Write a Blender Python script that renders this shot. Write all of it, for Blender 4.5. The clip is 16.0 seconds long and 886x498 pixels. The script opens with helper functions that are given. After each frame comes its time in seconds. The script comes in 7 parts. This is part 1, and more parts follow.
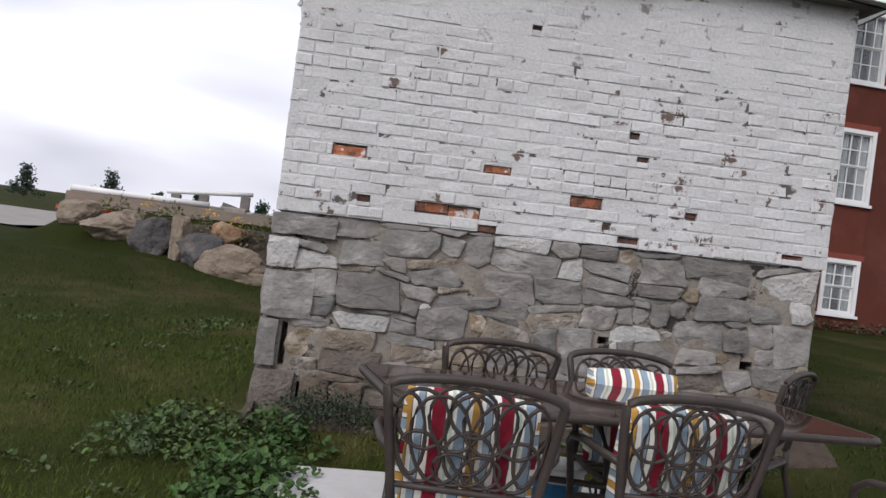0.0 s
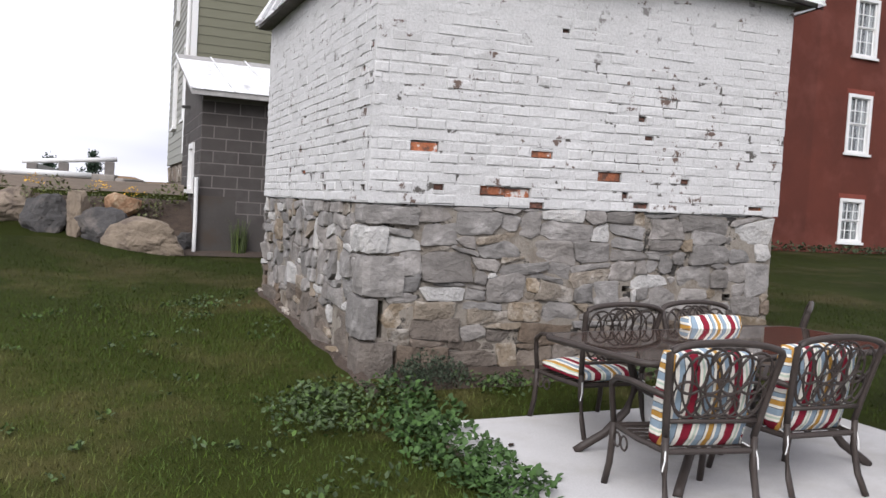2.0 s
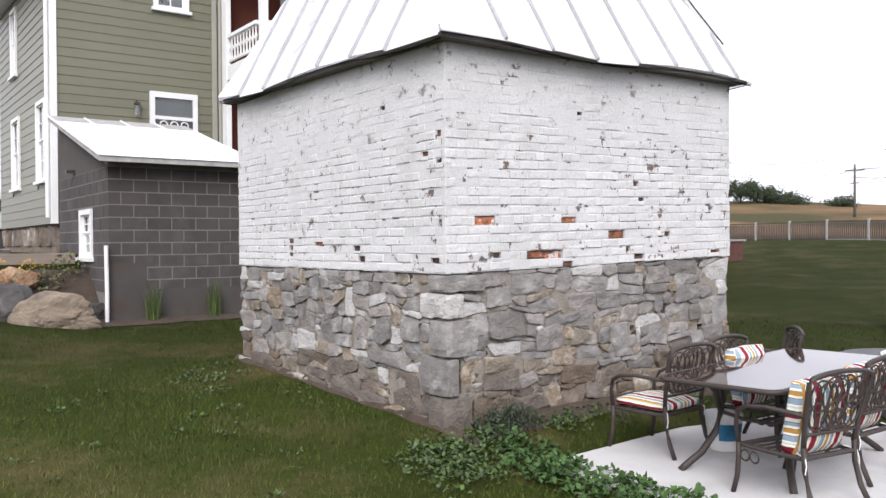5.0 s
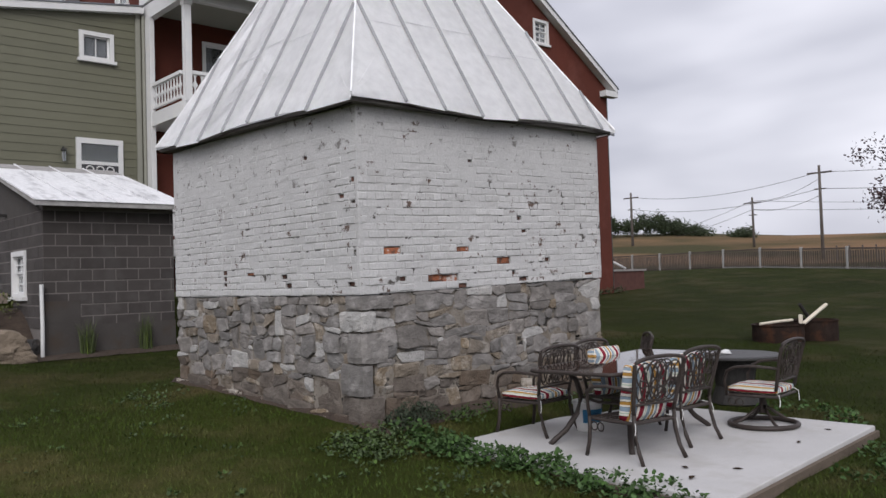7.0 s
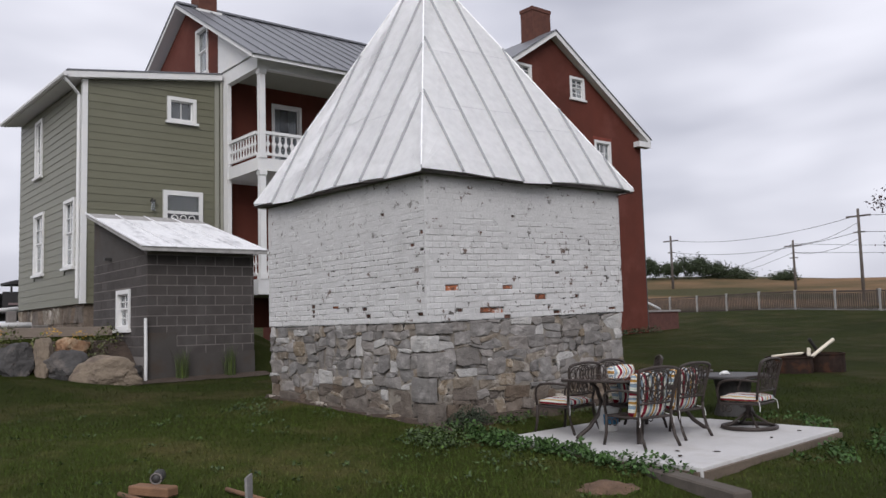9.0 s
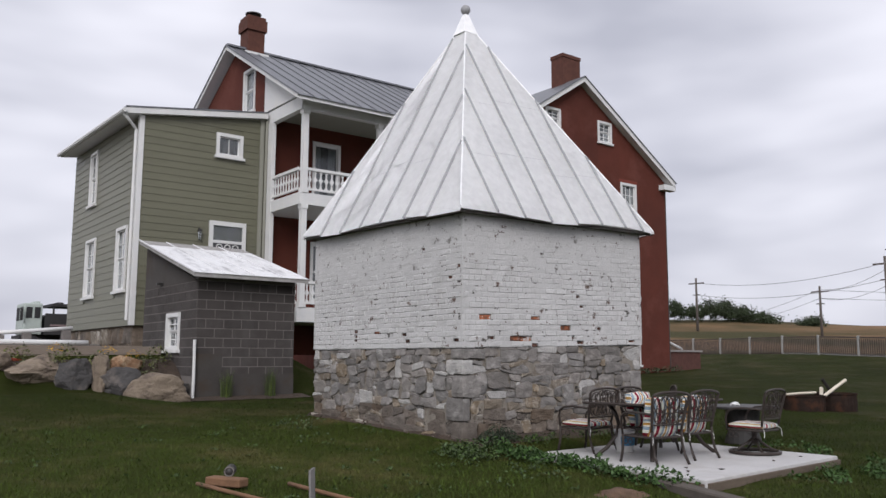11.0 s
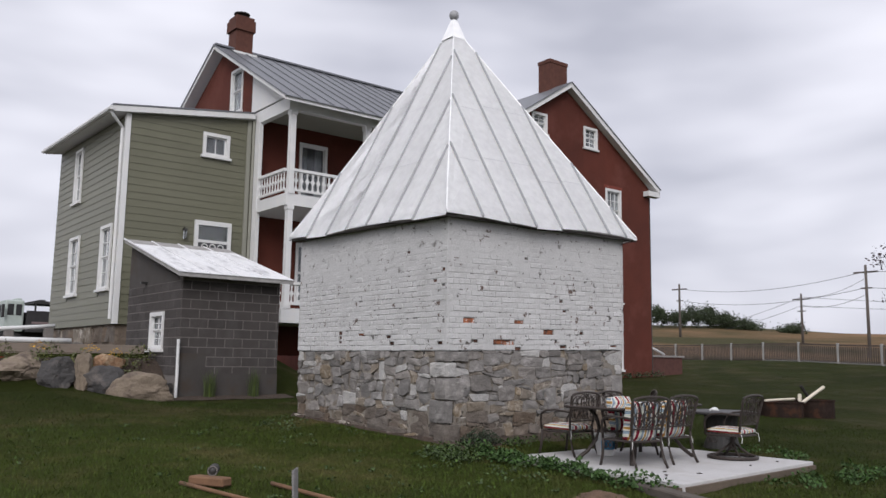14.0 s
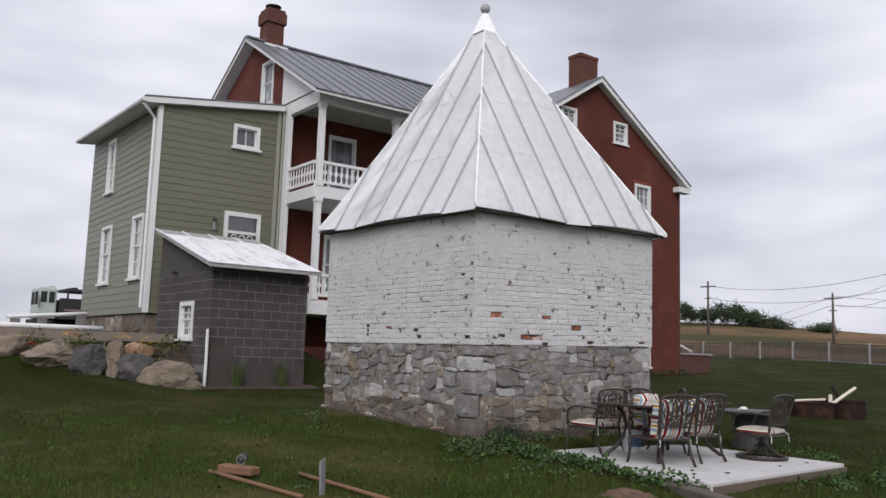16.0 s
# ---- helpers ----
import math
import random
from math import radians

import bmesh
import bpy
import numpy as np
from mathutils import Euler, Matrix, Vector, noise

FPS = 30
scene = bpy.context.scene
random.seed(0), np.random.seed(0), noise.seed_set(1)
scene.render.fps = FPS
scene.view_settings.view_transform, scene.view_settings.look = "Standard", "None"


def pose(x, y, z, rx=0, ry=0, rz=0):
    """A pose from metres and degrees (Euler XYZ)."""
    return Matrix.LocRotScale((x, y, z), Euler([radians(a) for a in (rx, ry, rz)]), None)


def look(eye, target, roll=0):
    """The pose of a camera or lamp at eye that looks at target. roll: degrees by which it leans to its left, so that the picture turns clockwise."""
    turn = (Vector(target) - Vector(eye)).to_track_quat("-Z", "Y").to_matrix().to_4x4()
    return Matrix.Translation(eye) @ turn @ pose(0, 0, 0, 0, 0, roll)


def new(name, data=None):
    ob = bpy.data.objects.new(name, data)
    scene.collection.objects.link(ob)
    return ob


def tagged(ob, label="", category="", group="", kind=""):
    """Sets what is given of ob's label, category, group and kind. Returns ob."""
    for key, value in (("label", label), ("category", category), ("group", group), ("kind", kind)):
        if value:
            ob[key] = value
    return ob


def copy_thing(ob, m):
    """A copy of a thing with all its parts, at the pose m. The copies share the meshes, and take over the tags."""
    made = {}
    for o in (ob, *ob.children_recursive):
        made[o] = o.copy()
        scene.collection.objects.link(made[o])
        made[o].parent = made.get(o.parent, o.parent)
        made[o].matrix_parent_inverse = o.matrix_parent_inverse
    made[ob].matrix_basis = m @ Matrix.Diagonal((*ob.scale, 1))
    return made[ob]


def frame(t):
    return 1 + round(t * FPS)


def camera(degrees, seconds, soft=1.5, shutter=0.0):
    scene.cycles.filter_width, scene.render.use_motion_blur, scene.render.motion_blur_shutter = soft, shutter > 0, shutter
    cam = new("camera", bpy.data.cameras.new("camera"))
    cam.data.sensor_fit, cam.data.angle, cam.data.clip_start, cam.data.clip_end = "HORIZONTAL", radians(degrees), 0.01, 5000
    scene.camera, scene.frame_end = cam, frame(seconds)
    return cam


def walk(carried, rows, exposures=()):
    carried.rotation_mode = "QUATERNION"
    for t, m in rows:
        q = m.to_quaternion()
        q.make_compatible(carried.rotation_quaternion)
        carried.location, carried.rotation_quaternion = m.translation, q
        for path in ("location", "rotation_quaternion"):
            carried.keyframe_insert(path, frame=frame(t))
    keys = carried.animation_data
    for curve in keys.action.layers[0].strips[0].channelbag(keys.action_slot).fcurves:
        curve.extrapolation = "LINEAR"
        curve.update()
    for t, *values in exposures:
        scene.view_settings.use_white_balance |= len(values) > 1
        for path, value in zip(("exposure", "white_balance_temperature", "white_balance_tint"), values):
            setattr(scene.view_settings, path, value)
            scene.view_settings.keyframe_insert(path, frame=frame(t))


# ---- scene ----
cam = camera(56.2, 16.0)
PATH = [
    (0, (0.329, -0.077, 1.366), (0.604, 1.904, 1.376), 7.5),
    (0.5, (-0.196, -0.23, 1.422), (0.09, 1.749, 1.463), 8.4),
    (1, (-0.701, -0.361, 1.446), (-0.462, 1.615, 1.245), 1.3),
    (1.5, (-1.199, -0.368, 1.475), (-0.653, 1.553, 1.363), 6.1),
    (2, (-1.638, -0.403, 1.502), (-0.883, 1.446, 1.4), 3.4),
    (2.5, (-1.972, -0.318, 1.516), (-1.102, 1.472, 1.321), 6.0),
    (3, (-2.302, -0.059, 1.534), (-1.344, 1.695, 1.463), -1.6),
    (3.2, (-2.438, 0.022, 1.536), (-1.427, 1.746, 1.48), -4.0),
    (5.5, (-4.014, -0.179, 1.764), (-2.783, 1.397, 1.784), 0.9),
    (6, (-4.206, -0.446, 1.643), (-2.965, 1.106, 1.864), 0.1),
    (6.5, (-4.37, -0.799, 1.611), (-3.087, 0.725, 1.794), -1.8),
    (7, (-4.509, -1.216, 1.623), (-3.179, 0.276, 1.695), -1.8),
    (7.5, (-4.825, -1.642, 1.566), (-3.522, -0.138, 1.767), 2.4),
    (8, (-5.215, -2.038, 1.511), (-3.85, -0.583, 1.662), 1.9),
    (8.5, (-5.566, -2.388, 1.5), (-4.291, -0.865, 1.73), -0.9),
    (8.7, (-5.748, -2.531, 1.5), (-4.496, -0.982, 1.675), -1.6),
    (10.8, (-6.745, -3.427, 1.327), (-5.516, -1.87, 1.583), -0.0),
    (11, (-6.777, -3.463, 1.346), (-5.575, -1.886, 1.61), 0.2),
    (11.5, (-6.811, -3.529, 1.328), (-5.584, -1.97, 1.576), -0.1),
    (12, (-6.82, -3.527, 1.345), (-5.576, -1.978, 1.581), 0.4),
    (12.5, (-6.825, -3.538, 1.35), (-5.59, -1.988, 1.617), 0.7),
    (13, (-6.823, -3.538, 1.36), (-5.59, -1.986, 1.627), 0.9),
    (13.5, (-6.846, -3.554, 1.348), (-5.617, -1.999, 1.62), 0.6),
    (14, (-6.835, -3.539, 1.348), (-5.606, -1.985, 1.618), 0.9),
    (14.5, (-6.847, -3.536, 1.356), (-5.618, -1.98, 1.62), 0.9),
    (15, (-6.856, -3.528, 1.357), (-5.652, -1.953, 1.624), 1.9),
    (15.5, (-6.851, -3.521, 1.338), (-5.666, -1.931, 1.598), 1.5),
    (16, (-6.853, -3.523, 1.354), (-5.673, -1.928, 1.607), 1.9),
]
EXPOSURES = [(t, s, 6250, 12.5) for t, s in ((0, 0.14), (0.6, 0.24), (1.0, 0.38), (1.5, 0.58), (2.2, 0.55), (2.5, 0.46), (3.0, 0.69), (5.3, 0.87), (5.6, 0.80), (6.0, 0.30), (6.4, 0.05), (7.0, -0.13), (7.6, -0.13), (8.5, -0.09), (11.0, -0.08), (16.0, -0.07))]
walk(cam, [(t, look(eye, target, roll)) for t, eye, target, roll in PATH], exposures=EXPOSURES)

# ---- world, sun ----
world = bpy.data.worlds.new("overcast_sky")
scene.world = world
world.use_nodes = True
wt = world.node_tree
wt.nodes.clear()


SKY_STRENGTH = 0.095
SUN_EL, SUN_AZ = 36.0, 222.0   # degrees; azimuth clockwise from +y
sky = wt.nodes.new("ShaderNodeTexSky")
sky.sky_type = "NISHITA"
sky.sun_disc = False
sky.sun_elevation, sky.sun_rotation = radians(SUN_EL), radians(SUN_AZ)
sky.air_density, sky.dust_density = 1.0, 4.0
wc = wt.nodes.new("ShaderNodeTexCoord")
wmap = wt.nodes.new("ShaderNodeMapping")
wmap.inputs["Scale"].default_value = (1.0, 1.0, 3.2)
wnoise = wt.nodes.new("ShaderNodeTexNoise")
wnoise.inputs["Scale"].default_value = 2.0
wnoise.inputs["Detail"].default_value = 3.5
wnoise.inputs["Roughness"].default_value = 0.5
wnoise.inputs["Distortion"].default_value = 0.15
wramp = wt.nodes.new("ShaderNodeValToRGB")
wramp.color_ramp.elements[0].position, wramp.color_ramp.elements[0].color = 0.33, (6.1, 6.15, 6.8, 1)
wramp.color_ramp.elements[1].position, wramp.color_ramp.elements[1].color = 0.62, (11.2, 11.1, 11.6, 1)
wmix = wt.nodes.new("ShaderNodeMix")
wmix.data_type = "RGBA"
wmix.inputs[0].default_value = 0.93
wbg = wt.nodes.new("ShaderNodeBackground")
wbg.inputs["Strength"].default_value = SKY_STRENGTH
wout = wt.nodes.new("ShaderNodeOutputWorld")
wt.links.new(wc.outputs["Generated"], wmap.inputs["Vector"])
wt.links.new(wmap.outputs["Vector"], wnoise.inputs["Vector"])
wt.links.new(wnoise.outputs["Fac"], wramp.inputs["Fac"])
wt.links.new(sky.outputs["Color"], wmix.inputs[6])
wt.links.new(wramp.outputs["Color"], wmix.inputs[7])
wt.links.new(wmix.outputs[2], wbg.inputs["Color"])
wt.links.new(wbg.outputs["Background"], wout.inputs["Surface"])

sun = new("sun", bpy.data.lights.new("sun", "SUN"))
sun.data.energy, sun.data.angle, sun.data.color = 2.3, radians(35), (1.0, 0.97, 0.93)
sun_way = Vector((math.sin(radians(SUN_AZ)) * math.cos(radians(SUN_EL)), math.cos(radians(SUN_AZ)) * math.cos(radians(SUN_EL)), math.sin(radians(SUN_EL))))
sun.matrix_world = look(sun_way * 40, (0, 0, 0))


# ---- materials ----
def mat(name, base, rough=0.8, var=0.18, scale=3.0, bump=0.25, bscale=60.0, metal=0.0, rand=0.0, hue=0.0, second=None, second_scale=1.2, second_amount=(0.5, 0.65), spec=0.4, coords="Position", bdist=0.01, stretch=(1, 1, 1), island=False, flake=None):
    """A weathered surface: base colour with coarse and fine variation, an optional second colour in patches, and relief."""
    m = bpy.data.materials.new(name)
    m.use_nodes = True
    nt = m.node_tree
    bsdf = nt.nodes["Principled BSDF"]
    link = nt.links.new
    if coords == "Position":
        src = nt.nodes.new("ShaderNodeNewGeometry").outputs["Position"]
    else:
        src = nt.nodes.new("ShaderNodeTexCoord").outputs[coords]
    mp = nt.nodes.new("ShaderNodeMapping")
    mp.inputs["Scale"].default_value = stretch
    link(src, mp.inputs["Vector"])
    src = mp.outputs["Vector"]

    def noise_tex(s, detail=4, rough_=0.6):
        n = nt.nodes.new("ShaderNodeTexNoise")
        n.inputs["Scale"].default_value, n.inputs["Detail"].default_value, n.inputs["Roughness"].default_value = s, detail, rough_
        link(src, n.inputs["Vector"])
        return n.outputs["Fac"]

    def mixer(fac, a, b, blend="MIX"):
        x = nt.nodes.new("ShaderNodeMix")
        x.data_type, x.blend_type = "RGBA", blend
        for sock, v in ((x.inputs[0], fac), (x.inputs[6], a), (x.inputs[7], b)):
            if isinstance(v, (int, float)):
                sock.default_value = v
            elif isinstance(v, tuple):
                sock.default_value = (*v, 1)
            else:
                link(v, sock)
        return x.outputs[2]

    def band(fac, lo, hi):
        r = nt.nodes.new("ShaderNodeMapRange")
        r.inputs["From Min"].default_value, r.inputs["From Max"].default_value = lo, hi
        link(fac, r.inputs["Value"])
        return r.outputs["Result"]

    lo = tuple(c * (1 - var) for c in base)
    hi = tuple(min(1, c * (1 + var)) for c in base)
    colour = mixer(band(noise_tex(scale), 0.3, 0.7), lo, hi)
    fine = noise_tex(bscale, 3)
    colour = mixer(0.35, colour, mixer(band(fine, 0.25, 0.75), tuple(c * 0.6 for c in base), tuple(min(1, c * 1.25) for c in base)))
    if second:
        colour = mixer(band(noise_tex(second_scale, 6, 0.65), *second_amount), colour, second)
    if flake:
        colour = mixer(band(noise_tex(flake[1], 9, 0.72), *flake[2]), colour, flake[0])
    if rand or hue:
        if island:
            rnd = nt.nodes.new("ShaderNodeNewGeometry").outputs["Random Per Island"]
        else:
            rnd = nt.nodes.new("ShaderNodeObjectInfo").outputs["Random"]
        hsv = nt.nodes.new("ShaderNodeHueSaturation")
        v = nt.nodes.new("ShaderNodeMapRange")
        v.inputs["To Min"].default_value, v.inputs["To Max"].default_value = 1 - rand, 1 + rand
        link(rnd, v.inputs["Value"])
        link(v.outputs["Result"], hsv.inputs["Value"])
        if hue:
            w = nt.nodes.new("ShaderNodeMath")
            w.operation = "MULTIPLY"
            link(rnd, w.inputs[0])
            w.inputs[1].default_value = 7.31
            fr = nt.nodes.new("ShaderNodeMath")
            fr.operation = "FRACT"
            link(w.outputs[0], fr.inputs[0])
            h = nt.nodes.new("ShaderNodeMapRange")
            h.inputs["To Min"].default_value, h.inputs["To Max"].default_value = 1 - hue, 1 + hue
            link(fr.outputs[0], h.inputs["Value"])
            link(h.outputs["Result"], hsv.inputs["Saturation"])
        link(colour, hsv.inputs["Color"])
        colour = hsv.outputs["Color"]
    link(colour, bsdf.inputs["Base Color"])
    bsdf.inputs["Roughness"].default_value = rough
    bsdf.inputs["Metallic"].default_value = metal
    bsdf.inputs["Specular IOR Level"].default_value = spec
    if bump:
        b = nt.nodes.new("ShaderNodeBump")
        b.inputs["Strength"].default_value, b.inputs["Distance"].default_value = bump, bdist
        link(fine, b.inputs["Height"])
        link(b.outputs["Normal"], bsdf.inputs["Normal"])
    return m


WHITE_BRICK = mat("whitewashed_brick", (0.505, 0.50, 0.495), 0.9, 0.10, 2.2, 0.7, 38, rand=0.05, second=(0.385, 0.375, 0.365), second_scale=2.6, second_amount=(0.52, 0.80), flake=((0.12, 0.085, 0.07), 5.5, (0.60, 0.625)))
# near-black noise patches paint broken dashes of shade along the brick joints
MORTAR_WHITE = mat("whitewashed_mortar_joint_shade", (0.475, 0.47, 0.465), 0.95, 0.12, 4, 0.5, 60, second=(0.085, 0.078, 0.07), second_scale=6.0, second_amount=(0.57, 0.61))
# the same painted joint shade, fainter, under the thicker coat
MORTAR_COAT = mat("thick_limewash", (0.495, 0.49, 0.485), 0.95, 0.10, 4, 0.6, 50, second=(0.20, 0.19, 0.18), second_scale=6.0, second_amount=(0.57, 0.64))
BARE_BRICK = mat("bare_orange_brick", (0.30, 0.105, 0.050), 0.95, 0.35, 14, 0.9, 60, rand=0.25, second=(0.10, 0.05, 0.035), second_scale=12, second_amount=(0.47, 0.6), flake=((0.48, 0.45, 0.43), 9, (0.55, 0.585)))
DARK_CHIP = mat("broken_brick_core", (0.13, 0.060, 0.042), 0.95, 0.4, 14, 0.9, 60, rand=0.35, second=(0.04, 0.03, 0.026), second_scale=14, second_amount=(0.45, 0.6))
LIMESTONE = mat("limestone", (0.175, 0.163, 0.153), 0.95, 0.30, 6, 0.8, 30, rand=0.30, hue=0.3, second=(0.31, 0.292, 0.278), second_scale=5, second_amount=(0.5, 0.72), bdist=0.012, stretch=(1, 1, 1.4))
SANDSTONE = mat("tan_limestone", (0.19, 0.155, 0.117), 0.95, 0.28, 7, 0.9, 38, rand=0.2, hue=0.25, second=(0.38, 0.345, 0.30), second_scale=5, bdist=0.02)
PALE_STONE = mat("pale_limestone", (0.365, 0.355, 0.342), 0.95, 0.15, 8, 0.8, 40, rand=0.08, second=(0.42, 0.40, 0.38), second_scale=6, bdist=0.02)
BROWN_STONE = mat("earth_stained_stone", (0.118, 0.094, 0.075), 0.95, 0.3, 7, 0.9, 38, rand=0.2, hue=0.3, second=(0.165, 0.137, 0.113), second_scale=5, bdist=0.02)
LIME_MORTAR = mat("lime_mortar", (0.22, 0.196, 0.166), 0.98, 0.3, 5, 0.8, 50, second=(0.155, 0.132, 0.108), second_scale=7, second_amount=(0.5, 0.62), flake=((0.03, 0.027, 0.024), 5.0, (0.56, 0.60)))
ROOF_WHITE = mat("white_painted_metal", (0.99, 0.99, 0.99), 0.36, 0.02, 1.2, 0.08, 9, rand=0.02, second=(0.93, 0.932, 0.94), second_scale=1.8, second_amount=(0.6, 0.9), spec=0.85, bdist=0.03)
LAP = mat("lapped_white_metal", (0.80, 0.80, 0.81), 0.5, 0.1, 3, 0.1, 30)
# white seams greyed so that their shadow line sits in the colour
SEAM = mat("shade_grey_seam", (0.36, 0.365, 0.375), 0.5, 0.15, 3, 0.1, 30)
SHED_ROOF = mat("streaked_white_metal", (0.78, 0.78, 0.79), 0.45, 0.08, 1.5, 0.15, 12, second=(0.36, 0.36, 0.37), second_scale=2.2, second_amount=(0.52, 0.72), stretch=(1.6, 0.5, 1))
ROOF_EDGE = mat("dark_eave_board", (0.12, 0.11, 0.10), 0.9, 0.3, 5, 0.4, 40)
BLOCK = mat("concrete_block", (0.054, 0.047, 0.044), 0.95, 0.18, 3, 0.7, 90, rand=0.14, second=(0.070, 0.063, 0.060), second_scale=1.5)
BLOCK_MORTAR = mat("block_mortar", (0.165, 0.15, 0.14), 0.98, 0.15, 5, 0.5, 80)
CONCRETE = mat("poured_concrete", (0.48, 0.47, 0.465), 0.85, 0.10, 1.6, 0.25, 120, second=(0.42, 0.405, 0.39), second_scale=2.2)
SLAB_SIDE = mat("raw_concrete", (0.34, 0.32, 0.29), 0.95, 0.2, 4, 0.6, 60)
GRAY_PARGE = mat("cement_parging", (0.058, 0.052, 0.048), 0.95, 0.18, 2.0, 0.4, 60, second=(0.055, 0.042, 0.032), second_scale=1.6)
SIDING = mat("olive_siding", (0.136, 0.134, 0.093), 0.42, 0.06, 1.5, 0.15, 80, rand=0.05, spec=0.3)
SIDING_PALE = mat("pale_olive_siding", (0.25, 0.248, 0.21), 0.7, 0.06, 1.5, 0.15, 80, rand=0.05, spec=0.3)
TRIM = mat("white_painted_wood", (0.64, 0.64, 0.635), 0.6, 0.06, 3, 0.15, 60, second=(0.64, 0.63, 0.61), second_scale=3)
RED_BRICK = mat("red_brick", (0.088, 0.020, 0.011), 0.92, 0.2, 0.8, 0.5, 60, rand=0.12, island=True, second=(0.13, 0.04, 0.028), second_scale=0.6, second_amount=(0.5, 0.75))
RED_MORTAR = mat("red_mortar", (0.17, 0.055, 0.038), 0.95, 0.2, 1, 0.4, 60)
GRAY_ROOF = mat("galvanised_roof", (0.17, 0.175, 0.19), 0.45, 0.08, 0.7, 0.1, 12, metal=0.35, rand=0.05)
# near-black colour stands in for the lack of light indoors
DARK_ROOM = mat("unlit_interior_black", (0.03, 0.03, 0.032), 0.9, 0.1, 2, 0.0)
CURTAIN = mat("pale_curtain", (0.45, 0.45, 0.44), 0.95, 0.12, 6, 0.3, 20, stretch=(1, 1, 0.15))
BLACK_IRON = mat("black_iron", (0.035, 0.033, 0.032), 0.5, 0.2, 8, 0.2, 90)
RUST = mat("rusty_steel", (0.024, 0.016, 0.013), 0.9, 0.4, 6, 0.6, 50, second=(0.055, 0.026, 0.016), second_scale=5, spec=0.1)
GLASS_PANE = bpy.data.materials.new("window_glass")
GLASS_PANE.use_nodes = True
_g = GLASS_PANE.node_tree.nodes["Principled BSDF"]
_g.inputs["Base Color"].default_value = (0.55, 0.58, 0.6, 1)
_g.inputs["Roughness"].default_value = 0.03
_g.inputs["Transmission Weight"].default_value = 0.9
_g.inputs["IOR"].default_value = 1.45


# ---- mesh helpers ----
def box(bm, x0, x1, y0, y1, z0, z1):
    v = [bm.verts.new(p) for p in ((x0, y0, z0), (x1, y0, z0), (x1, y1, z0), (x0, y1, z0), (x0, y0, z1), (x1, y0, z1), (x1, y1, z1), (x0, y1, z1))]
    for f in ((3, 2, 1, 0), (4, 5, 6, 7), (0, 1, 5, 4), (1, 2, 6, 5), (2, 3, 7, 6), (3, 0, 4, 7)):
        bm.faces.new([v[i] for i in f])
    return v


def boxes(*dims):
    bm = bmesh.new()
    for d in dims:
        box(bm, *d)
    return bm


def bevelled(bm, width, segments=1):
    bmesh.ops.bevel(bm, geom=bm.edges[:], offset=width, segments=segments, affect="EDGES", profile=0.6)
    return bm


def prism(bm, pts, way):
    """A flat outline pushed along a vector into a solid."""
    a = [bm.verts.new(p) for p in pts]
    b = [bm.verts.new(Vector(p) + Vector(way)) for p in pts]
    bm.faces.new(a[::-1])
    bm.faces.new(b)
    n = len(pts)
    for i in range(n):
        bm.faces.new((a[i], a[(i + 1) % n], b[(i + 1) % n], b[i]))


def tube(bm, pts, r, n=6, closed=False, r_end=None):
    """A round bar along a line of points."""
    pts = [Vector(p) for p in pts]
    m = len(pts)
    rings = []
    up = Vector((0.013, 0.02, 1))
    for i, p in enumerate(pts):
        if closed:
            d = pts[(i + 1) % m] - pts[i - 1]
        else:
            d = pts[min(i + 1, m - 1)] - pts[max(i - 1, 0)]
        d.normalize()
        u = up if abs(d.dot(up.normalized())) < 0.95 else Vector((1, 0.02, 0))
        a = d.cross(u).normalized()
        b = a.cross(d).normalized()
        rr = r if r_end is None else r + (r_end - r) * i / (m - 1)
        rings.append([bm.verts.new(p + (a * math.cos(2 * math.pi * k / n) + b * math.sin(2 * math.pi * k / n)) * rr) for k in range(n)])
    for i in range(m if closed else m - 1):
        q, w = rings[i], rings[(i + 1) % m]
        for k in range(n):
            bm.faces.new((q[k], q[(k + 1) % n], w[(k + 1) % n], w[k]))
    if not closed:
        bm.faces.new(rings[0][::-1])
        bm.faces.new(rings[-1])


def lathe(bm, profile, n=16, at=(0, 0, 0)):
    rings = []
    for r, z in profile:
        rings.append([bm.verts.new((at[0] + r * math.cos(2 * math.pi * k / n), at[1] + r * math.sin(2 * math.pi * k / n), at[2] + z)) for k in range(n)])
    for q, w in zip(rings, rings[1:]):
        for k in range(n):
            bm.faces.new((q[k], q[(k + 1) % n], w[(k + 1) % n], w[k]))
    bm.faces.new(rings[0][::-1])
    bm.faces.new(rings[-1])


def mesh_of(name, bm, material, smooth=False):
    bmesh.ops.recalc_face_normals(bm, faces=bm.faces[:])
    me = bpy.data.meshes.new(name)
    bm.to_mesh(me)
    bm.free()
    me.materials.append(material)
    if smooth:
        me.polygons.foreach_set("use_smooth", [True] * len(me.polygons))
    return me


def part(name, bm, material, parent=None, label="", smooth=False, kind=""):
    ob = new(name, mesh_of(name, bm, material, smooth))
    if parent is not None:
        ob.parent = parent
    if label or kind:
        tagged(ob, label=label, kind=kind)
    return ob


def thing(name, label, category, group="", kind="", at=None):
    ob = new(name)
    if at is not None:
        ob.matrix_world = at
    return tagged(ob, label, category, group, kind)


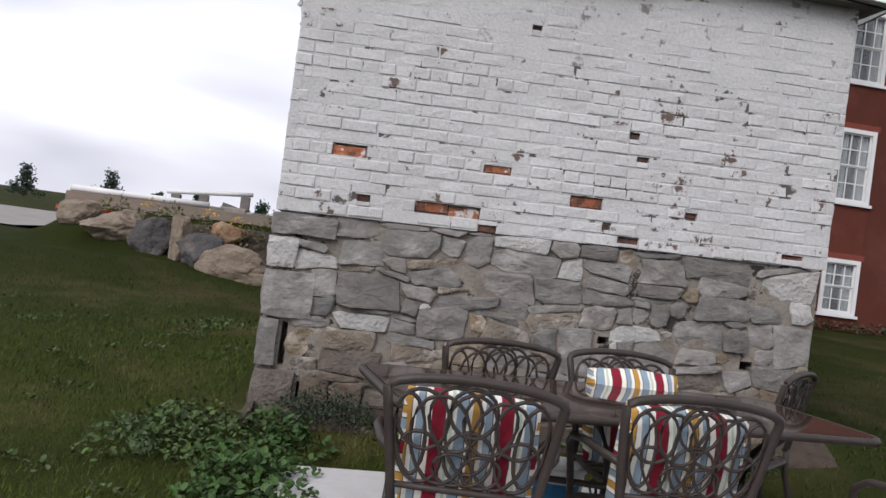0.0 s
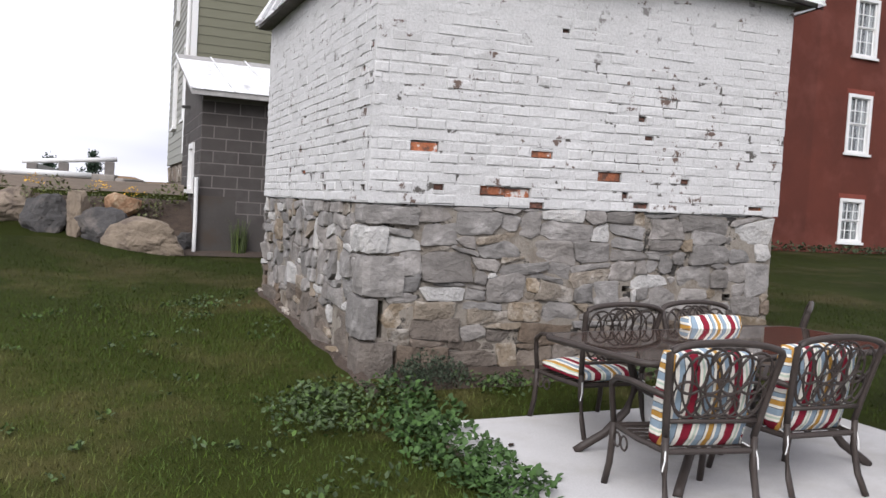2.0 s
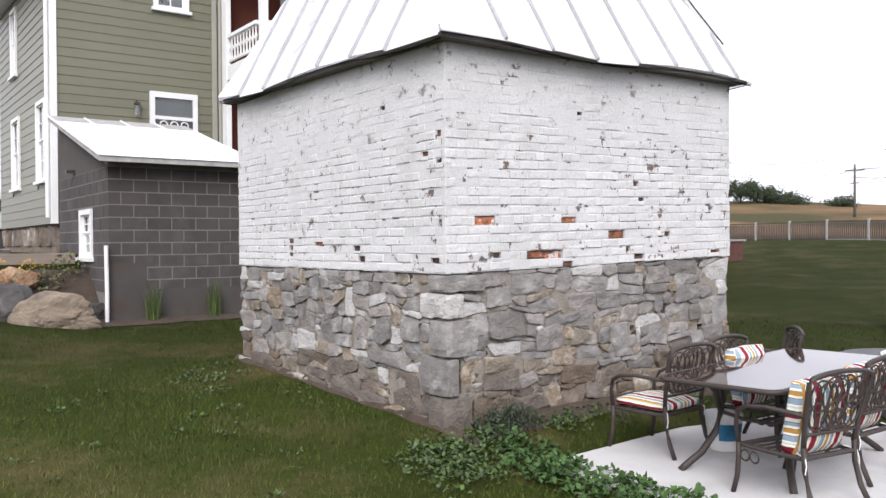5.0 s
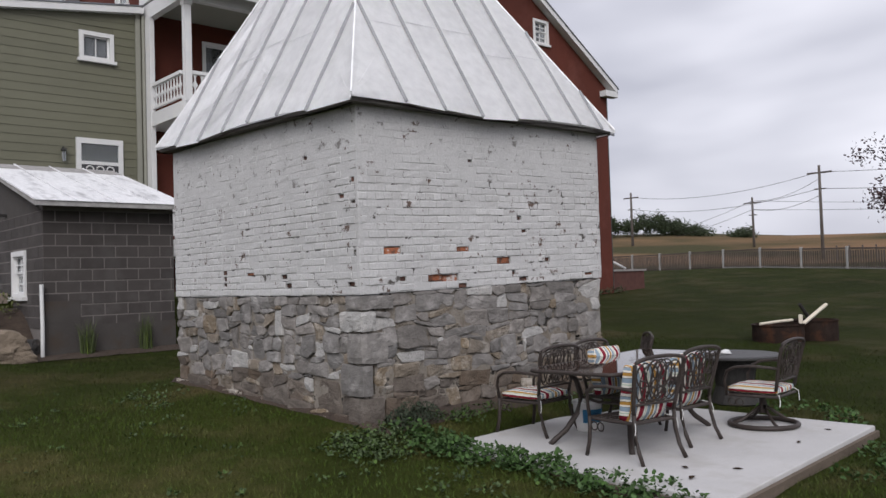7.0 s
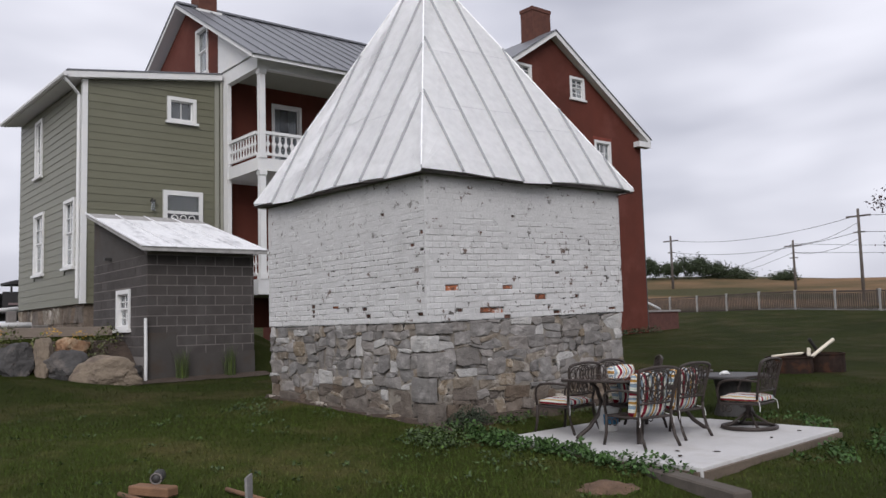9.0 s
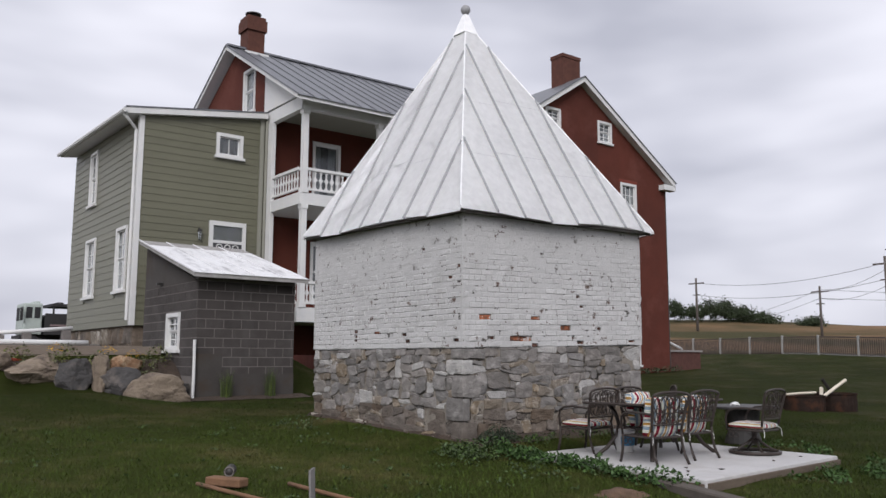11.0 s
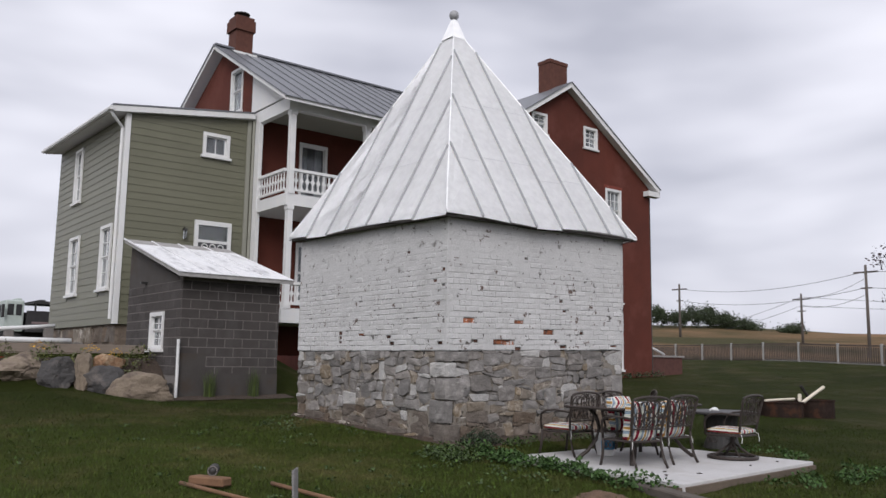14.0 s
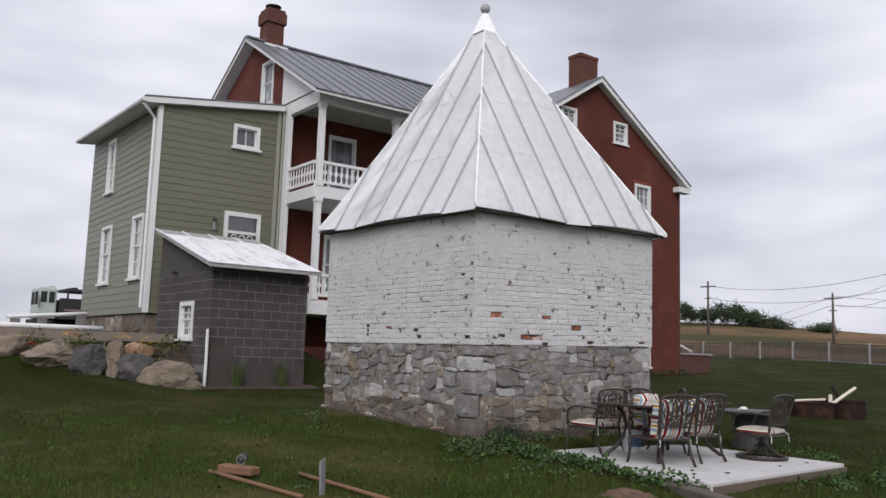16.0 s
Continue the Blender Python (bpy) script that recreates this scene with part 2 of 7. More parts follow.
def pierced(bm, face, plane, thick, u0, u1, z0, z1, holes):
    """A wall in the plane, thick towards +, cut through by holes (u0, u1, z0, z1)."""
    us = sorted({u0, u1} | {h[0] for h in holes} | {h[1] for h in holes})
    for ua, ub in zip(us, us[1:]):
        z = z0
        for h in sorted((h for h in holes if h[0] < (ua + ub) / 2 < h[1]), key=lambda q: q[2]) + [(0, 0, z1, z1)]:
            if h[2] > z:
                box(bm, *((ua, ub, plane, plane + thick) if face == "y" else (plane, plane + thick, ua, ub)), z, h[2])
            z = h[3]


# ---- the lie of the land ----
def smooth(a, b, x):
    t = max(0.0, min(1.0, (x - a) / (b - a)))
    return t * t * (3 - 2 * t)


def land(x, y):
    d = math.hypot(x, y)
    z = 0.04 + 0.034 * max(-8, min(y, 22)) + 0.008 * max(-12, min(x, 24))
    # earth banked up against the old walls
    dx, dy = max(-x, 0, x - 3.6), max(5 - y, 0, y - 9)
    z += 0.09 * (1 - smooth(0.0, 0.9, math.hypot(dx, dy)))
    z += 0.22 * (1 - smooth(0.0, 1.1, math.hypot(x - 3.9, y - 5.6)))
    z += 0.2 * smooth(-0.6, -2.6, x) * smooth(10.5, 13.6, y)
    # the planted bed behind the boulders, the raised yard round the house, and the lawn that climbs to the drive
    east = 1 - smooth(2.2, 5.0, x)
    bed = (1.28 - z) * smooth(13.7, 15.2, y) + 0.30 * smooth(15.62, 15.7, y)
    lawn_up = (0.76 - z) * smooth(11.0, 17.5, y) + 0.014 * max(0.0, min(y, 45.0) - 17.5)
    w = smooth(-3.6, -5.2, x)
    rise = bed * (1 - w) + lawn_up * w
    z += rise * east
    # the lawn climbs to the fence
    z += 0.75 * smooth(20, 37, x) * (1 - smooth(46, 90, x)) * smooth(-5, 12, y)
    # low hills all round
    a = math.atan2(y, x)
    east_hill = smooth(1.35, 0.75, a) * smooth(-1.2, -0.2, a)
    hill = 2.2 + (5.2 - 1.6 * smooth(0.62, 0.42, a)) * east_hill + 0.8 * noise.noise((x * 0.012, y * 0.012, 3.0))
    z += max(0.0, hill) * smooth(55 - 5 * east_hill, 190 - 40 * east_hill, d)
    z -= 9.0 * smooth(230, 700, d)
    z += 0.03 * noise.noise((x * 0.5, y * 0.5, 0.0)) + 0.012 * noise.noise((x * 2.1, y * 2.1, 5.0))
    return z


GRASS = mat("mown_grass", (0.0235, 0.0295, 0.0068), 0.95, 0.35, 0.55, 0.9, 70, second=(0.060, 0.050, 0.024), second_scale=0.6, second_amount=(0.50, 0.72), bdist=0.03, spec=0.05)


def exposure_lift(m, colour):
    """Brightens the turf colour west of the slab for camera exposure, with a ragged edge."""
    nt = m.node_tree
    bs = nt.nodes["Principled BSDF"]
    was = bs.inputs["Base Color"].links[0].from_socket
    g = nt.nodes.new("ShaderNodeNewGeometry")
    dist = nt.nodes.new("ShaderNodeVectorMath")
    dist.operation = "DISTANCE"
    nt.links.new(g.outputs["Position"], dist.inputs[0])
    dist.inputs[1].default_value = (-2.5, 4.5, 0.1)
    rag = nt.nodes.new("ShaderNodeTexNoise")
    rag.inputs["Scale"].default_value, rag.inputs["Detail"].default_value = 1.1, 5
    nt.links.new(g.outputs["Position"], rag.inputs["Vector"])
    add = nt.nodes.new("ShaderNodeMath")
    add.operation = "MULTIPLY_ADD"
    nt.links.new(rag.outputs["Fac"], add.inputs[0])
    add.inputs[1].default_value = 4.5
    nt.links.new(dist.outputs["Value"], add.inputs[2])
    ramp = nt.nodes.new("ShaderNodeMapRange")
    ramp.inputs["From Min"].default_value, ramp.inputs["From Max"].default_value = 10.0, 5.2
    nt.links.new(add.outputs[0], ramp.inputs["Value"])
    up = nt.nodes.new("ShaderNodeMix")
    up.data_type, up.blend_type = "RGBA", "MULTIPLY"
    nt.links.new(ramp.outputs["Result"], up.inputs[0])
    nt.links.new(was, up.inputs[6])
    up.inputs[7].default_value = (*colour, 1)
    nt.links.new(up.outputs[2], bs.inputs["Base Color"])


# exposure difference put into the turf colour, not drier grass
exposure_lift(GRASS, (1.5, 1.5, 1.3))
# beyond the fence the field is dry stubble and bare earth
nt = GRASS.node_tree
bs = nt.nodes["Principled BSDF"]
lawn = bs.inputs["Base Color"].links[0].from_socket
geo = nt.nodes.new("ShaderNodeNewGeometry")
dotn = nt.nodes.new("ShaderNodeVectorMath")
dotn.operation = "DOT_PRODUCT"
dotn.inputs[1].default_value = (0.86, 0.5, 0)
nt.links.new(geo.outputs["Position"], dotn.inputs[0])
mr = nt.nodes.new("ShaderNodeMapRange")
mr.inputs["From Min"].default_value, mr.inputs["From Max"].default_value = 58, 66
nt.links.new(dotn.outputs["Value"], mr.inputs["Value"])
fn = nt.nodes.new("ShaderNodeTexNoise")
fn.inputs["Scale"].default_value, fn.inputs["Detail"].default_value = 0.035, 6
nt.links.new(geo.outputs["Position"], fn.inputs["Vector"])
fr = nt.nodes.new("ShaderNodeValToRGB")
fr.color_ramp.elements[0].position, fr.color_ramp.elements[0].color = 0.40, (0.060, 0.056, 0.028, 1)
fr.color_ramp.elements[1].position, fr.color_ramp.elements[1].color = 0.56, (0.20, 0.125, 0.072, 1)
nt.links.new(fn.outputs["Fac"], fr.inputs["Fac"])
fm = nt.nodes.new("ShaderNodeMix")
fm.data_type = "RGBA"
nt.links.new(mr.outputs["Result"], fm.inputs[0])
nt.links.new(lawn, fm.inputs[6])
nt.links.new(fr.outputs["Color"], fm.inputs[7])
nt.links.new(fm.outputs[2], bs.inputs["Base Color"])


def axis(lo, hi, step, far):
    a = list(np.arange(lo, hi, step))
    s, v = step, hi
    while v < far:
        a.append(v)
        s *= 1.22
        v += s
    s, v = step, lo
    while v > -far:
        s *= 1.22
        v -= s
        a.insert(0, v)
    return a


gx, gy = axis(-12, 14, 0.25, 1500), axis(-6, 20, 0.25, 1500)
verts = [(x, y, land(x, y)) for y in gy for x in gx]
nx = len(gx)
faces = [(j * nx + i, j * nx + i + 1, (j + 1) * nx + i + 1, (j + 1) * nx + i) for j in range(len(gy) - 1) for i in range(nx - 1)]
me = bpy.data.meshes.new("ground")
me.from_pydata(verts, [], faces)
me.polygons.foreach_set("use_smooth", [True] * len(me.polygons))
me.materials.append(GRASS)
ground = tagged(new("ground", me), "mown green lawn with dry patches, rising to open fields", "ground", kind="structure")

# ---- the small whitewashed outbuilding: x 0 to 3.58, y 5 to 9 ----
BX, BY0, BY1, ZS, ZT = 3.58, 5.0, 9.0, 1.50, 3.34
CLIMB = 0.023   # the courses of the south wall rise towards the east
outbuilding = thing("outbuilding", "small square outbuilding of whitewashed brick on a rubble stone base", "outbuilding")
part("wall_core", boxes((0.05, BX - 0.012, BY0 + 0.05, BY1 - 0.012, ZS - 0.02, ZT)), MORTAR_WHITE, outbuilding, "whitewashed inner brickwork")
VOIDS = [(0.122, 0.158, 0.57, 0.83), (0.252, 0.288, 0.18, 0.48), (2.10, 2.18, 0.92, 0.97), (3.08, 3.17, 0.86, 0.92)]   # stones fallen out
bm = boxes((0.028, BX - 0.02, BY0 + 0.2, BY1 - 0.02, -0.3, ZS - 0.02))
pierced(bm, "y", BY0 + 0.028, 0.168, 0.028, BX - 0.02, -0.3, ZS - 0.02, VOIDS)
prism(bm, [(0.028, BY0 + 0.028, ZS - 0.018), (BX - 0.02, BY0 + 0.028, ZS - 0.018), (BX - 0.02, BY0 + 0.028, ZS - 0.018 + CLIMB * BX)], (0, BY1 - BY0 - 0.05, 0))
part("foundation_core", bm, LIME_MORTAR, outbuilding, "tan lime mortar between the stones")

# pyramid roof
EV, EO, AZ = 3.31, 0.16, 7.05
AP = Vector((1.71, 7.06, AZ))
E_SW, E_SE, E_NE, E_NW = 3.31, 3.36, 3.42, 3.41   # the eave is not quite level
x0, x1, y0, y1 = -EO, BX + EO, BY0 - EO, BY1 + EO


def roof_side(a, b, count, seed, cuts=None):
    """One side of the pyramid: pans between seams square to the eave, cut off at the hips."""
    rnd = random.Random(seed)
    a, b = Vector(a), Vector(b)
    e = (b - a).normalized()
    mid = (a + b) / 2
    wide = (b - a).length
    apex = Vector((AP.x, AP.y, AZ))
    s0 = (apex - a).dot(e)
    foot = a + e * s0
    up = (apex - foot)
    high = up.length
    up.normalize()
    out = e.cross(up).normalized()
    if out.z < 0:
        out = -out

    def top(s):
        return high * (s / s0 if s < s0 else (wide - s) / (wide - s0))

    def place(s, h, lift=0.0):
        f = h / high
        dip = -0.012 * math.sin(math.pi * min(1, f * 1.0))
        sag = 0.03 * math.sin(s * 2.3 + seed) * (1 - f) ** 4
        return a + e * s + up * h + out * (lift + dip) + Vector((0, 0, sag))
    cuts = cuts or [wide * i / count for i in range(count + 1)]
    cuts = cuts[:-1] + [wide]
    for i in range(count):
        p, q = cuts[i], cuts[i + 1]
        bm = bmesh.new()
        n, lap = 8, rnd.uniform(-0.02, 0.02)
        strips = []
        samples = [p, q] if not (p < s0 < q) else [p, s0, q]
        for s in samples:
            t = top(s)
            strips.append([bm.verts.new(place(s, -0.03 + lap + (t + 0.03 - lap) * k / n, 0.004 * math.sin(7 * s + k))) for k in range(n + 1)])
        for u, v in zip(strips, strips[1:]):
            for k in range(n):
                quad = [u[k], v[k], v[k + 1], u[k + 1]]
                if (quad[3].co - quad[2].co).length < 1e-5:
                    quad = quad[:3]
                bm.faces.new(quad)
        bmesh.ops.solidify(bm, geom=bm.faces[:], thickness=0.006)
        part("roof_panel", bm, ROOF_WHITE, outbuilding)
        # cross laps, staggered from pan to pan
        reach = min(top(p), top(q))
        for f in (rnd.uniform(0.9, 1.25), rnd.uniform(2.2, 2.6)):
            if f > reach - 0.15:
                continue
            bm = bmesh.new()
            lo_, hi_ = [[bm.verts.new(place(x, f + dh + 0.03 * (x - p), l)) for x in (p + 0.014, q - 0.014)] for dh, l in ((0.0, 0.007), (0.014, 0.004))]
            bm.faces.new((lo_[0], lo_[1], hi_[1], hi_[0]))
            bmesh.ops.solidify(bm, geom=bm.faces[:], thickness=0.005)
            part("lap_seam", bm, LAP, outbuilding)
        if i:
            bm = bmesh.new()
            t = top(p)
            rows = 8
            ring = []
            for k in range(rows + 1):
                h = -0.035 + (t + 0.0) * k / rows
                ring.append([bm.verts.new(place(p + w, h, l)) for w, l in ((-0.012, 0), (-0.009, 0.028), (0.009, 0.028), (0.012, 0))])
            for u, v in zip(ring, ring[1:]):
                for k in range(3):
                    bm.faces.new((u[k], u[k + 1], v[k + 1], v[k]))
            bm.faces.new(ring[0])
            part("standing_seam", bm, SEAM, outbuilding)
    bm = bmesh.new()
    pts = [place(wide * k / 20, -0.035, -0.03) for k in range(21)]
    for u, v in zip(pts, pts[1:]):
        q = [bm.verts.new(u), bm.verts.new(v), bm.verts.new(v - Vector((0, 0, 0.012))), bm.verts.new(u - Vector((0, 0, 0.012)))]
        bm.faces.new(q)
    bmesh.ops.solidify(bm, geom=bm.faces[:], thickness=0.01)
    part("eave_edge", bm, ROOF_EDGE, outbuilding, "thin dark strip under the eave edge")
    bm = bmesh.new()
    tube(bm, [place(0, high * 0, 0.0)] + [a + (apex - a) * (k / 10) + out * 0.0 + Vector((0, 0, -0.012 * math.sin(math.pi * k / 10))) for k in range(1, 10)] + [apex], 0.011, 5)
    part("hip_seam", bm, ROOF_WHITE, outbuilding)


roof_side((x0, y0, E_SW), (x1, y0, E_SE), 8, 1, [0, 0.62, 1.12, 1.64, 2.16, 2.68, 3.21, 3.62, 3.9])
roof_side((x0, y1, E_NW), (x0, y0, E_SW), 7, 2, [0, 0.64, 1.27, 1.87, 2.44, 3.05, 3.60, 4.32])
roof_side((x1, y0, E_SE), (x1, y1, E_NE), 8, 3)
roof_side((x1, y1, E_NE), (x0, y1, E_NW), 8, 4)
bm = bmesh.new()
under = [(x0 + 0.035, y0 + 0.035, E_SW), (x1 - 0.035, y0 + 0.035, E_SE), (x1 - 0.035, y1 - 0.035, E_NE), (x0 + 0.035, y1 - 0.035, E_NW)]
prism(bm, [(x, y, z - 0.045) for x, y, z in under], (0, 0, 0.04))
part("soffit", bm, ROOF_EDGE, outbuilding, "dark underside of the eaves")
bm = bmesh.new()
lathe(bm, [(0.215, -0.24), (0.20, -0.21), (0.06, 0.11), (0.03, 0.14)], 4, (0, 0, 0))
spire = part("spire_cap", bm, ROOF_WHITE, outbuilding, "folded white metal cap")
spire.matrix_local = pose(AP.x, AP.y, AZ, 0, 0, 45)
bm = bmesh.new()
lathe(bm, [(0.03, 0.13)] + [(0.085 * math.sin(math.pi * (k + 0.35) / 9), 0.215 - 0.088 * math.cos(math.pi * (k + 0.35) / 9)) for k in range(9)], 14, AP)
part("ball_finial", bm, mat("weathered_zinc", (0.33, 0.33, 0.34), 0.6, 0.2, 9, 0.3, 40), outbuilding, "grey metal ball", smooth=True)


# ---- block shed: x -0.25 to 2.15, y 13.7 to 17.2 ----
block_shed = thing("block_shed", "grey concrete block shed with a sloping white metal roof", "shed")
SX0, SX1, SY0, SY1 = -0.25, 2.05, 13.7, 17.2


def shed_top(y):
    return 3.12 + (y - SY0) * 0.285


part("south_wall", boxes((SX0 + 0.006, SX1 - 0.006, SY0 + 0.006, SY0 + 0.19, 0.2, 3.09)), BLOCK_MORTAR, block_shed, "pale mortar joints")
part("east_wall", boxes((SX1 - 0.19, SX1 - 0.006, SY0 + 0.19, SY1, 0.2, 3.0)), BLOCK_MORTAR, block_shed)
bm = bmesh.new()
pierced(bm, "x", SX0 + 0.006, 0.184, SY0 + 0.19, SY1, 0.2, 3.0, [(14.66, 15.52, 1.54, 2.36)])
part("west_wall", bm, BLOCK_MORTAR, block_shed)
part("north_wall", boxes((SX0 + 0.19, SX1 - 0.19, SY1 - 0.19, SY1, 0.2, 3.9)), BLOCK_MORTAR, block_shed)
for x in (SX0 + 0.006, SX1 - 0.19):
    bm = bmesh.new()
    prism(bm, [(x, SY0, 3.0), (x, SY1, 3.0), (x, SY1, shed_top(SY1) - 0.05)], (0.184, 0, 0))
    part("gable_wall", bm, GRAY_PARGE, block_shed)
bm = bmesh.new()
prism(bm, [(SX0 - 0.2, SY0 - 0.32, shed_top(SY0 - 0.32) + 0.02), (SX0 - 0.2, SY1 - 0.05, shed_top(SY1) + 0.02), (SX0 - 0.2, SY1 - 0.05, shed_top(SY1) + 0.11), (SX0 - 0.2, SY0 - 0.32, shed_top(SY0 - 0.32) + 0.11)], (SX1 - SX0 + 0.36, 0, 0))
part("roof_deck", bm, mat("weathered_fascia", (0.30, 0.29, 0.28), 0.9, 0.35, 6, 0.4, 40), block_shed, "weathered grey roof boards")
for k in range(4):
    w = (SX1 - SX0 + 0.40) / 4
    bm = bmesh.new()
    xa = SX0 - 0.22 + w * k
    ya, yb = SY0 - 0.34, SY1 - 0.04
    prism(bm, [(xa, ya, shed_top(ya) + 0.112), (xa, yb, shed_top(yb) + 0.112), (xa, yb, shed_top(yb) + 0.122), (xa, ya, shed_top(ya) + 0.122)], (w - 0.012, 0, 0))
    prism(bm, [(xa, ya, shed_top(ya) + 0.12), (xa, yb, shed_top(yb) + 0.12), (xa, yb, shed_top(yb) + 0.145), (xa, ya, shed_top(ya) + 0.145)], (0.02, 0, 0))
    part("roof_panel", bm, SHED_ROOF, block_shed)
part("parging", boxes((SX0 - 0.006, SX1 + 0.004, SY0 - 0.006, SY0 + 0.1, 0.2, 1.02), (SX0 - 0.006, SX0 + 0.6, SY0 - 0.0055, SY0 + 0.1, 1.02, 1.45)), GRAY_PARGE, block_shed, "smooth cement skim over the lower blocks")


def window(parent, name, face, u0, u1, z0, z1, plane, outward, cols=1, sash=True, trim=0.09, deep=0.12, curtain=True, sill=True, head=False):
    """A sash window in a wall: face 'y' stands in the plane y = plane, face 'x' in x = plane; outward is -1 or 1."""
    def bx(ua, ub, da, db, za, zb):
        d0, d1 = sorted((plane + outward * da, plane + outward * db))
        return (ua, ub, d0, d1, za, zb) if face == "y" else (d0, d1, ua, ub, za, zb)
    w = part(name, boxes(bx(u0, u0 + trim, -deep, 0.03, z0, z1), bx(u1 - trim, u1, -deep, 0.03, z0, z1), bx(u0 + trim, u1 - trim, -deep, 0.03, z1 - trim, z1), bx(u0 + trim, u1 - trim, -deep, 0.03, z0, z0 + trim * 0.6)), TRIM, parent, "white painted frame")
    if sill:
        part("sill", boxes(bx(u0 - 0.05, u1 + 0.05, -deep, 0.08, z0 - 0.07, z0)), TRIM, w)
    zm = (z0 + z1) / 2
    a, b = u0 + trim, u1 - trim
    bars = []
    t = 0.035
    rows = ((z0 + trim * 0.6, zm), (zm, z1 - trim)) if sash else ((z0 + trim * 0.6, z1 - trim),)
    for i, (za, zb) in enumerate(rows):
        d = -0.055 + 0.03 * i
        bars += [bx(a, a + t, d - 0.03, d, za, zb), bx(b - t, b, d - 0.03, d, za, zb), bx(a + t, b - t, d - 0.03, d, za, za + t), bx(a + t, b - t, d - 0.03, d, zb - t, zb)]
        for c in range(1, cols):
            uc = a + (b - a) * c / cols
            bars.append(bx(uc - 0.012, uc + 0.012, d - 0.025, d - 0.003, za + t, zb - t))
        if cols > 1 and sash:
            bars.append(bx(a + t, b - t, d - 0.024, d - 0.004, (za + zb) / 2 - 0.011, (za + zb) / 2 + 0.011))
    part("sash", boxes(*bars), TRIM, w)
    for za, zb in rows:
        p = part("pane", boxes(bx(a + 0.01, b - 0.01, -0.075, -0.07, za, zb)), GLASS_PANE, w)
        p.visible_shadow = False
    # added box, open to the window: keeps light out and reads as unlit
    part("room_dark", boxes(bx(u0, u1, -deep - 0.5, -deep - 0.46, z0, z1), bx(u0 - 0.04, u0, -deep - 0.5, -deep, z0, z1), bx(u1, u1 + 0.04, -deep - 0.5, -deep, z0, z1), bx(u0, u1, -deep - 0.46, -deep, z1, z1 + 0.04), bx(u0, u1, -deep - 0.46, -deep, z0 - 0.04, z0)), DARK_ROOM, w, "added near-black box standing in for the unlit room")
    if curtain:
        bm = bmesh.new()
        n = 14
        prev = None
        for half in (0, 1):
            lo, hi = (a, a + (b - a) * 0.33) if half == 0 else (b - (b - a) * 0.33, b)
            prev = None
            for k in range(n + 1):
                u = lo + (hi - lo) * k / n
                d = plane + outward * (-0.16 - 0.018 * math.sin(k * 1.7))
                pts = [(u, d, z) if face == "y" else (d, u, z) for z in (z0, z1)]
                cur = [bm.verts.new(p) for p in pts]
                if prev:
                    bm.faces.new((prev[0], cur[0], cur[1], prev[1]))
                prev = cur
        part("curtain", bm, CURTAIN, w, "pale curtain", smooth=True)
    return w


window(block_shed, "window", "x", 14.66, 15.52, 1.54, 2.36, SX0, -1, cols=2, curtain=False)
part("lintel_bar", boxes((SX0 - 0.14, SX0 + 0.1, 15.9, 16.0, 3.05, 3.1)), BLACK_IRON, block_shed, "dark iron bar under the roof")
bm = bmesh.new()
tube(bm, [(SX0 - 0.05, SY0 - 0.09, 0.3), (SX0 - 0.04, SY0 - 0.08, 1.0), (SX0 - 0.05, SY0 - 0.08, 1.74)], 0.032, 10)
tagged(part("drain_pipe", bm, TRIM), "white plastic pipe standing at the shed corner", "pipe")

# ---- the farmhouse ----
house = thing("farmhouse", "red brick farmhouse with green sided addition and white two-storey porch", "house")
GX0, GX1, GY0, GY1, GZ = 0.0, 3.75, 19.1, 26.0, 2.22


def green_top(x):
    return 7.97 + 0.14 * x


G_SOUTH = [(2.17, 2.99, 7.17, 7.85), (2.10, 3.12, 2.3, 5.2)]
G_WEST = [(23.2, 24.0, 6.1, 7.8), (22.9, 24.0, 3.2, 5.0), (19.75, 20.75, 3.2, 5.0)]
bm = bmesh.new()
pierced(bm, "y", GY0 + 0.03, 0.17, GX0 + 0.03, GX1, GZ, 7.94, G_SOUTH[:1])
green = part("addition_wall", bm, SIDING, house, "olive green clapboard wall")
bm = bmesh.new()
pierced(bm, "x", GX0 + 0.03, 0.17, GY0 + 0.2, GY1, GZ, 7.95, G_WEST)
part("addition_wall", bm, SIDING, house)
part("addition_wall", boxes((GX0 + 0.2, GX1, GY1 - 0.2, GY1, GZ, 8.0)), SIDING, house)


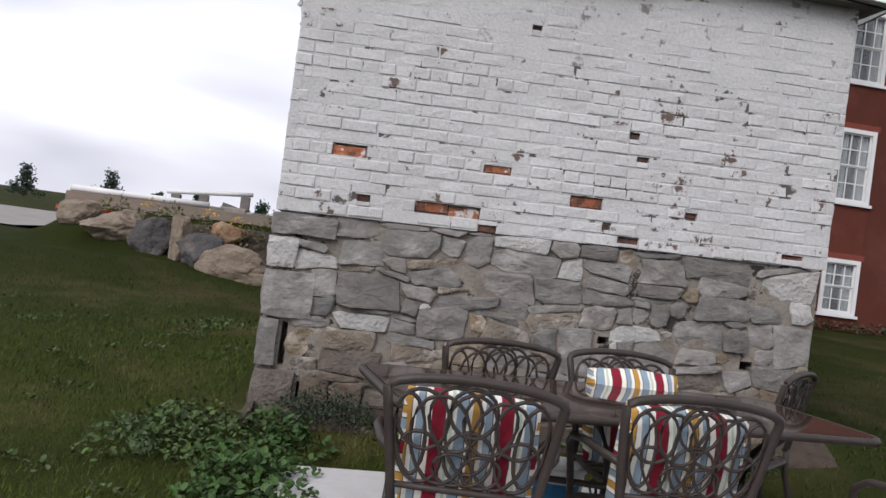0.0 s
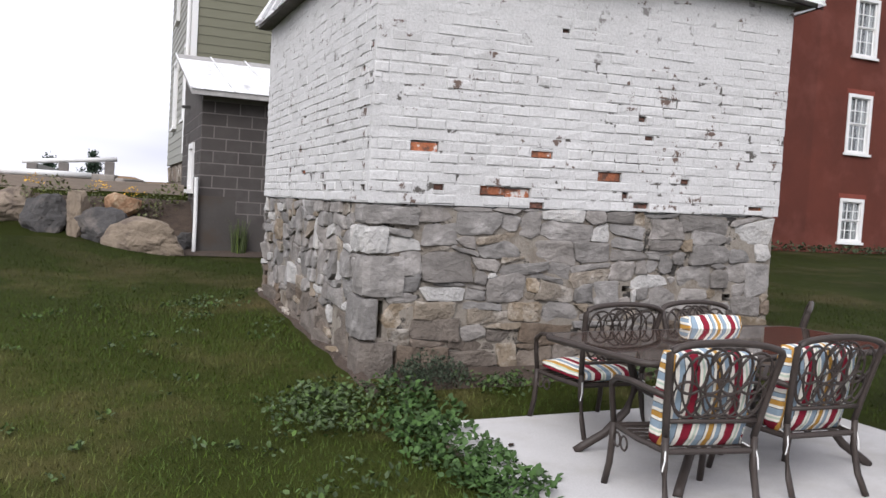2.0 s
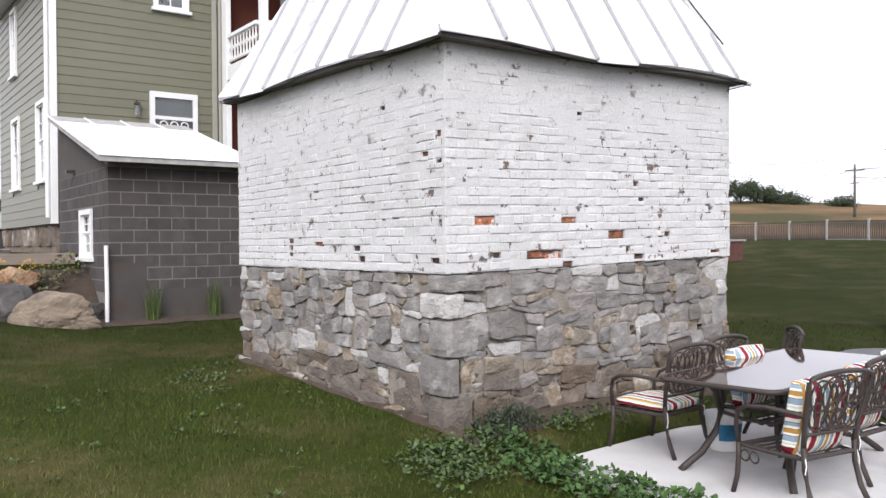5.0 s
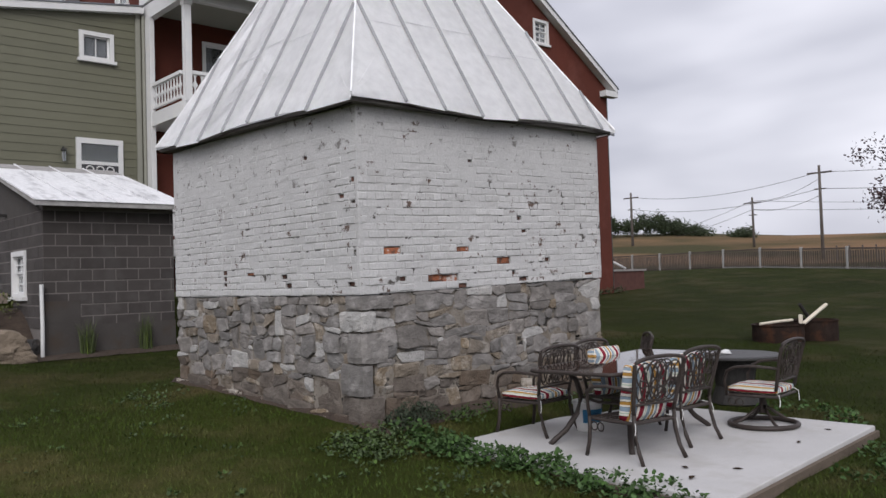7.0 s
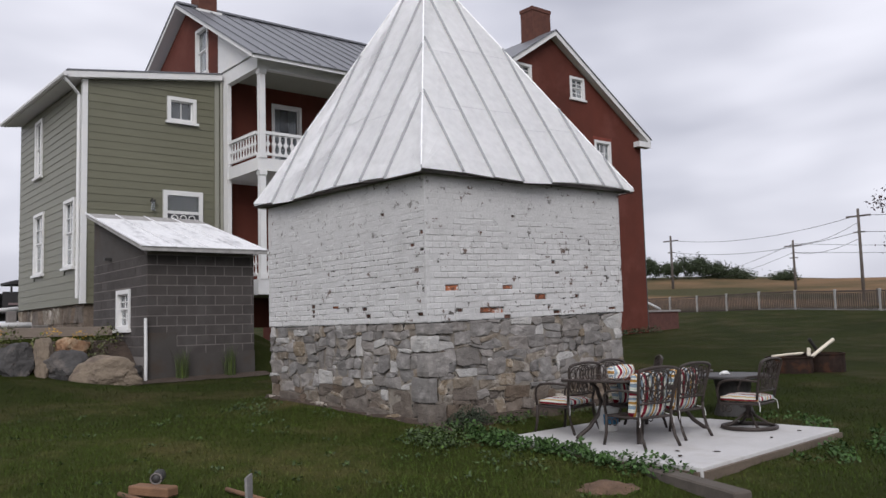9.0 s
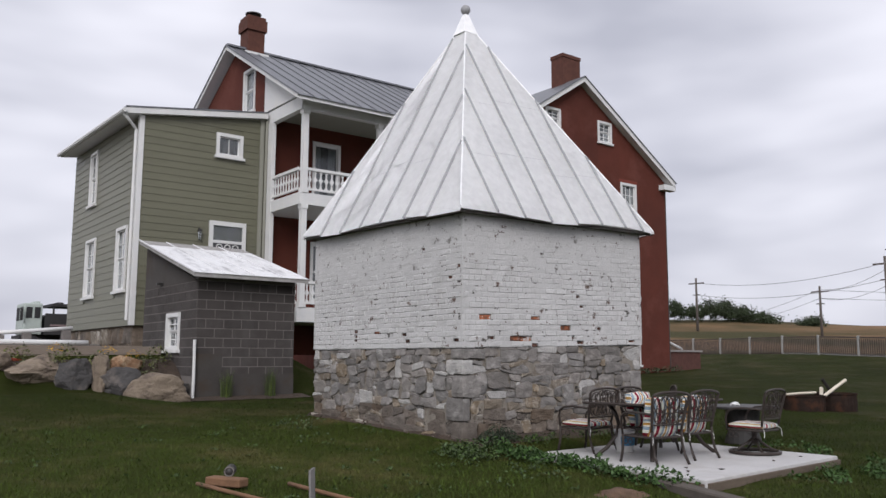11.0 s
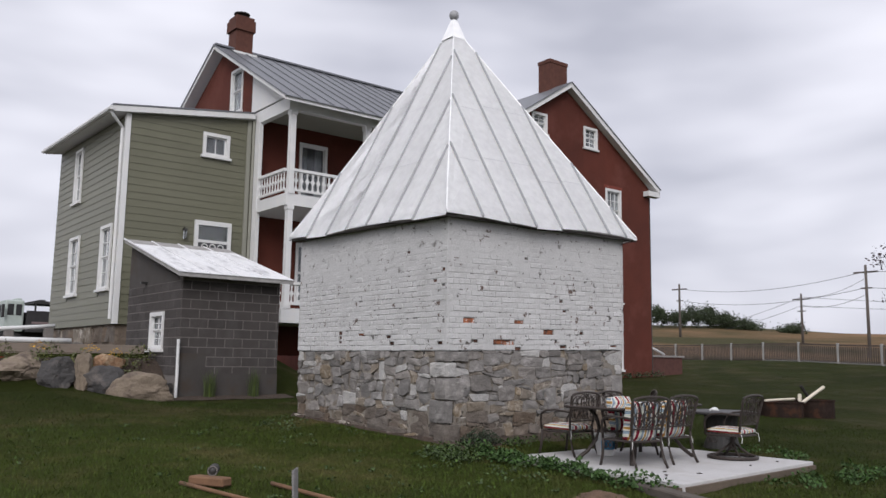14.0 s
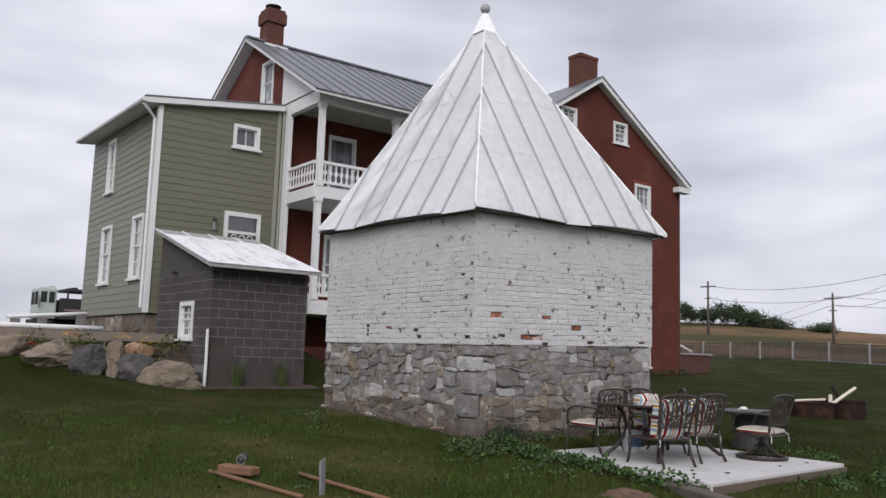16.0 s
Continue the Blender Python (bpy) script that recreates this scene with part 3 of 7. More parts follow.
def clapboards(face, plane, u0, u1, holes, top):
    """Lapped boards, each a wedge standing proud at its lower edge, stopped at the openings."""
    z, pitch = GZ, 0.2
    while z < top(u0) - 0.05 or z < top(u1) - 0.05:
        cuts = [(u0, u1)]
        for h in holes:
            if h[2] < z + pitch and h[3] > z:
                cuts = [c for a, b in cuts for c in ((a, min(b, h[0])), (max(a, h[1]), b)) if c[1] - c[0] > 0.05]
        for a, b in cuts:
            bm = bmesh.new()
            pr = [(0.031, 0), (0.010, 0), (0.023, pitch), (0.031, pitch)]
            za = [min(z + h, top(a) - 0.01) for _, h in pr]
            zb = [min(z + h, top(b) - 0.01) for _, h in pr]
            if za[2] - za[0] < 0.01 and zb[2] - zb[0] < 0.01:
                continue
            ring = []
            for u, zz in ((a, za), (b, zb)):
                ring.append([bm.verts.new((u, plane + d, q) if face == "y" else (plane + d, u, q)) for (d, _), q in zip(pr, zz)])
            for k in range(4):
                bm.faces.new((ring[0][k], ring[0][(k + 1) % 4], ring[1][(k + 1) % 4], ring[1][k]))
            bm.faces.new(ring[0])
            bm.faces.new(ring[1][::-1])
            part("siding_board", bm, SIDING, green)
        z += pitch


clapboards("y", GY0, GX0 + 0.11, GX1 - 0.12, G_SOUTH, green_top)
clapboards("x", GX0, GY0 + 0.13, GY1, G_WEST, lambda u: 7.93 + 0.026 * (u - GY0))
bm = bmesh.new()
prism(bm, [(GX0 + 0.03, GY0 + 0.03, 7.94), (GX1, GY0 + 0.03, 7.94), (GX1, GY0 + 0.03, green_top(GX1)), (GX0 + 0.03, GY0 + 0.03, green_top(0))], (0, 0.17, 0))
part("wall_wedge", bm, SIDING, green)
bm = bmesh.new()
xe, xw = GX0 - 0.42, GX1 - 0.06
prism(bm, [(xe, GY0 - 0.16, green_top(xe)), (xw, GY0 - 0.16, green_top(xw)), (xw, GY0 - 0.16, green_top(xw) + 0.16), (xe, GY0 - 0.16, green_top(xe) + 0.16)], (0, GY1 - GY0 + 0.5, 0.2))
part("addition_roof", bm, TRIM, house, "low sloping roof with white fascia")
bm = bmesh.new()
prism(bm, [(xe - 0.02, GY0 - 0.18, green_top(xe) + 0.165), (xw, GY0 - 0.18, green_top(xw) + 0.165), (xw, GY0 - 0.18, green_top(xw) + 0.2), (xe - 0.02, GY0 - 0.18, green_top(xe) + 0.2)], (0, GY1 - GY0 + 0.54, 0.2))
part("roof_sheet", bm, GRAY_ROOF, house)
bm = bmesh.new()
tube(bm, [(xe - 0.06, GY0 - 0.2, green_top(xe) + 0.07), (xe - 0.06, GY1 + 0.36, green_top(xe) + 0.27)], 0.065, 8)
part("gutter", bm, TRIM, house, "white metal gutter")
bm = bmesh.new()
tube(bm, [(xe - 0.05, GY0 - 0.05, green_top(xe)), (xe + 0.05, GY0 - 0.05, green_top(xe) - 0.1), (-0.07, GY0 + 0.12, green_top(xe) - 0.35), (-0.07, GY0 + 0.12, 5.0), (-0.07, GY0 + 0.12, 2.35)], 0.045, 8)
part("downspout", bm, TRIM, house, "white downspout")
for name, d in (("corner_board", (-0.02, 0.11, GY0 - 0.02, GY0 + 0.13, GZ, 7.96)), ("corner_board", (GX1 - 0.22, GX1 - 0.1, GY0 - 0.02, GY0 + 0.05, GZ, 8.5))):
    part(name, boxes(d), TRIM if d[0] < 1 else SIDING_PALE, house)
bm = bmesh.new()
tube(bm, [(GX1 - 0.04, GY0 - 0.06, 8.45), (GX1 - 0.04, GY0 - 0.06, 2.3)], 0.045, 8)
part("downspout", bm, SIDING_PALE, house, "grey-green downspout")
part("addition_footing", boxes((GX0 + 0.1, GX1, GY0 + 0.1, GY1 - 0.1, 1.2, GZ - 0.005)), BROWN_STONE, house, "rough stone footing")
window(house, "window", "y", 2.17, 2.99, 7.17, 7.85, GY0, -1, cols=2, sash=False, trim=0.10, curtain=False)
window(house, "window", "x", 23.2, 24.0, 6.1, 8.0 - 0.2, GX0, -1, cols=2)
window(house, "window", "x", 22.9, 24.0, 3.2, 5.0, GX0, -1, cols=2)
window(house, "window", "x", 19.75, 20.75, 3.2, 5.0, GX0, -1, cols=2)
door = part("door", boxes((2.17, 3.05, GY0 - 0.02, GY0 + 0.04, 2.3, 4.62)), mat("dark_door", (0.05, 0.05, 0.055), 0.5, 0.2, 3, 0.1), house, "dark door with white scrollwork screen")
part("door_frame", boxes((2.06, 2.17, GY0 - 0.05, GY0 + 0.1, 2.3, 5.25), (3.05, 3.16, GY0 - 0.05, GY0 + 0.1, 2.3, 5.25), (2.17, 3.05, GY0 - 0.05, GY0 + 0.1, 5.12, 5.25), (2.17, 3.05, GY0 - 0.04, GY0 + 0.06, 4.62, 4.70)), TRIM, door)
part("transom", boxes((2.17, 3.05, GY0 - 0.01, GY0, 4.70, 5.12)), GLASS_PANE, door, "dark glass transom")
bm = bmesh.new()
for s in (0, 1):
    for k in range(3):
        cx, r = 2.37 + 0.24 * k, 0.085
        tube(bm, [(cx + r * math.cos(a * math.pi / 8), GY0 - 0.035, 4.50 - s * 0.2 + r * math.sin(a * math.pi / 8)) for a in range(16)], 0.018, 5, closed=True)
part("screen_scroll", bm, TRIM, door)
lantern = part("wall_lantern", boxes((1.72, 1.82, GY0 - 0.13, GY0 - 0.01, 4.90, 4.95), (1.76, 1.78, GY0 - 0.06, GY0 + 0.03, 4.95, 5.0)), BLACK_IRON, house, "black coach lantern")
part("lantern_glass", bevelled(boxes((1.735, 1.805, GY0 - 0.115, GY0 - 0.025, 4.66, 4.90)), 0.008), GLASS_PANE, lantern)

# main block: x 3.75 to 11.6, ridge along x at y 22.3
MX0, MX1, MY0, MY1, MR, MRZ = 3.75, 11.6, 19.3, 25.0, 21.7, 11.42
PY = 16.95
slope = (MRZ - 8.60) / (MR - (PY - 0.2))
bm = bmesh.new()
M_SOUTH = [(xa, xa + 1.0, z + 0.35, z + 2.2) for z in (2.75, 5.95) for xa in (5.4, 9.0)]
pierced(bm, "y", MY0, 0.3, MX0, MX1, 1.5, 9.4, M_SOUTH)
box(bm, MX0, MX0 + 0.3, MY0 + 0.3, MY1, 1.5, 8.9)
pierced(bm, "x", MX0, 0.3, MY0 + 0.3, MY1 - 0.6, 8.9, 9.4, [(20.05, 20.95, 9.05, 9.4)])
box(bm, MX0 + 0.3, MX1, MY1 - 0.3, MY1, 1.5, 9.4)
gz = lambda y: MRZ - 0.08 - slope * abs(MR - y)
prism(bm, [(MX0, MY0, 9.4), (MX0, 20.05, 9.4), (MX0, 20.05, gz(20.05)), (MX0, MY0, gz(MY0))], (0.3, 0, 0))
prism(bm, [(MX0, 20.05, 10.5), (MX0, 20.95, 10.5), (MX0, 20.95, gz(20.95)), (MX0, 20.05, gz(20.05))], (0.3, 0, 0))
prism(bm, [(MX0, 20.95, 9.4), (MX0, MY1 - 0.6, 9.4), (MX0, MY1 - 0.6, gz(MY1 - 0.6)), (MX0, MR, gz(MR)), (MX0, 20.95, gz(20.95))], (0.3, 0, 0))
main_wall = part("brick_wall", bm, RED_BRICK, house, "old red brick wall")
bm = bmesh.new()
ov = 0.35
pf = [(MX0 - ov, PY - 0.45, MRZ - slope * (MR - PY + 0.45)), (MX0 - ov, MR, MRZ), (MX0 - ov, 2 * MR - PY - 1.6, MRZ - slope * (MR - PY - 1.6))]
prism(bm, pf + [(p[0], p[1], p[2] + 0.12) for p in pf[::-1]], (11.55 - MX0 + ov, 0, 0))
part("roof_deck", bm, TRIM, house, "white boxed eaves and rake boards")
nseam = 26
for side in (-1, 1):
    ya = PY - 0.5 if side < 0 else 2 * MR - PY - 1.55
    za = MRZ - slope * abs(MR - ya)
    for k in range(nseam):
        w = (MX1 - MX0 + 5.0 + ov) / nseam
        xa = MX0 - ov - 0.03 + w * k
        if side < 0 and xa + w > 11.6:
            continue
        bm = bmesh.new()
        prism(bm, [(xa, ya, za + 0.125), (xa, MR, MRZ + 0.125), (xa, MR, MRZ + 0.14), (xa, ya, za + 0.14)], (w - 0.004, 0, 0))
        prism(bm, [(xa, ya, za + 0.14), (xa, MR, MRZ + 0.14), (xa, MR, MRZ + 0.175), (xa, ya, za + 0.175)], (0.035, 0, 0))
        part("roof_panel", bm, GRAY_ROOF, house)
part("ridge_cap", boxes((MX0 - ov, MX1 + 4.6, MR - 0.12, MR + 0.12, MRZ + 0.13, MRZ + 0.19)), GRAY_ROOF, house)
gable_end = bmesh.new()
prism(gable_end, [(MX0 - 0.02, PY - 0.2, 8.75), (MX0 - 0.02, MY0 + 0.02, 8.75), (MX0 - 0.02, MY0 + 0.02, MRZ - slope * (MR - MY0) - 0.02), (MX0 - 0.02, PY - 0.2, MRZ - slope * (MR - PY + 0.2) + 0.0)], (0.08, 0, 0))
part("porch_gable", gable_end, TRIM, house, "white boarded porch gable")
window(house, "window", "x", 20.05, 20.95, 9.05, 10.5, MX0, -1, cols=1)


def chimney(x0, x1, y0, y1, z0, z1, cap):
    ch = part("chimney", boxes(*(((x0, x1, y0, y1, z0, z1 - 0.5), (x0 - 0.06, x1 + 0.06, y0 - 0.06, y1 + 0.06, z1 - 0.5, z1 - 0.12), (x0 - 0.02, x1 + 0.02, y0 - 0.02, y1 + 0.02, z1 - 0.12, z1)) if cap else ((x0, x1, y0, y1, z0, z1 - 0.14), (x0 - 0.025, x1 + 0.025, y0 - 0.025, y1 + 0.025, z1 - 0.14, z1)))), mat("chimney_brick", (0.095, 0.038, 0.027), 0.95, 0.3, 5, 0.6, 50), house, "weathered brick chimney")
    if cap:
        bm = bmesh.new()
        cx, cy = (x0 + x1) / 2, (y0 + y1) / 2
        lathe(bm, [(0.13, z1), (0.13, z1 + 0.14), (0.27, z1 + 0.15), (0.27, z1 + 0.18), (0.05, z1 + 0.26)], 12, (cx, cy, 0))
        part("flue_cap", bm, BLACK_IRON, ch, "dark metal flue cap")
    part("flashing", boxes((x0 - 0.12, x1 + 0.12, y0 - 0.12, y0 - 0.02, z0 + 0.15, z0 + 0.45)), TRIM, ch)


chimney(4.06, 4.66, 21.5, 22.1, 11.0, 12.74, True)

# two-storey porch along the south side
part("porch_floor", boxes((MX0 + 0.02, 10.9, PY, MY0, 2.35, 2.75)), TRIM, house, "white edged lower porch floor")
part("porch_floor", boxes((MX0 + 0.02, 10.9, PY, MY0, 5.62, 5.95)), TRIM, house, "white edged upper porch floor")
part("porch_beam", boxes((MX0 + 0.02, 10.9, PY - 0.02, PY + 0.16, 8.35, 8.72), (MX0 + 0.02, MX0 + 0.2, PY + 0.16, MY0, 8.35, 8.72)), TRIM, house)
part("porch_ceiling", boxes((MX0 + 0.2, 10.9, PY + 0.16, MY0, 8.6, 8.7)), SIDING_PALE, house)
part("porch_end_panel", boxes((MX0 + 0.0, MX0 + 0.12, MY0 - 0.55, MY0 - 0.01, 2.75, 8.35)), TRIM, house, "white pilaster")
for k in range(3):
    px = MX0 + 0.1 + 2.5 * k
    for z0, z1 in ((2.75, 5.62), (5.95, 8.35)):
        part("porch_post", boxes((px, px + 0.16, PY + 0.0, PY + 0.16, z0 + 0.14, z1 - 0.12), (px - 0.025, px + 0.185, PY - 0.025, PY + 0.185, z0, z0 + 0.14), (px - 0.025, px + 0.185, PY - 0.025, PY + 0.185, z1 - 0.12, z1)), TRIM, house)


def fancy_rail(p, q, z):
    """A porch railing of sawn boards with pierced ovals."""
    p, q = Vector((*p, z)), Vector((*q, z))
    e = (q - p).normalized()
    nrm = Vector((-e.y, e.x, 0))
    L = (q - p).length
    bm = bmesh.new()
    for za, zb, th in ((0.10, 0.16, 0.03), (0.66, 0.74, 0.05)):
        prism(bm, [p - nrm * th + Vector((0, 0, za)), q - nrm * th + Vector((0, 0, za)), q - nrm * th + Vector((0, 0, zb)), p - nrm * th + Vector((0, 0, zb))], nrm * 2 * th)
    rail = part("railing", bm, TRIM, house, "white sawn-board railing")
    n = max(1, int(L / 0.17))
    w = L / n
    for k in range(n):
        c = p + e * (w * (k + 0.5))
        bm = bmesh.new()
        prof = [(0.16, 0.30), (0.22, 0.14), (0.30, 0.09), (0.36, 0.20), (0.41, 0.42), (0.46, 0.20), (0.52, 0.09), (0.60, 0.14), (0.66, 0.30)]
        left = [c - e * (w * a) + Vector((0, 0, h)) - nrm * 0.012 for h, a in prof]
        right = [c + e * (w * a) + Vector((0, 0, h)) - nrm * 0.012 for h, a in prof[::-1]]
        prism(bm, left + right, nrm * 0.024)
        part("baluster_board", bm, TRIM, rail)


for z in (2.75, 5.95):
    fancy_rail((MX0 + 0.08, MY0 - 0.1), (MX0 + 0.08, PY + 0.17), z)
    for k in range(2):
        fancy_rail((MX0 + 0.1 + 2.5 * k + 0.17, PY + 0.08), (MX0 + 0.1 + 2.5 * (k + 1) - 0.01, PY + 0.08), z)
for z in (2.75, 5.95):
    for xa in (5.4, 9.0):
        window(house, "window", "y", xa, xa + 1.0, z + 0.35, z + 2.2, MY0, -1, cols=1)

# gabled wing: x 11.6 to 21.6, gable end on y 18.3
WX0, WX1, WY, WR, WRZ, WE = 11.6, 21.6, 18.3, 16.5, 12.1, 8.87
wins = [(xa, z0, z1) for xa in (12.0, 18.78) for z0, z1 in ((6.72, 8.46), (3.83, 5.6), (1.15, 2.47))] + [(17.5, 9.93, 10.8), (14.62, 10.05, 10.85)]
wins = [(xa, xa + (0.97 if z0 < 9 else 0.82), z0, z1) for xa, z0, z1 in wins]
bm = bmesh.new()
xs = sorted({WX0, WX1} | {w[0] for w in wins} | {w[1] for w in wins})
for xa, xb in zip(xs, xs[1:]):
    holes = sorted((w[2], w[3]) for w in wins if w[0] < (xa + xb) / 2 < w[1])
    z = 0.4

    def rake(x):
        return WRZ - (WRZ - WE) / 5.0 * abs(x - WR)
    for h0, h1 in holes:
        prism(bm, [(xa, WY, z), (xb, WY, z), (xb, WY, h0), (xa, WY, h0)], (0, 0.3, 0))
        z = h1
    top = [(xb, WY, rake(xb)), (xa, WY, rake(xa))]
    if xa < WR < xb:
        top = [(xb, WY, rake(xb)), (WR, WY, WRZ), (xa, WY, rake(xa))]
    prism(bm, [(xa, WY, z), (xb, WY, z)] + top, (0, 0.3, 0))
box(bm, WX0, WX0 + 0.3, WY + 0.3, 32, 0.4, WE)
box(bm, WX1 - 0.3, WX1, WY + 0.3, 32, 0.4, WE)
box(bm, WX0, WX1, 32, 32.3, 0.4, WE)
part("wing_wall", bm, RED_BRICK, house, "deep red painted brick gable wall")
for xa, xb, z0, z1 in wins:
    window(house, "window", "y", xa, xb, z0, z1, WY, -1, cols=3 if z0 < 9 else 2, trim=0.10)
    if z0 < 9:
        part("lintel", boxes((xa - 0.08, xb + 0.08, WY - 0.012, WY + 0.05, z1 + 0.003, z1 + 0.14)), mat("brick_arch", (0.17, 0.04, 0.026), 0.9, 0.2, 6, 0.4), house)
bm = bmesh.new()
for s in (-1, 1):
    xe2 = WR + s * 5.45
    ze = WRZ - (WRZ - WE) / 5.0 * 5.45
    prism(bm, [(WR, WY - 0.3, WRZ), (xe2, WY - 0.3, ze), (xe2, WY - 0.3, ze + 0.2), (WR, WY - 0.3, WRZ + 0.2)], (0, 14.6, 0))
part("wing_roof", bm, TRIM, house, "white rake boards under the roof edge")
for s in (-1, 1):
    xe2 = WR + s * 5.5
    ze = WRZ - (WRZ - WE) / 5.0 * 5.5
    bm = bmesh.new()
    prism(bm, [(WR, WY - 0.34, WRZ + 0.205), (xe2, WY - 0.34, ze + 0.205), (xe2, WY - 0.34, ze + 0.235), (WR, WY - 0.34, WRZ + 0.235)], (0, 14.7, 0))
    part("wing_roof_sheet", bm, GRAY_ROOF, house)
    part("eave_return", boxes((WR + s * 5.46 - (0.75 if s > 0 else 0), WR + s * 5.46 + (0.75 if s < 0 else 0), WY - 0.3, WY - 0.005, ze - 0.12, ze + 0.1)), TRIM, house)
bm = bmesh.new()
tube(bm, [(WX1 + 0.05, WY + 0.05, WE - 0.3), (WX1 + 0.05, WY + 0.05, 1.0)], 0.05, 6)
part("downspout", bm, BLACK_IRON, house, "dark downspout")
chimney(16.28, 17.26, 18.95, 19.6, 11.4, 13.5, False)

# ---- concrete slab ----
SLAB_PLAN = [(0.16, 1.48), (3.22, 1.79), (3.10, 4.36), (0.19, 4.15)]
bm = bmesh.new()
prism(bm, [(x, y, -0.05) for x, y in SLAB_PLAN], (0, 0, 0.26))
bevelled(bm, 0.012, 2)
patio = part("patio_slab", bm, CONCRETE)
tagged(patio, "pale poured concrete patio slab", "patio", kind="structure")
# boards of the casting form left round its sides
FORM_WOOD = mat("earthy_form_board", (0.115, 0.088, 0.066), 0.95, 0.3, 4, 0.6, 40, stretch=(0.3, 0.3, 1))
for (xa, ya), (xb, yb) in zip(SLAB_PLAN[:2] + SLAB_PLAN[3:], SLAB_PLAN[1:3] + SLAB_PLAN[:1]):
    e = Vector((xb - xa, yb - ya, 0)).normalized()
    o = Vector((e.y, -e.x, 0))
    p, q = Vector((xa, ya, 0)) + o * 0.003 + e * 0.02, Vector((xb, yb, 0)) + o * 0.003 - e * 0.02
    bm = bmesh.new()
    prism(bm, [p + Vector((0, 0, -0.06)), q + Vector((0, 0, -0.06)), q + Vector((0, 0, 0.172)), p + Vector((0, 0, 0.180))], o * 0.035)
    part("form_board", bm, FORM_WOOD, patio, "earth-stained form board")

# ---- patio furniture ----
BRONZE = mat("bronze_painted_aluminium", (0.040, 0.031, 0.027), 0.5, 0.25, 14, 0.15, 90, spec=0.3)
TABLE_TOP = mat("dark_glossy_tabletop", (0.045, 0.030, 0.024), 0.045, 0.25, 5, 0.0, spec=0.8)
STRIPES = bpy.data.materials.new("striped_canvas")
STRIPES.use_nodes = True
nt = STRIPES.node_tree
bs = nt.nodes["Principled BSDF"]
bs.inputs["Roughness"].default_value = 0.95
bs.inputs["Specular IOR Level"].default_value = 0.15
tc = nt.nodes.new("ShaderNodeTexCoord")
sx = nt.nodes.new("ShaderNodeSeparateXYZ")
nt.links.new(tc.outputs["Object"], sx.inputs[0])
wob = nt.nodes.new("ShaderNodeTexNoise")
wob.inputs["Scale"].default_value = 7
nt.links.new(tc.outputs["Object"], wob.inputs["Vector"])
ma = nt.nodes.new("ShaderNodeMath")
ma.operation = "MULTIPLY_ADD"
nt.links.new(wob.outputs["Fac"], ma.inputs[0])
ma.inputs[1].default_value = 0.016
nsep = nt.nodes.new("ShaderNodeSeparateXYZ")
nt.links.new(tc.outputs["Normal"], nsep.inputs[0])
nab = nt.nodes.new("ShaderNodeMath")
nab.operation = "ABSOLUTE"
nt.links.new(nsep.outputs["X"], nab.inputs[0])
ngt = nt.nodes.new("ShaderNodeMath")
ngt.operation = "GREATER_THAN"
nt.links.new(nab.outputs[0], ngt.inputs[0])
ngt.inputs[1].default_value = 0.72
pick = nt.nodes.new("ShaderNodeMix")
nt.links.new(ngt.outputs[0], pick.inputs[0])
nt.links.new(sx.outputs["X"], pick.inputs[2])
nt.links.new(sx.outputs["Z"], pick.inputs[3])
nt.links.new(pick.outputs[0], ma.inputs[2])
mm = nt.nodes.new("ShaderNodeMath")
mm.operation = "MULTIPLY_ADD"
nt.links.new(ma.outputs[0], mm.inputs[0])
mm.inputs[1].default_value, mm.inputs[2].default_value = 1 / 0.215, 10.63
fr = nt.nodes.new("ShaderNodeMath")
fr.operation = "FRACT"
nt.links.new(mm.outputs[0], fr.inputs[0])
rp = nt.nodes.new("ShaderNodeValToRGB")
rp.color_ramp.interpolation = "CONSTANT"
cream, crimson, blue_grey, gold, dark, sage = (0.70, 0.67, 0.60), (0.20, 0.015, 0.03), (0.23, 0.30, 0.36), (0.40, 0.22, 0.05), (0.05, 0.045, 0.045), (0.42, 0.50, 0.40)
bands = [(0.0, cream), (0.07, crimson), (0.26, dark), (0.275, cream), (0.34, sage), (0.39, cream), (0.43, blue_grey), (0.58, dark), (0.595, cream), (0.66, gold), (0.77, dark), (0.785, cream), (0.85, blue_grey), (0.95, dark), (0.965, cream)]
el = rp.color_ramp.elements
el[0].position, el[0].color = 0, (*cream, 1)
el.remove(el[1])
for pos, c in bands[1:]:
    e = el.new(pos)
    e.color = (*c, 1)
nt.links.new(fr.outputs[0], rp.inputs["Fac"])
wv = nt.nodes.new("ShaderNodeTexNoise")
wv.inputs["Scale"].default_value, wv.inputs["Detail"].default_value = 22, 4
nt.links.new(tc.outputs["Object"], wv.inputs["Vector"])
nt.links.new(rp.outputs["Color"], bs.inputs["Base Color"])
bp = nt.nodes.new("ShaderNodeBump")
bp.inputs["Strength"].default_value, bp.inputs["Distance"].default_value = 0.5, 0.02
nt.links.new(wv.outputs["Fac"], bp.inputs["Height"])
nt.links.new(bp.outputs["Normal"], bs.inputs["Normal"])


def back_point(u, v):
    """A place on the leaning chair back: u across, v from 0 at the seat to 1 at the top."""
    return Vector((u * (0.80 + 0.22 * v), -0.21 - 0.075 * v - 0.02 * v * v + 0.06 * u * u, 0.35 + 0.43 * v))


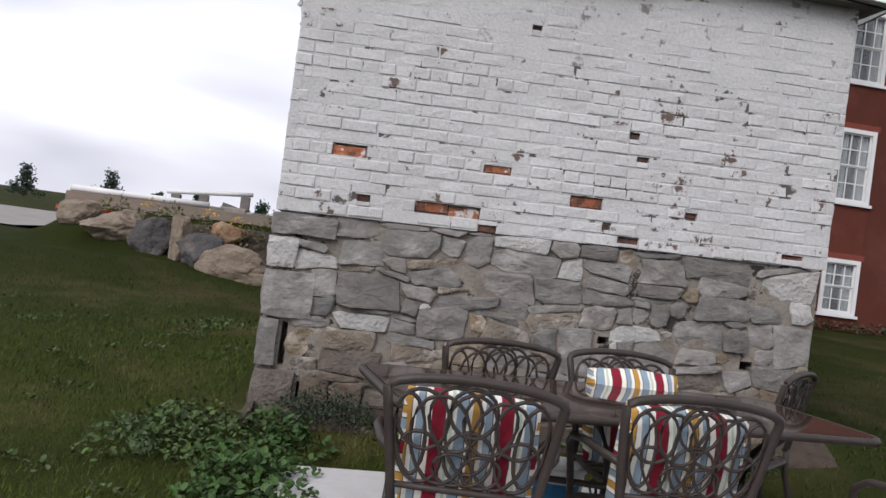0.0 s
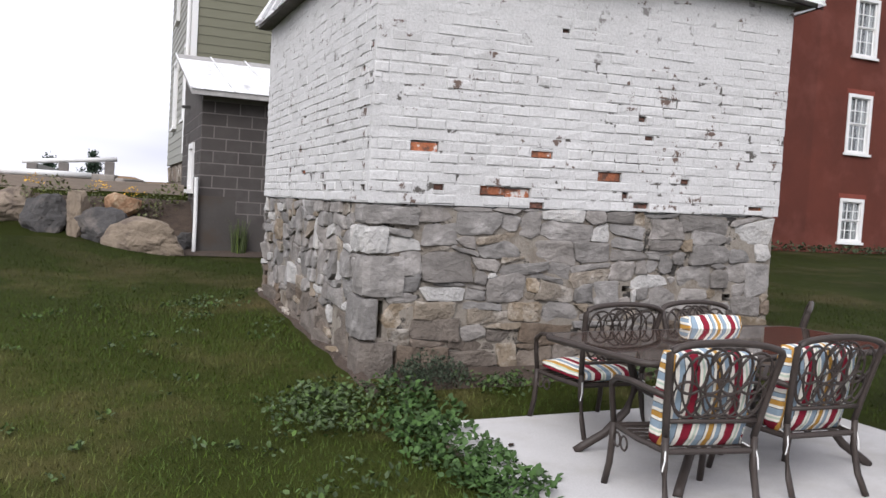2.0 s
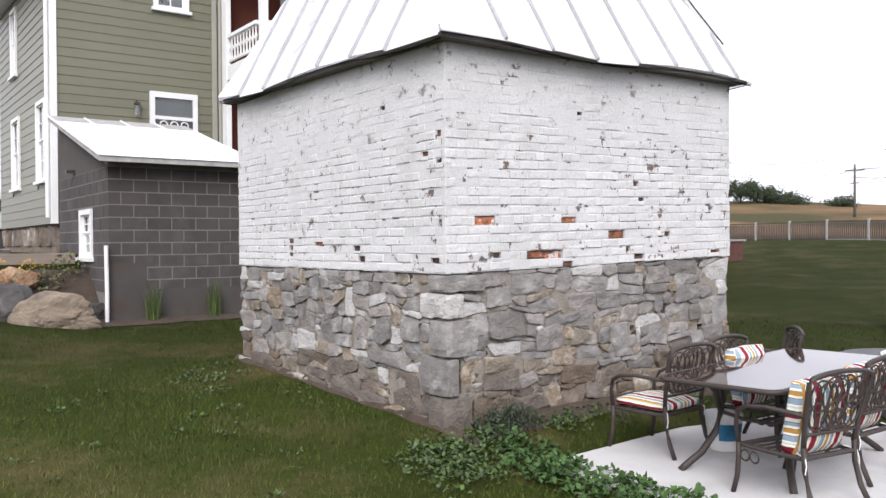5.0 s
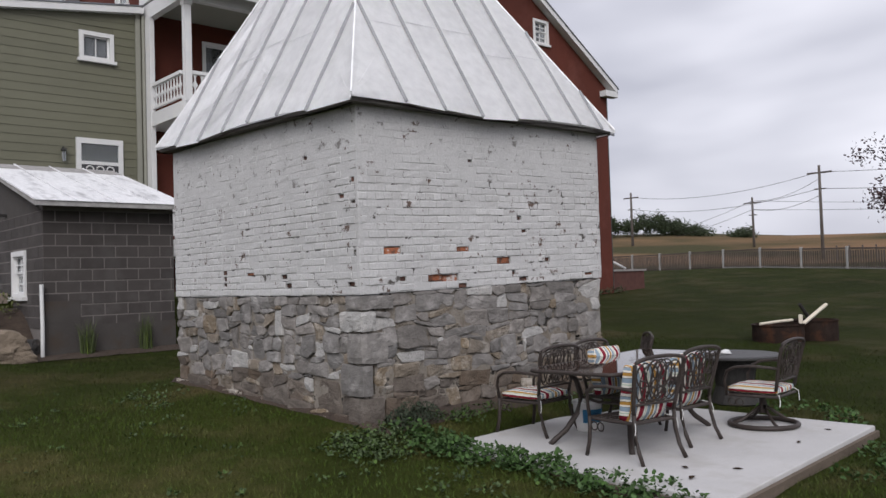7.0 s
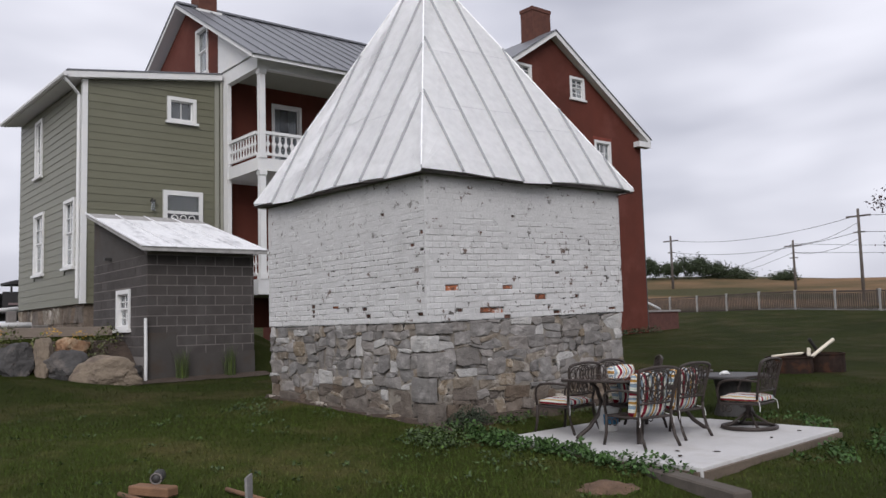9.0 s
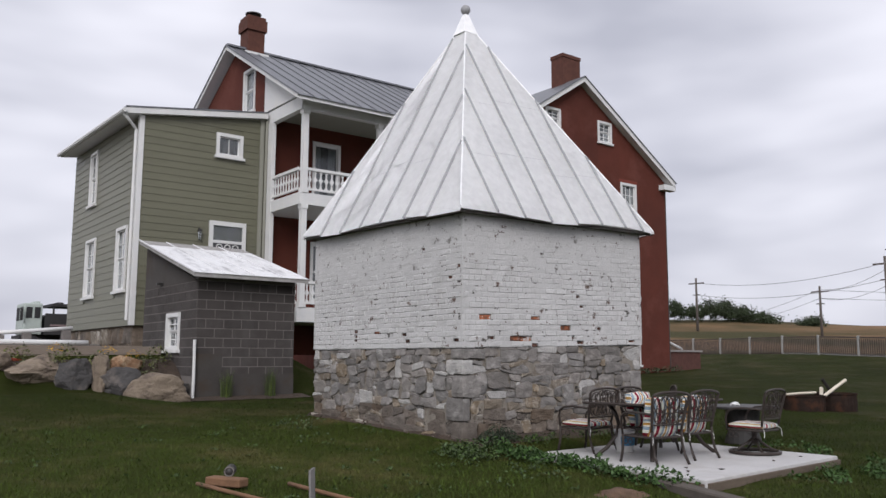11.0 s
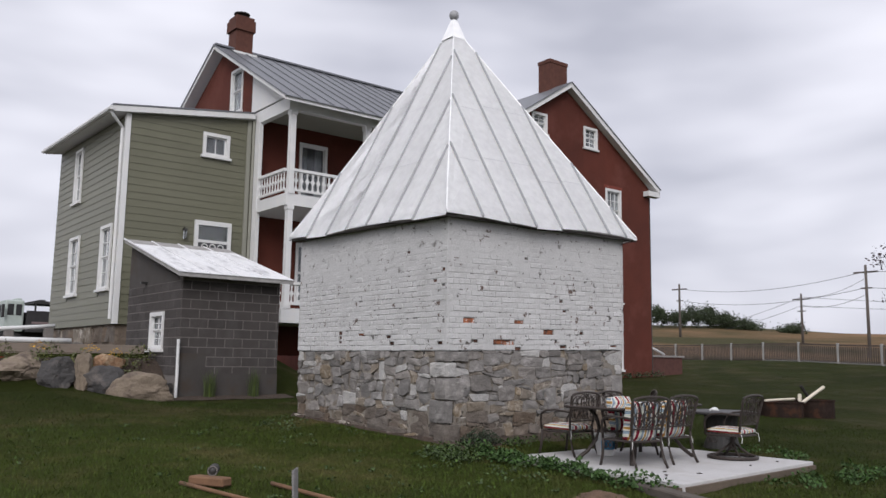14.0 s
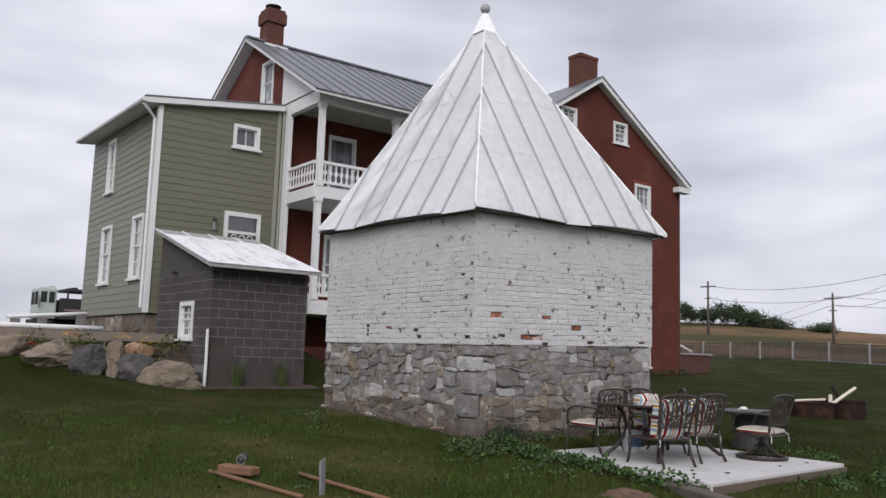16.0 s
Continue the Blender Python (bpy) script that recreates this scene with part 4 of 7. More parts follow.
def pad(bm, sx_, sy_, sz_, at, tilt=0.0, seed=0):
    """A stuffed cushion: fullest in the middle, thinning to a seam round its edge."""
    b2 = boxes((-sx_, sx_, -sy_, sy_, -sz_, sz_))
    bmesh.ops.subdivide_edges(b2, edges=b2.edges[:], cuts=7, use_grid_fill=True)
    thin = min((sx_, 0), (sy_, 1), (sz_, 2))[1]
    half = (sx_, sy_, sz_)
    e1, e2 = [k for k in range(3) if k != thin]
    for v in b2.verts:
        s, w = v.co[e1] / half[e1], v.co[e2] / half[e2]
        edge = min(1.0, (abs(s) ** 5 + abs(w) ** 5) ** 0.2)
        v.co[thin] *= 1 - 0.55 * edge ** 5
        pull = 0.045 * s * s * w * w
        round_ = 0.10 * (v.co[thin] / half[thin]) ** 2 * edge ** 4
        v.co[e1] *= 1 - pull - round_ * 0.5
        v.co[e2] *= 1 - pull - round_
        v.co += 0.006 * noise.noise_vector(v.co * 8 + Vector((seed, 0, 0)))
    m = pose(*at, tilt, 0, 0)
    vm = {}
    for v in b2.verts:
        vm[v] = bm.verts.new(m @ v.co)
    for f in b2.faces:
        bm.faces.new([vm[v] for v in f.verts])
    b2.free()


def chair(name, label, at, back_pad=True, seat_pad=True, swivel=False, group="patio chairs"):
    c = thing(name, label, "chair", group)
    bm = bmesh.new()
    side = [back_point(0.27, v) for v in (0, 0.25, 0.5, 0.75, 0.9)]
    arch = [back_point(0.27 * math.cos(math.pi * k / 12), 0.9 + 0.12 * math.sin(math.pi * k / 12)) for k in range(1, 12)]
    tube(bm, side + arch + [back_point(-0.27, v) for v in (0.9, 0.75, 0.5, 0.25, 0)], 0.0165, 6)
    tube(bm, [back_point(u, 0.19) for u in (-0.27, -0.1, 0.1, 0.27)], 0.011, 6)
    part("back_frame", bm, BRONZE, c, smooth=True)
    rings = [(0, 0.62, 0.085, 0.3), (0, 0.44, 0.085, 0.2), (0, 0.78, 0.075, 0.18), (-0.10, 0.56, 0.10, 0.33), (0.10, 0.56, 0.10, 0.33), (-0.16, 0.70, 0.085, 0.22), (0.16, 0.70, 0.085, 0.22), (-0.17, 0.42, 0.075, 0.19), (0.17, 0.42, 0.075, 0.19), (-0.055, 0.72, 0.085, 0.24), (0.055, 0.72, 0.085, 0.24), (-0.05, 0.35, 0.07, 0.12), (0.05, 0.35, 0.07, 0.12), (-0.20, 0.58, 0.05, 0.30), (0.20, 0.58, 0.05, 0.30)]
    for cu, cv, ru, rv in rings:
        bm = bmesh.new()
        tube(bm, [back_point(cu + ru * math.cos(2 * math.pi * k / 18), min(0.985, cv + rv * math.sin(2 * math.pi * k / 18))) for k in range(18)], 0.0065, 4, closed=True)
        part("back_scroll", bm, BRONZE, c, smooth=True)
    bm = bmesh.new()
    tube(bm, [(-0.215, -0.21, 0.295), (0.215, -0.21, 0.295), (0.24, 0.0, 0.295), (0.24, 0.23, 0.295), (-0.24, 0.23, 0.295), (-0.24, 0.0, 0.295)], 0.014, 6, closed=True)
    for k in range(7):
        y = -0.18 + 0.063 * k
        box(bm, -0.22, 0.22, y - 0.014, y + 0.014, 0.29, 0.297)
    part("seat_frame", bm, BRONZE, c)
    for s in (-1, 1):
        bm = bmesh.new()
        tube(bm, [back_point(s * 0.27, 0.45), (s * 0.275, -0.18, 0.555), (s * 0.30, -0.02, 0.565), (s * 0.30, 0.12, 0.55), (s * 0.285, 0.2, 0.51), (s * 0.26, 0.235, 0.43), (s * 0.245, 0.23, 0.295)], 0.0145, 6)
        part("armrest", bm, BRONZE, c, smooth=True)
        bm = bmesh.new()
        for q in (0, 1):
            tube(bm, [(s * 0.247, 0.18 - 0.07 * q + 0.033 * math.cos(2 * math.pi * k / 12), 0.238 + 0.033 * math.sin(2 * math.pi * k / 12)) for k in range(12)], 0.006, 4, closed=True)
        part("leg_scroll", bm, BRONZE, c, smooth=True)
        if not swivel:
            bm = bmesh.new()
            tube(bm, [(s * 0.245, 0.23, 0.31), (s * 0.25, 0.225, 0.22), (s * 0.252, 0.235, 0.11), (s * 0.26, 0.26, 0.0)], 0.0165, 6)
            part("leg", bm, BRONZE, c, smooth=True)
            bm = bmesh.new()
            tube(bm, [(s * 0.218, -0.21, 0.36), (s * 0.218, -0.215, 0.23), (s * 0.222, -0.25, 0.10), (s * 0.232, -0.30, 0.0)], 0.0165, 6)
            part("leg", bm, BRONZE, c, smooth=True)
    if swivel:
        bm = bmesh.new()
        tube(bm, [(0.29 * math.cos(2 * math.pi * k / 28), 0.29 * math.sin(2 * math.pi * k / 28), 0.024) for k in range(28)], 0.022, 8, closed=True)
        part("base_ring", bm, BRONZE, c, smooth=True)
        bm = bmesh.new()
        lathe(bm, [(0.05, 0.12), (0.035, 0.16), (0.03, 0.26), (0.09, 0.275), (0.1, 0.292)], 12)
        part("post", bm, BRONZE, c, smooth=True)
        for k in range(4):
            a = math.pi / 4 + k * math.pi / 2
            bm = bmesh.new()
            tube(bm, [(r * math.cos(a), r * math.sin(a), z) for r, z in ((0.03, 0.18), (0.11, 0.12), (0.2, 0.06), (0.29, 0.03))], 0.015, 6)
            part("spoke", bm, BRONZE, c, smooth=True)
    if seat_pad and not back_pad:
        bm = bmesh.new()
        pad(bm, 0.225, 0.23, 0.045, (0, 0.01, 0.346), 0, 1)
        p = part("seat_cushion", bm, STRIPES, c, "striped canvas cushion", smooth=True)
        for s in (-1, 1):
            bm = bmesh.new()
            tube(bm, [(s * 0.20, -0.20, 0.335), (s * 0.225, -0.235, 0.31), (s * 0.228, -0.242, 0.26), (s * 0.236, -0.24, 0.215)], 0.004, 4)
            part("tie", bm, TRIM, p)
    if back_pad:
        bm = bmesh.new()
        pad(bm, 0.222, 0.085, 0.220, (0, -0.125, 0.512), 10, 2)
        p = part("back_cushion", bm, STRIPES, c, "striped canvas cushion", smooth=True)
        for s in (-1, 1):
            bm = bmesh.new()
            tube(bm, [(s * 0.20, -0.15, 0.315), (s * 0.222, -0.225, 0.30), (s * 0.228, -0.235, 0.26), (s * 0.236, -0.232, 0.215)], 0.004, 4)
            part("tie", bm, TRIM, p)
    c.matrix_world = at
    return c


ST = 0.21
LBL = "bronze scrollwork patio chair, striped pad folded against its back"
c2 = chair("patio_chair", LBL, pose(0.87, 2.66, ST, 0, 0, -8))
c3 = copy_thing(c2, pose(1.62, 2.79, ST, 0, 0, 0))
c4 = copy_thing(c2, pose(1.83, 3.50, ST, 0, 0, 184))
chair("patio_chair", "bronze scrollwork metal patio chair with striped seat cushion only", pose(1.17, 3.94, ST, 0, 0, 3), back_pad=False)
chair("patio_chair", "bare bronze scrollwork metal patio chair without cushions", pose(2.56, 4.02, ST, 0, 0, 44), back_pad=False, seat_pad=False)
chair("swivel_chair", "bronze swivel patio chair with striped seat on a ring base", pose(2.63, 2.52, ST, 0, 0, 6), back_pad=False, swivel=True)

table = thing("patio_table", "long patio table with dark glossy top and curved bronze legs", "table")
bm = bmesh.new()
TX, TY, TR = 0.99, 0.40, 0.09
outline = []
for cx, cy, a0 in ((TX - TR, TY - TR, 0), (-TX + TR, TY - TR, 90), (-TX + TR, -TY + TR, 180), (TX - TR, -TY + TR, 270)):
    outline += [(cx + TR * math.cos(radians(a0 + 15 * k)), cy + TR * math.sin(radians(a0 + 15 * k))) for k in range(7)]
prism(bm, [(x * 0.985, y * 0.97, 0.643) for x, y in outline], (0, 0, 0.012))
part("tabletop", bm, TABLE_TOP, table, "dark reflective top")
bm = bmesh.new()
tube(bm, [(x, y, 0.64) for x, y in outline], 0.017, 6, closed=True)
part("top_rim", bm, BRONZE, table, smooth=True)
for sx_ in (-1, 1):
    for sy_ in (-1, 1):
        bm = bmesh.new()
        tube(bm, [(sx_ * 0.60, sy_ * 0.30, 0.635), (sx_ * 0.50, sy_ * 0.25, 0.52), (sx_ * 0.46, sy_ * 0.23, 0.38), (sx_ * 0.50, sy_ * 0.25, 0.24), (sx_ * 0.60, sy_ * 0.30, 0.11), (sx_ * 0.70, sy_ * 0.36, 0.03), (sx_ * 0.73, sy_ * 0.38, 0.0)], 0.024, 8)
        part("leg", bm, BRONZE, table, smooth=True)
    bm = bmesh.new()
    tube(bm, [(sx_ * 0.47, -0.23, 0.38), (sx_ * 0.40, -0.1, 0.33), (sx_ * 0.40, 0.1, 0.33), (sx_ * 0.47, 0.23, 0.38)], 0.014, 6)
    part("stretcher", bm, BRONZE, table, smooth=True)
bm = bmesh.new()
tube(bm, [(-0.40, 0, 0.33), (0, 0, 0.30), (0.40, 0, 0.33)], 0.014, 6)
part("stretcher", bm, BRONZE, table, smooth=True)
table.matrix_world = pose(1.56, 3.17, ST, 0, 0, 7.5)

bucket = thing("bucket", "white plastic bucket with a blue label under the table", "bucket")
bm = bmesh.new()
lathe(bm, [(0.105, 0), (0.11, 0.01), (0.13, 0.24), (0.138, 0.245), (0.138, 0.27), (0.125, 0.27)], 20)
part("body", bm, TRIM, bucket, smooth=True)
bm = bmesh.new()
for k in range(9):
    a, b = radians(-160 + 12 * k), radians(-160 + 12 * (k + 1))
    bm.faces.new([bm.verts.new((r * math.cos(t), r * math.sin(t), z)) for t, r, z in ((a, 0.1205, 0.08), (b, 0.1205, 0.08), (b, 0.131, 0.2), (a, 0.131, 0.2))])
bmesh.ops.solidify(bm, geom=bm.faces[:], thickness=-0.002)
part("label", bm, mat("blue_paper", (0.05, 0.22, 0.40), 0.6, 0.2, 20, 0.0), bucket, "blue paper label")
bucket.matrix_world = pose(1.50, 3.62, ST)

side_table = thing("fire_table", "black round fire table beside the patio slab", "table")
zt = land(3.78, 3.5)
bm = bmesh.new()
lathe(bm, [(0.46, 0.50), (0.49, 0.51), (0.49, 0.53), (0.46, 0.54)], 28)
part("top", bm, BLACK_IRON, side_table, smooth=False)
bm = bmesh.new()
lathe(bm, [(0.24, 0.0), (0.26, 0.02), (0.2, 0.2), (0.24, 0.50)], 20)
part("body", bm, mat("black_wicker", (0.03, 0.028, 0.027), 0.7, 0.3, 30, 0.6, 60), side_table)
side_table.matrix_world = pose(3.82, 3.45, zt - 0.01)
bm = bmesh.new()
bmesh.ops.create_icosphere(bm, subdivisions=3, radius=0.06)
for v in bm.verts:
    v.co += 0.02 * noise.noise_vector(v.co * 25)
    v.co.z = max(-0.03, v.co.z) * 0.5
    v.co.x *= 1.2
cloth = tagged(part("crumpled_cloth", bm, TRIM), "crumpled white cloth lying on the fire table", "cloth")
cloth.matrix_world = pose(3.72, 3.5, zt + 0.546)

DEAD_LEAF = mat("dead_leaf", (0.07, 0.045, 0.03), 0.9, 0.3, 20, 0.2, 60)
for x, y, a, w in ((0.52, 1.95, 20, 0.05), (0.75, 2.15, 70, 0.04), (0.47, 3.6, 40, 0.035), (0.95, 1.85, 120, 0.04), (2.1, 1.95, 10, 0.04), (2.75, 2.0, 80, 0.035)):
    bm = bmesh.new()
    ring = [bm.verts.new((w * c, w * 0.42 * d, 0.004 + 0.25 * w * abs(d) + 0.1 * w * c * c)) for c, d in ((-1, 0), (-0.5, 0.8), (0.2, 1), (1.1, 0), (0.2, -1), (-0.5, -0.8))]
    mid = bm.verts.new((0.1 * w, 0, 0.003))
    for k in range(6):
        bm.faces.new((ring[k], ring[(k + 1) % 6], mid))
    bmesh.ops.solidify(bm, geom=bm.faces[:], thickness=0.0015)
    lf = tagged(part("dead_leaf", bm, DEAD_LEAF), "curled brown dead leaf on the concrete slab", "leaf", "leaves on the slab")
    lf.matrix_world = pose(x, y, ST, 0, 0, a)

# ---- fire pits on the lawn ----
def steel_ring(x, y, r, h, label):
    t = thing("fire_pit", label, "fire pit", "fire pits on the lawn")
    z = land(x, y)
    bm = bmesh.new()
    n = 28
    prof = [(r, 0), (r * 1.02, h * 0.5), (r, h), (r + 0.02, h + 0.005), (r + 0.02, h + 0.03), (r - 0.02, h + 0.03), (r - 0.03, h * 0.4), (r - 0.03, 0.05)]
    lathe(bm, prof, n)
    part("ring", bm, RUST, t, smooth=False)
    bm = bmesh.new()
    lathe(bm, [(r - 0.04, 0.05), (r - 0.04, 0.12), (0.05, 0.16)], n)
    part("ash", bm, mat("grey_ash", (0.10, 0.095, 0.09), 1, 0.4, 8, 0.8, 30), t, "grey ash bed")
    t.matrix_world = pose(x, y, z - 0.06)
    return z - 0.04


FX, FY = 9.75, 5.9
zf = steel_ring(FX, FY, 0.43, 0.34, "rusty dark steel fire ring standing on the lawn")
steel_ring(FX + 0.88, FY - 0.25, 0.40, 0.40, "taller rusty steel fire ring beside the other")
PALE_WOOD = mat("pale_bare_wood", (0.62, 0.56, 0.46), 0.8, 0.15, 6, 0.3, 60)
CHAR = mat("charred_wood", (0.025, 0.022, 0.02), 0.95, 0.3, 8, 0.7, 50)


def stick(name, label, a, b, w, material):
    bm = bmesh.new()
    a, b = Vector(a), Vector(b)
    tube(bm, [a, a.lerp(b, 0.5) + Vector((0, 0, 0.004)), b], w, 6)
    return tagged(part(name, bm, material), label, "stick")


stick("plank", "pale bare wooden plank leaning out of the fire ring", (FX + 0.2, FY - 0.35, zf + 0.33), (FX + 0.80, FY - 0.52, zf + 0.66), 0.034, PALE_WOOD)
stick("charred_log", "charred black log crossing the pale plank", (FX + 0.75, FY - 0.25, zf + 0.35), (FX + 0.45, FY - 0.2, zf + 0.68), 0.034, CHAR)
stick("plank", "pale thin plank lying across the fire ring", (FX - 0.45, FY + 0.1, zf + 0.37), (FX + 0.35, FY - 0.1, zf + 0.40), 0.025, PALE_WOOD)
bm = boxes((-0.06, 0.06, -0.03, 0.03, 0, 0.16))
bevelled(bm, 0.01)
blk = tagged(part("wood_block", bm, PALE_WOOD), "small pale wood block on the fire ring's rim", "block")
blk.matrix_world = pose(FX - 0.05, FY - 0.44, zf + 0.36, 0, 8, 20)

# ---- boulders and the planted bed ----
def boulder(x, y, sx_, sy_, sz_, seed, material, label, sink=0.25):
    bm = bmesh.new()
    bmesh.ops.create_icosphere(bm, subdivisions=4, radius=1)
    off = Vector((seed * 3.7, seed * 1.3, seed * 5.1))
    rr = random.Random(seed)
    planes = [(Vector((rr.gauss(0, 1), rr.gauss(0, 1), rr.gauss(0, 0.8))).normalized(), rr.uniform(0.50, 0.84)) for _ in range(15)]
    for v in bm.verts:
        d = v.co.normalized()
        k = min([1.0] + [h_ / max(0.05, d.dot(n_)) for n_, h_ in planes if d.dot(n_) > 0.05])
        k = k * 1.12 + 0.09 * noise.noise(d * 2.2 + off) + 0.06 * noise.noise(d * 5 + off) + 0.028 * noise.noise(d * 13 + off)
        v.co = Vector((d.x * sx_, d.y * sy_, d.z * sz_)) * k
    ob = part("boulder", bm, material)
    ob.matrix_world = pose(x, y, land(x, y) + sz_ * (1 - 2 * sink) * 0.6, 0, 0, (seed * 37) % 32 - 16)
    return tagged(ob, label, "boulder", "boulders along the bed")


ROCK_TAN = mat("tan_boulder", (0.20, 0.16, 0.12), 0.95, 0.25, 3, 0.8, 22, second=(0.11, 0.085, 0.068), second_scale=3.5, bdist=0.03)
ROCK_GREY = mat("grey_boulder", (0.060, 0.057, 0.056), 0.95, 0.25, 3, 0.8, 22, second=(0.12, 0.105, 0.094), second_scale=3, bdist=0.03)
ROCK_RUST = mat("rust_boulder", (0.24, 0.14, 0.08), 0.95, 0.3, 4, 0.8, 22, second=(0.34, 0.27, 0.18), second_scale=4, bdist=0.03)
boulder(-0.98, 13.50, 0.66, 0.42, 0.40, 1, ROCK_TAN, "large tan boulder beside the block shed")
boulder(-1.66, 13.95, 0.50, 0.34, 0.36, 2, ROCK_GREY, "dark grey boulder at the bed edge")
boulder(-2.50, 14.15, 0.42, 0.34, 0.38, 3, ROCK_GREY, "grey boulder at the bed edge")
boulder(-3.25, 14.40, 0.62, 0.40, 0.36, 4, ROCK_TAN, "pale tan boulder at the bed edge")
boulder(-3.85, 14.85, 0.48, 0.3, 0.30, 5, ROCK_TAN, "pale small boulder at the bed end")
boulder(-2.08, 13.95, 0.20, 0.18, 0.46, 16, ROCK_TAN, "narrow upright stone between boulders", 0.0)
boulder(-1.42, 13.55, 0.24, 0.18, 0.16, 7, ROCK_RUST, "small rust-coloured stone before the boulders")
boulder(-1.42, 14.60, 0.36, 0.22, 0.28, 8, ROCK_RUST, "orange weathered stone in the bed", 0.05)
boulder(-0.42, 13.95, 0.22, 0.2, 0.28, 9, ROCK_GREY, "small grey stone by the shed wall")
boulder(-2.9, 14.8, 0.22, 0.2, 0.2, 10, ROCK_TAN, "pale stone in the bed")

SOIL = mat("bark_mulch", (0.06, 0.043, 0.032), 1.0, 0.4, 9, 1.0, 45, bdist=0.03)
bm = bmesh.new()
cols, rows = 30, 14
grid = [[bm.verts.new((-4.0 + 3.75 * i / cols, (13.62 + 0.36 * max(0, 4.0 - 3.75 * i / cols - 0.9)) + (15.6 - 13.62 - 0.36 * max(0, 4.0 - 3.75 * i / cols - 0.9)) * j / rows, 0)) for i in range(cols + 1)] for j in range(rows + 1)]
for row in grid:
    for v in row:
        v.co.z = land(v.co.x, v.co.y) + 0.03 + 0.02 * noise.noise(v.co * 3)
for j in range(rows):
    for i in range(cols):
        bm.faces.new((grid[j][i], grid[j][i + 1], grid[j + 1][i + 1], grid[j + 1][i]))
tagged(part("planting_bed", bm, SOIL, smooth=True), "dark mulched planting bed behind the boulders", "soil", kind="structure")
bm = bmesh.new()
cols = 40
for j, (off, rr) in enumerate(((0, 0.55), )):
    ring0, ring1 = [], []
    pts = [(-0.6 + 2.9 * k / cols, 13.25, 13.72) for k in range(cols + 1)]
    for x, ya, yb in pts:
        ya += 0.08 * noise.noise((x * 3, 0, 7))
        ring0.append(bm.verts.new((x, ya, land(x, ya) + 0.012)))
        ring1.append(bm.verts.new((x, yb, land(x, yb) + 0.05)))
    for k in range(cols):
        bm.faces.new((ring0[k], ring0[k + 1], ring1[k + 1], ring1[k]))
tagged(part("bare_soil", bm, SOIL), "bare dark soil along the shed wall", "soil", kind="structure")

def soil_strip(a, b, w0, w1, label):
    """Bare earth along a wall foot, from a to b, its outer edge ragged."""
    bm = bmesh.new()
    a, b = Vector((*a, 0)), Vector((*b, 0))
    e_ = (b - a).normalized()
    o_ = Vector((e_.y, -e_.x, 0))
    rows_ = []
    n = 40
    for k in range(n + 1):
        p = a + (b - a) * (k / n)
        w_ = w0 + (w1 - w0) * (0.5 + 0.5 * noise.noise((p.x * 2.7, p.y * 2.7, 9)))
        row = []
        for f, up in ((0, 0.05), (0.5, 0.03), (1.0, -0.012)):
            q = p + o_ * (w_ * f)
            row.append(bm.verts.new((q.x, q.y, land(q.x, q.y) + up)))
        rows_.append(row)
    for r0, r1 in zip(rows_, rows_[1:]):
        for k in range(2):
            bm.faces.new((r0[k], r0[k + 1], r1[k + 1], r1[k]))
    return tagged(part("bare_soil", bm, SOIL, smooth=True), label, "soil", kind="structure")


soil_strip((0.02, 4.6), (0.02, 9.1), -0.02, -0.11, "bare brown soil along the stone wall foot")
soil_strip((0.2, 4.99), (3.7, 4.99), 0.2, 0.42, "bare brown soil between wall and slab")

# timber edging, pipes and rails by the drive
TIMBER = mat("weathered_timber", (0.20, 0.165, 0.135), 0.95, 0.25, 3, 0.6, 40, stretch=(0.2, 1, 1))
wall = thing("timber_wall", "weathered brown timber retaining wall behind the bed", "retaining wall")
for k in range(-2, 2):
    part("timber", bevelled(boxes((-4.3 - 0.1 * (k % 2), -0.32, 15.6, 15.75, 1.22 + 0.2 * k, 1.412 + 0.2 * k)), 0.008), TIMBER, wall)


def pole(name, label, cat, a, b, r, material, n=12):
    bm = bmesh.new()
    a, b = Vector(a), Vector(b)
    tube(bm, [a, a.lerp(b, 0.33), a.lerp(b, 0.66), b], r, n)
    return tagged(part(name, bm, material, smooth=True), label, cat)


pole("plastic_pipe", "long white plastic pipe lying on the timber wall", "pipe", (-4.35, 15.69, 1.672), (-1.9, 15.66, 1.672), 0.06, TRIM)
pole("plastic_pipe", "white pipe rail resting on blocks beside the house", "pipe", (-3.3, 18.95, 1.93), (-1.45, 19.0, 2.10), 0.05, TRIM)
for x in (-3.1, -2.5, -1.6):
    bm = bevelled(boxes((-0.1, 0.1, -0.1, 0.1, 0, 0.5)), 0.01)
    b = tagged(part("pipe_block", bm, BLOCK_MORTAR), "pale concrete block holding up the pipe", "block", "blocks under the pipe")
    b.matrix_world = pose(x, 18.97, 1.93 + 0.17 * (x + 3.3) / 1.85 - 0.05 - 0.5)
for x, y, w_, h_, a_ in ((-2.2, 18.2, 0.22, 0.16, 20), (-1.75, 18.5, 0.3, 0.2, -15), (-1.2, 18.35, 0.26, 0.14, 35), (-2.75, 18.3, 0.2, 0.18, 5)):
    b = tagged(part("paving_stone", bevelled(boxes((-w_, w_, -0.14, 0.14, 0, h_)), 0.02), mat("pale_rubble", (0.22, 0.20, 0.18), 0.95, 0.3, 6, 0.5, 30)), "loose pale block lying by the drive", "block", "loose blocks by the drive")
    b.matrix_world = pose(x, y, land(x, y) - 0.02, 0, 0, a_)
tarp = bmesh.new()
box(tarp, -0.55, 0.55, -0.2, 0.2, 0, 0.07)
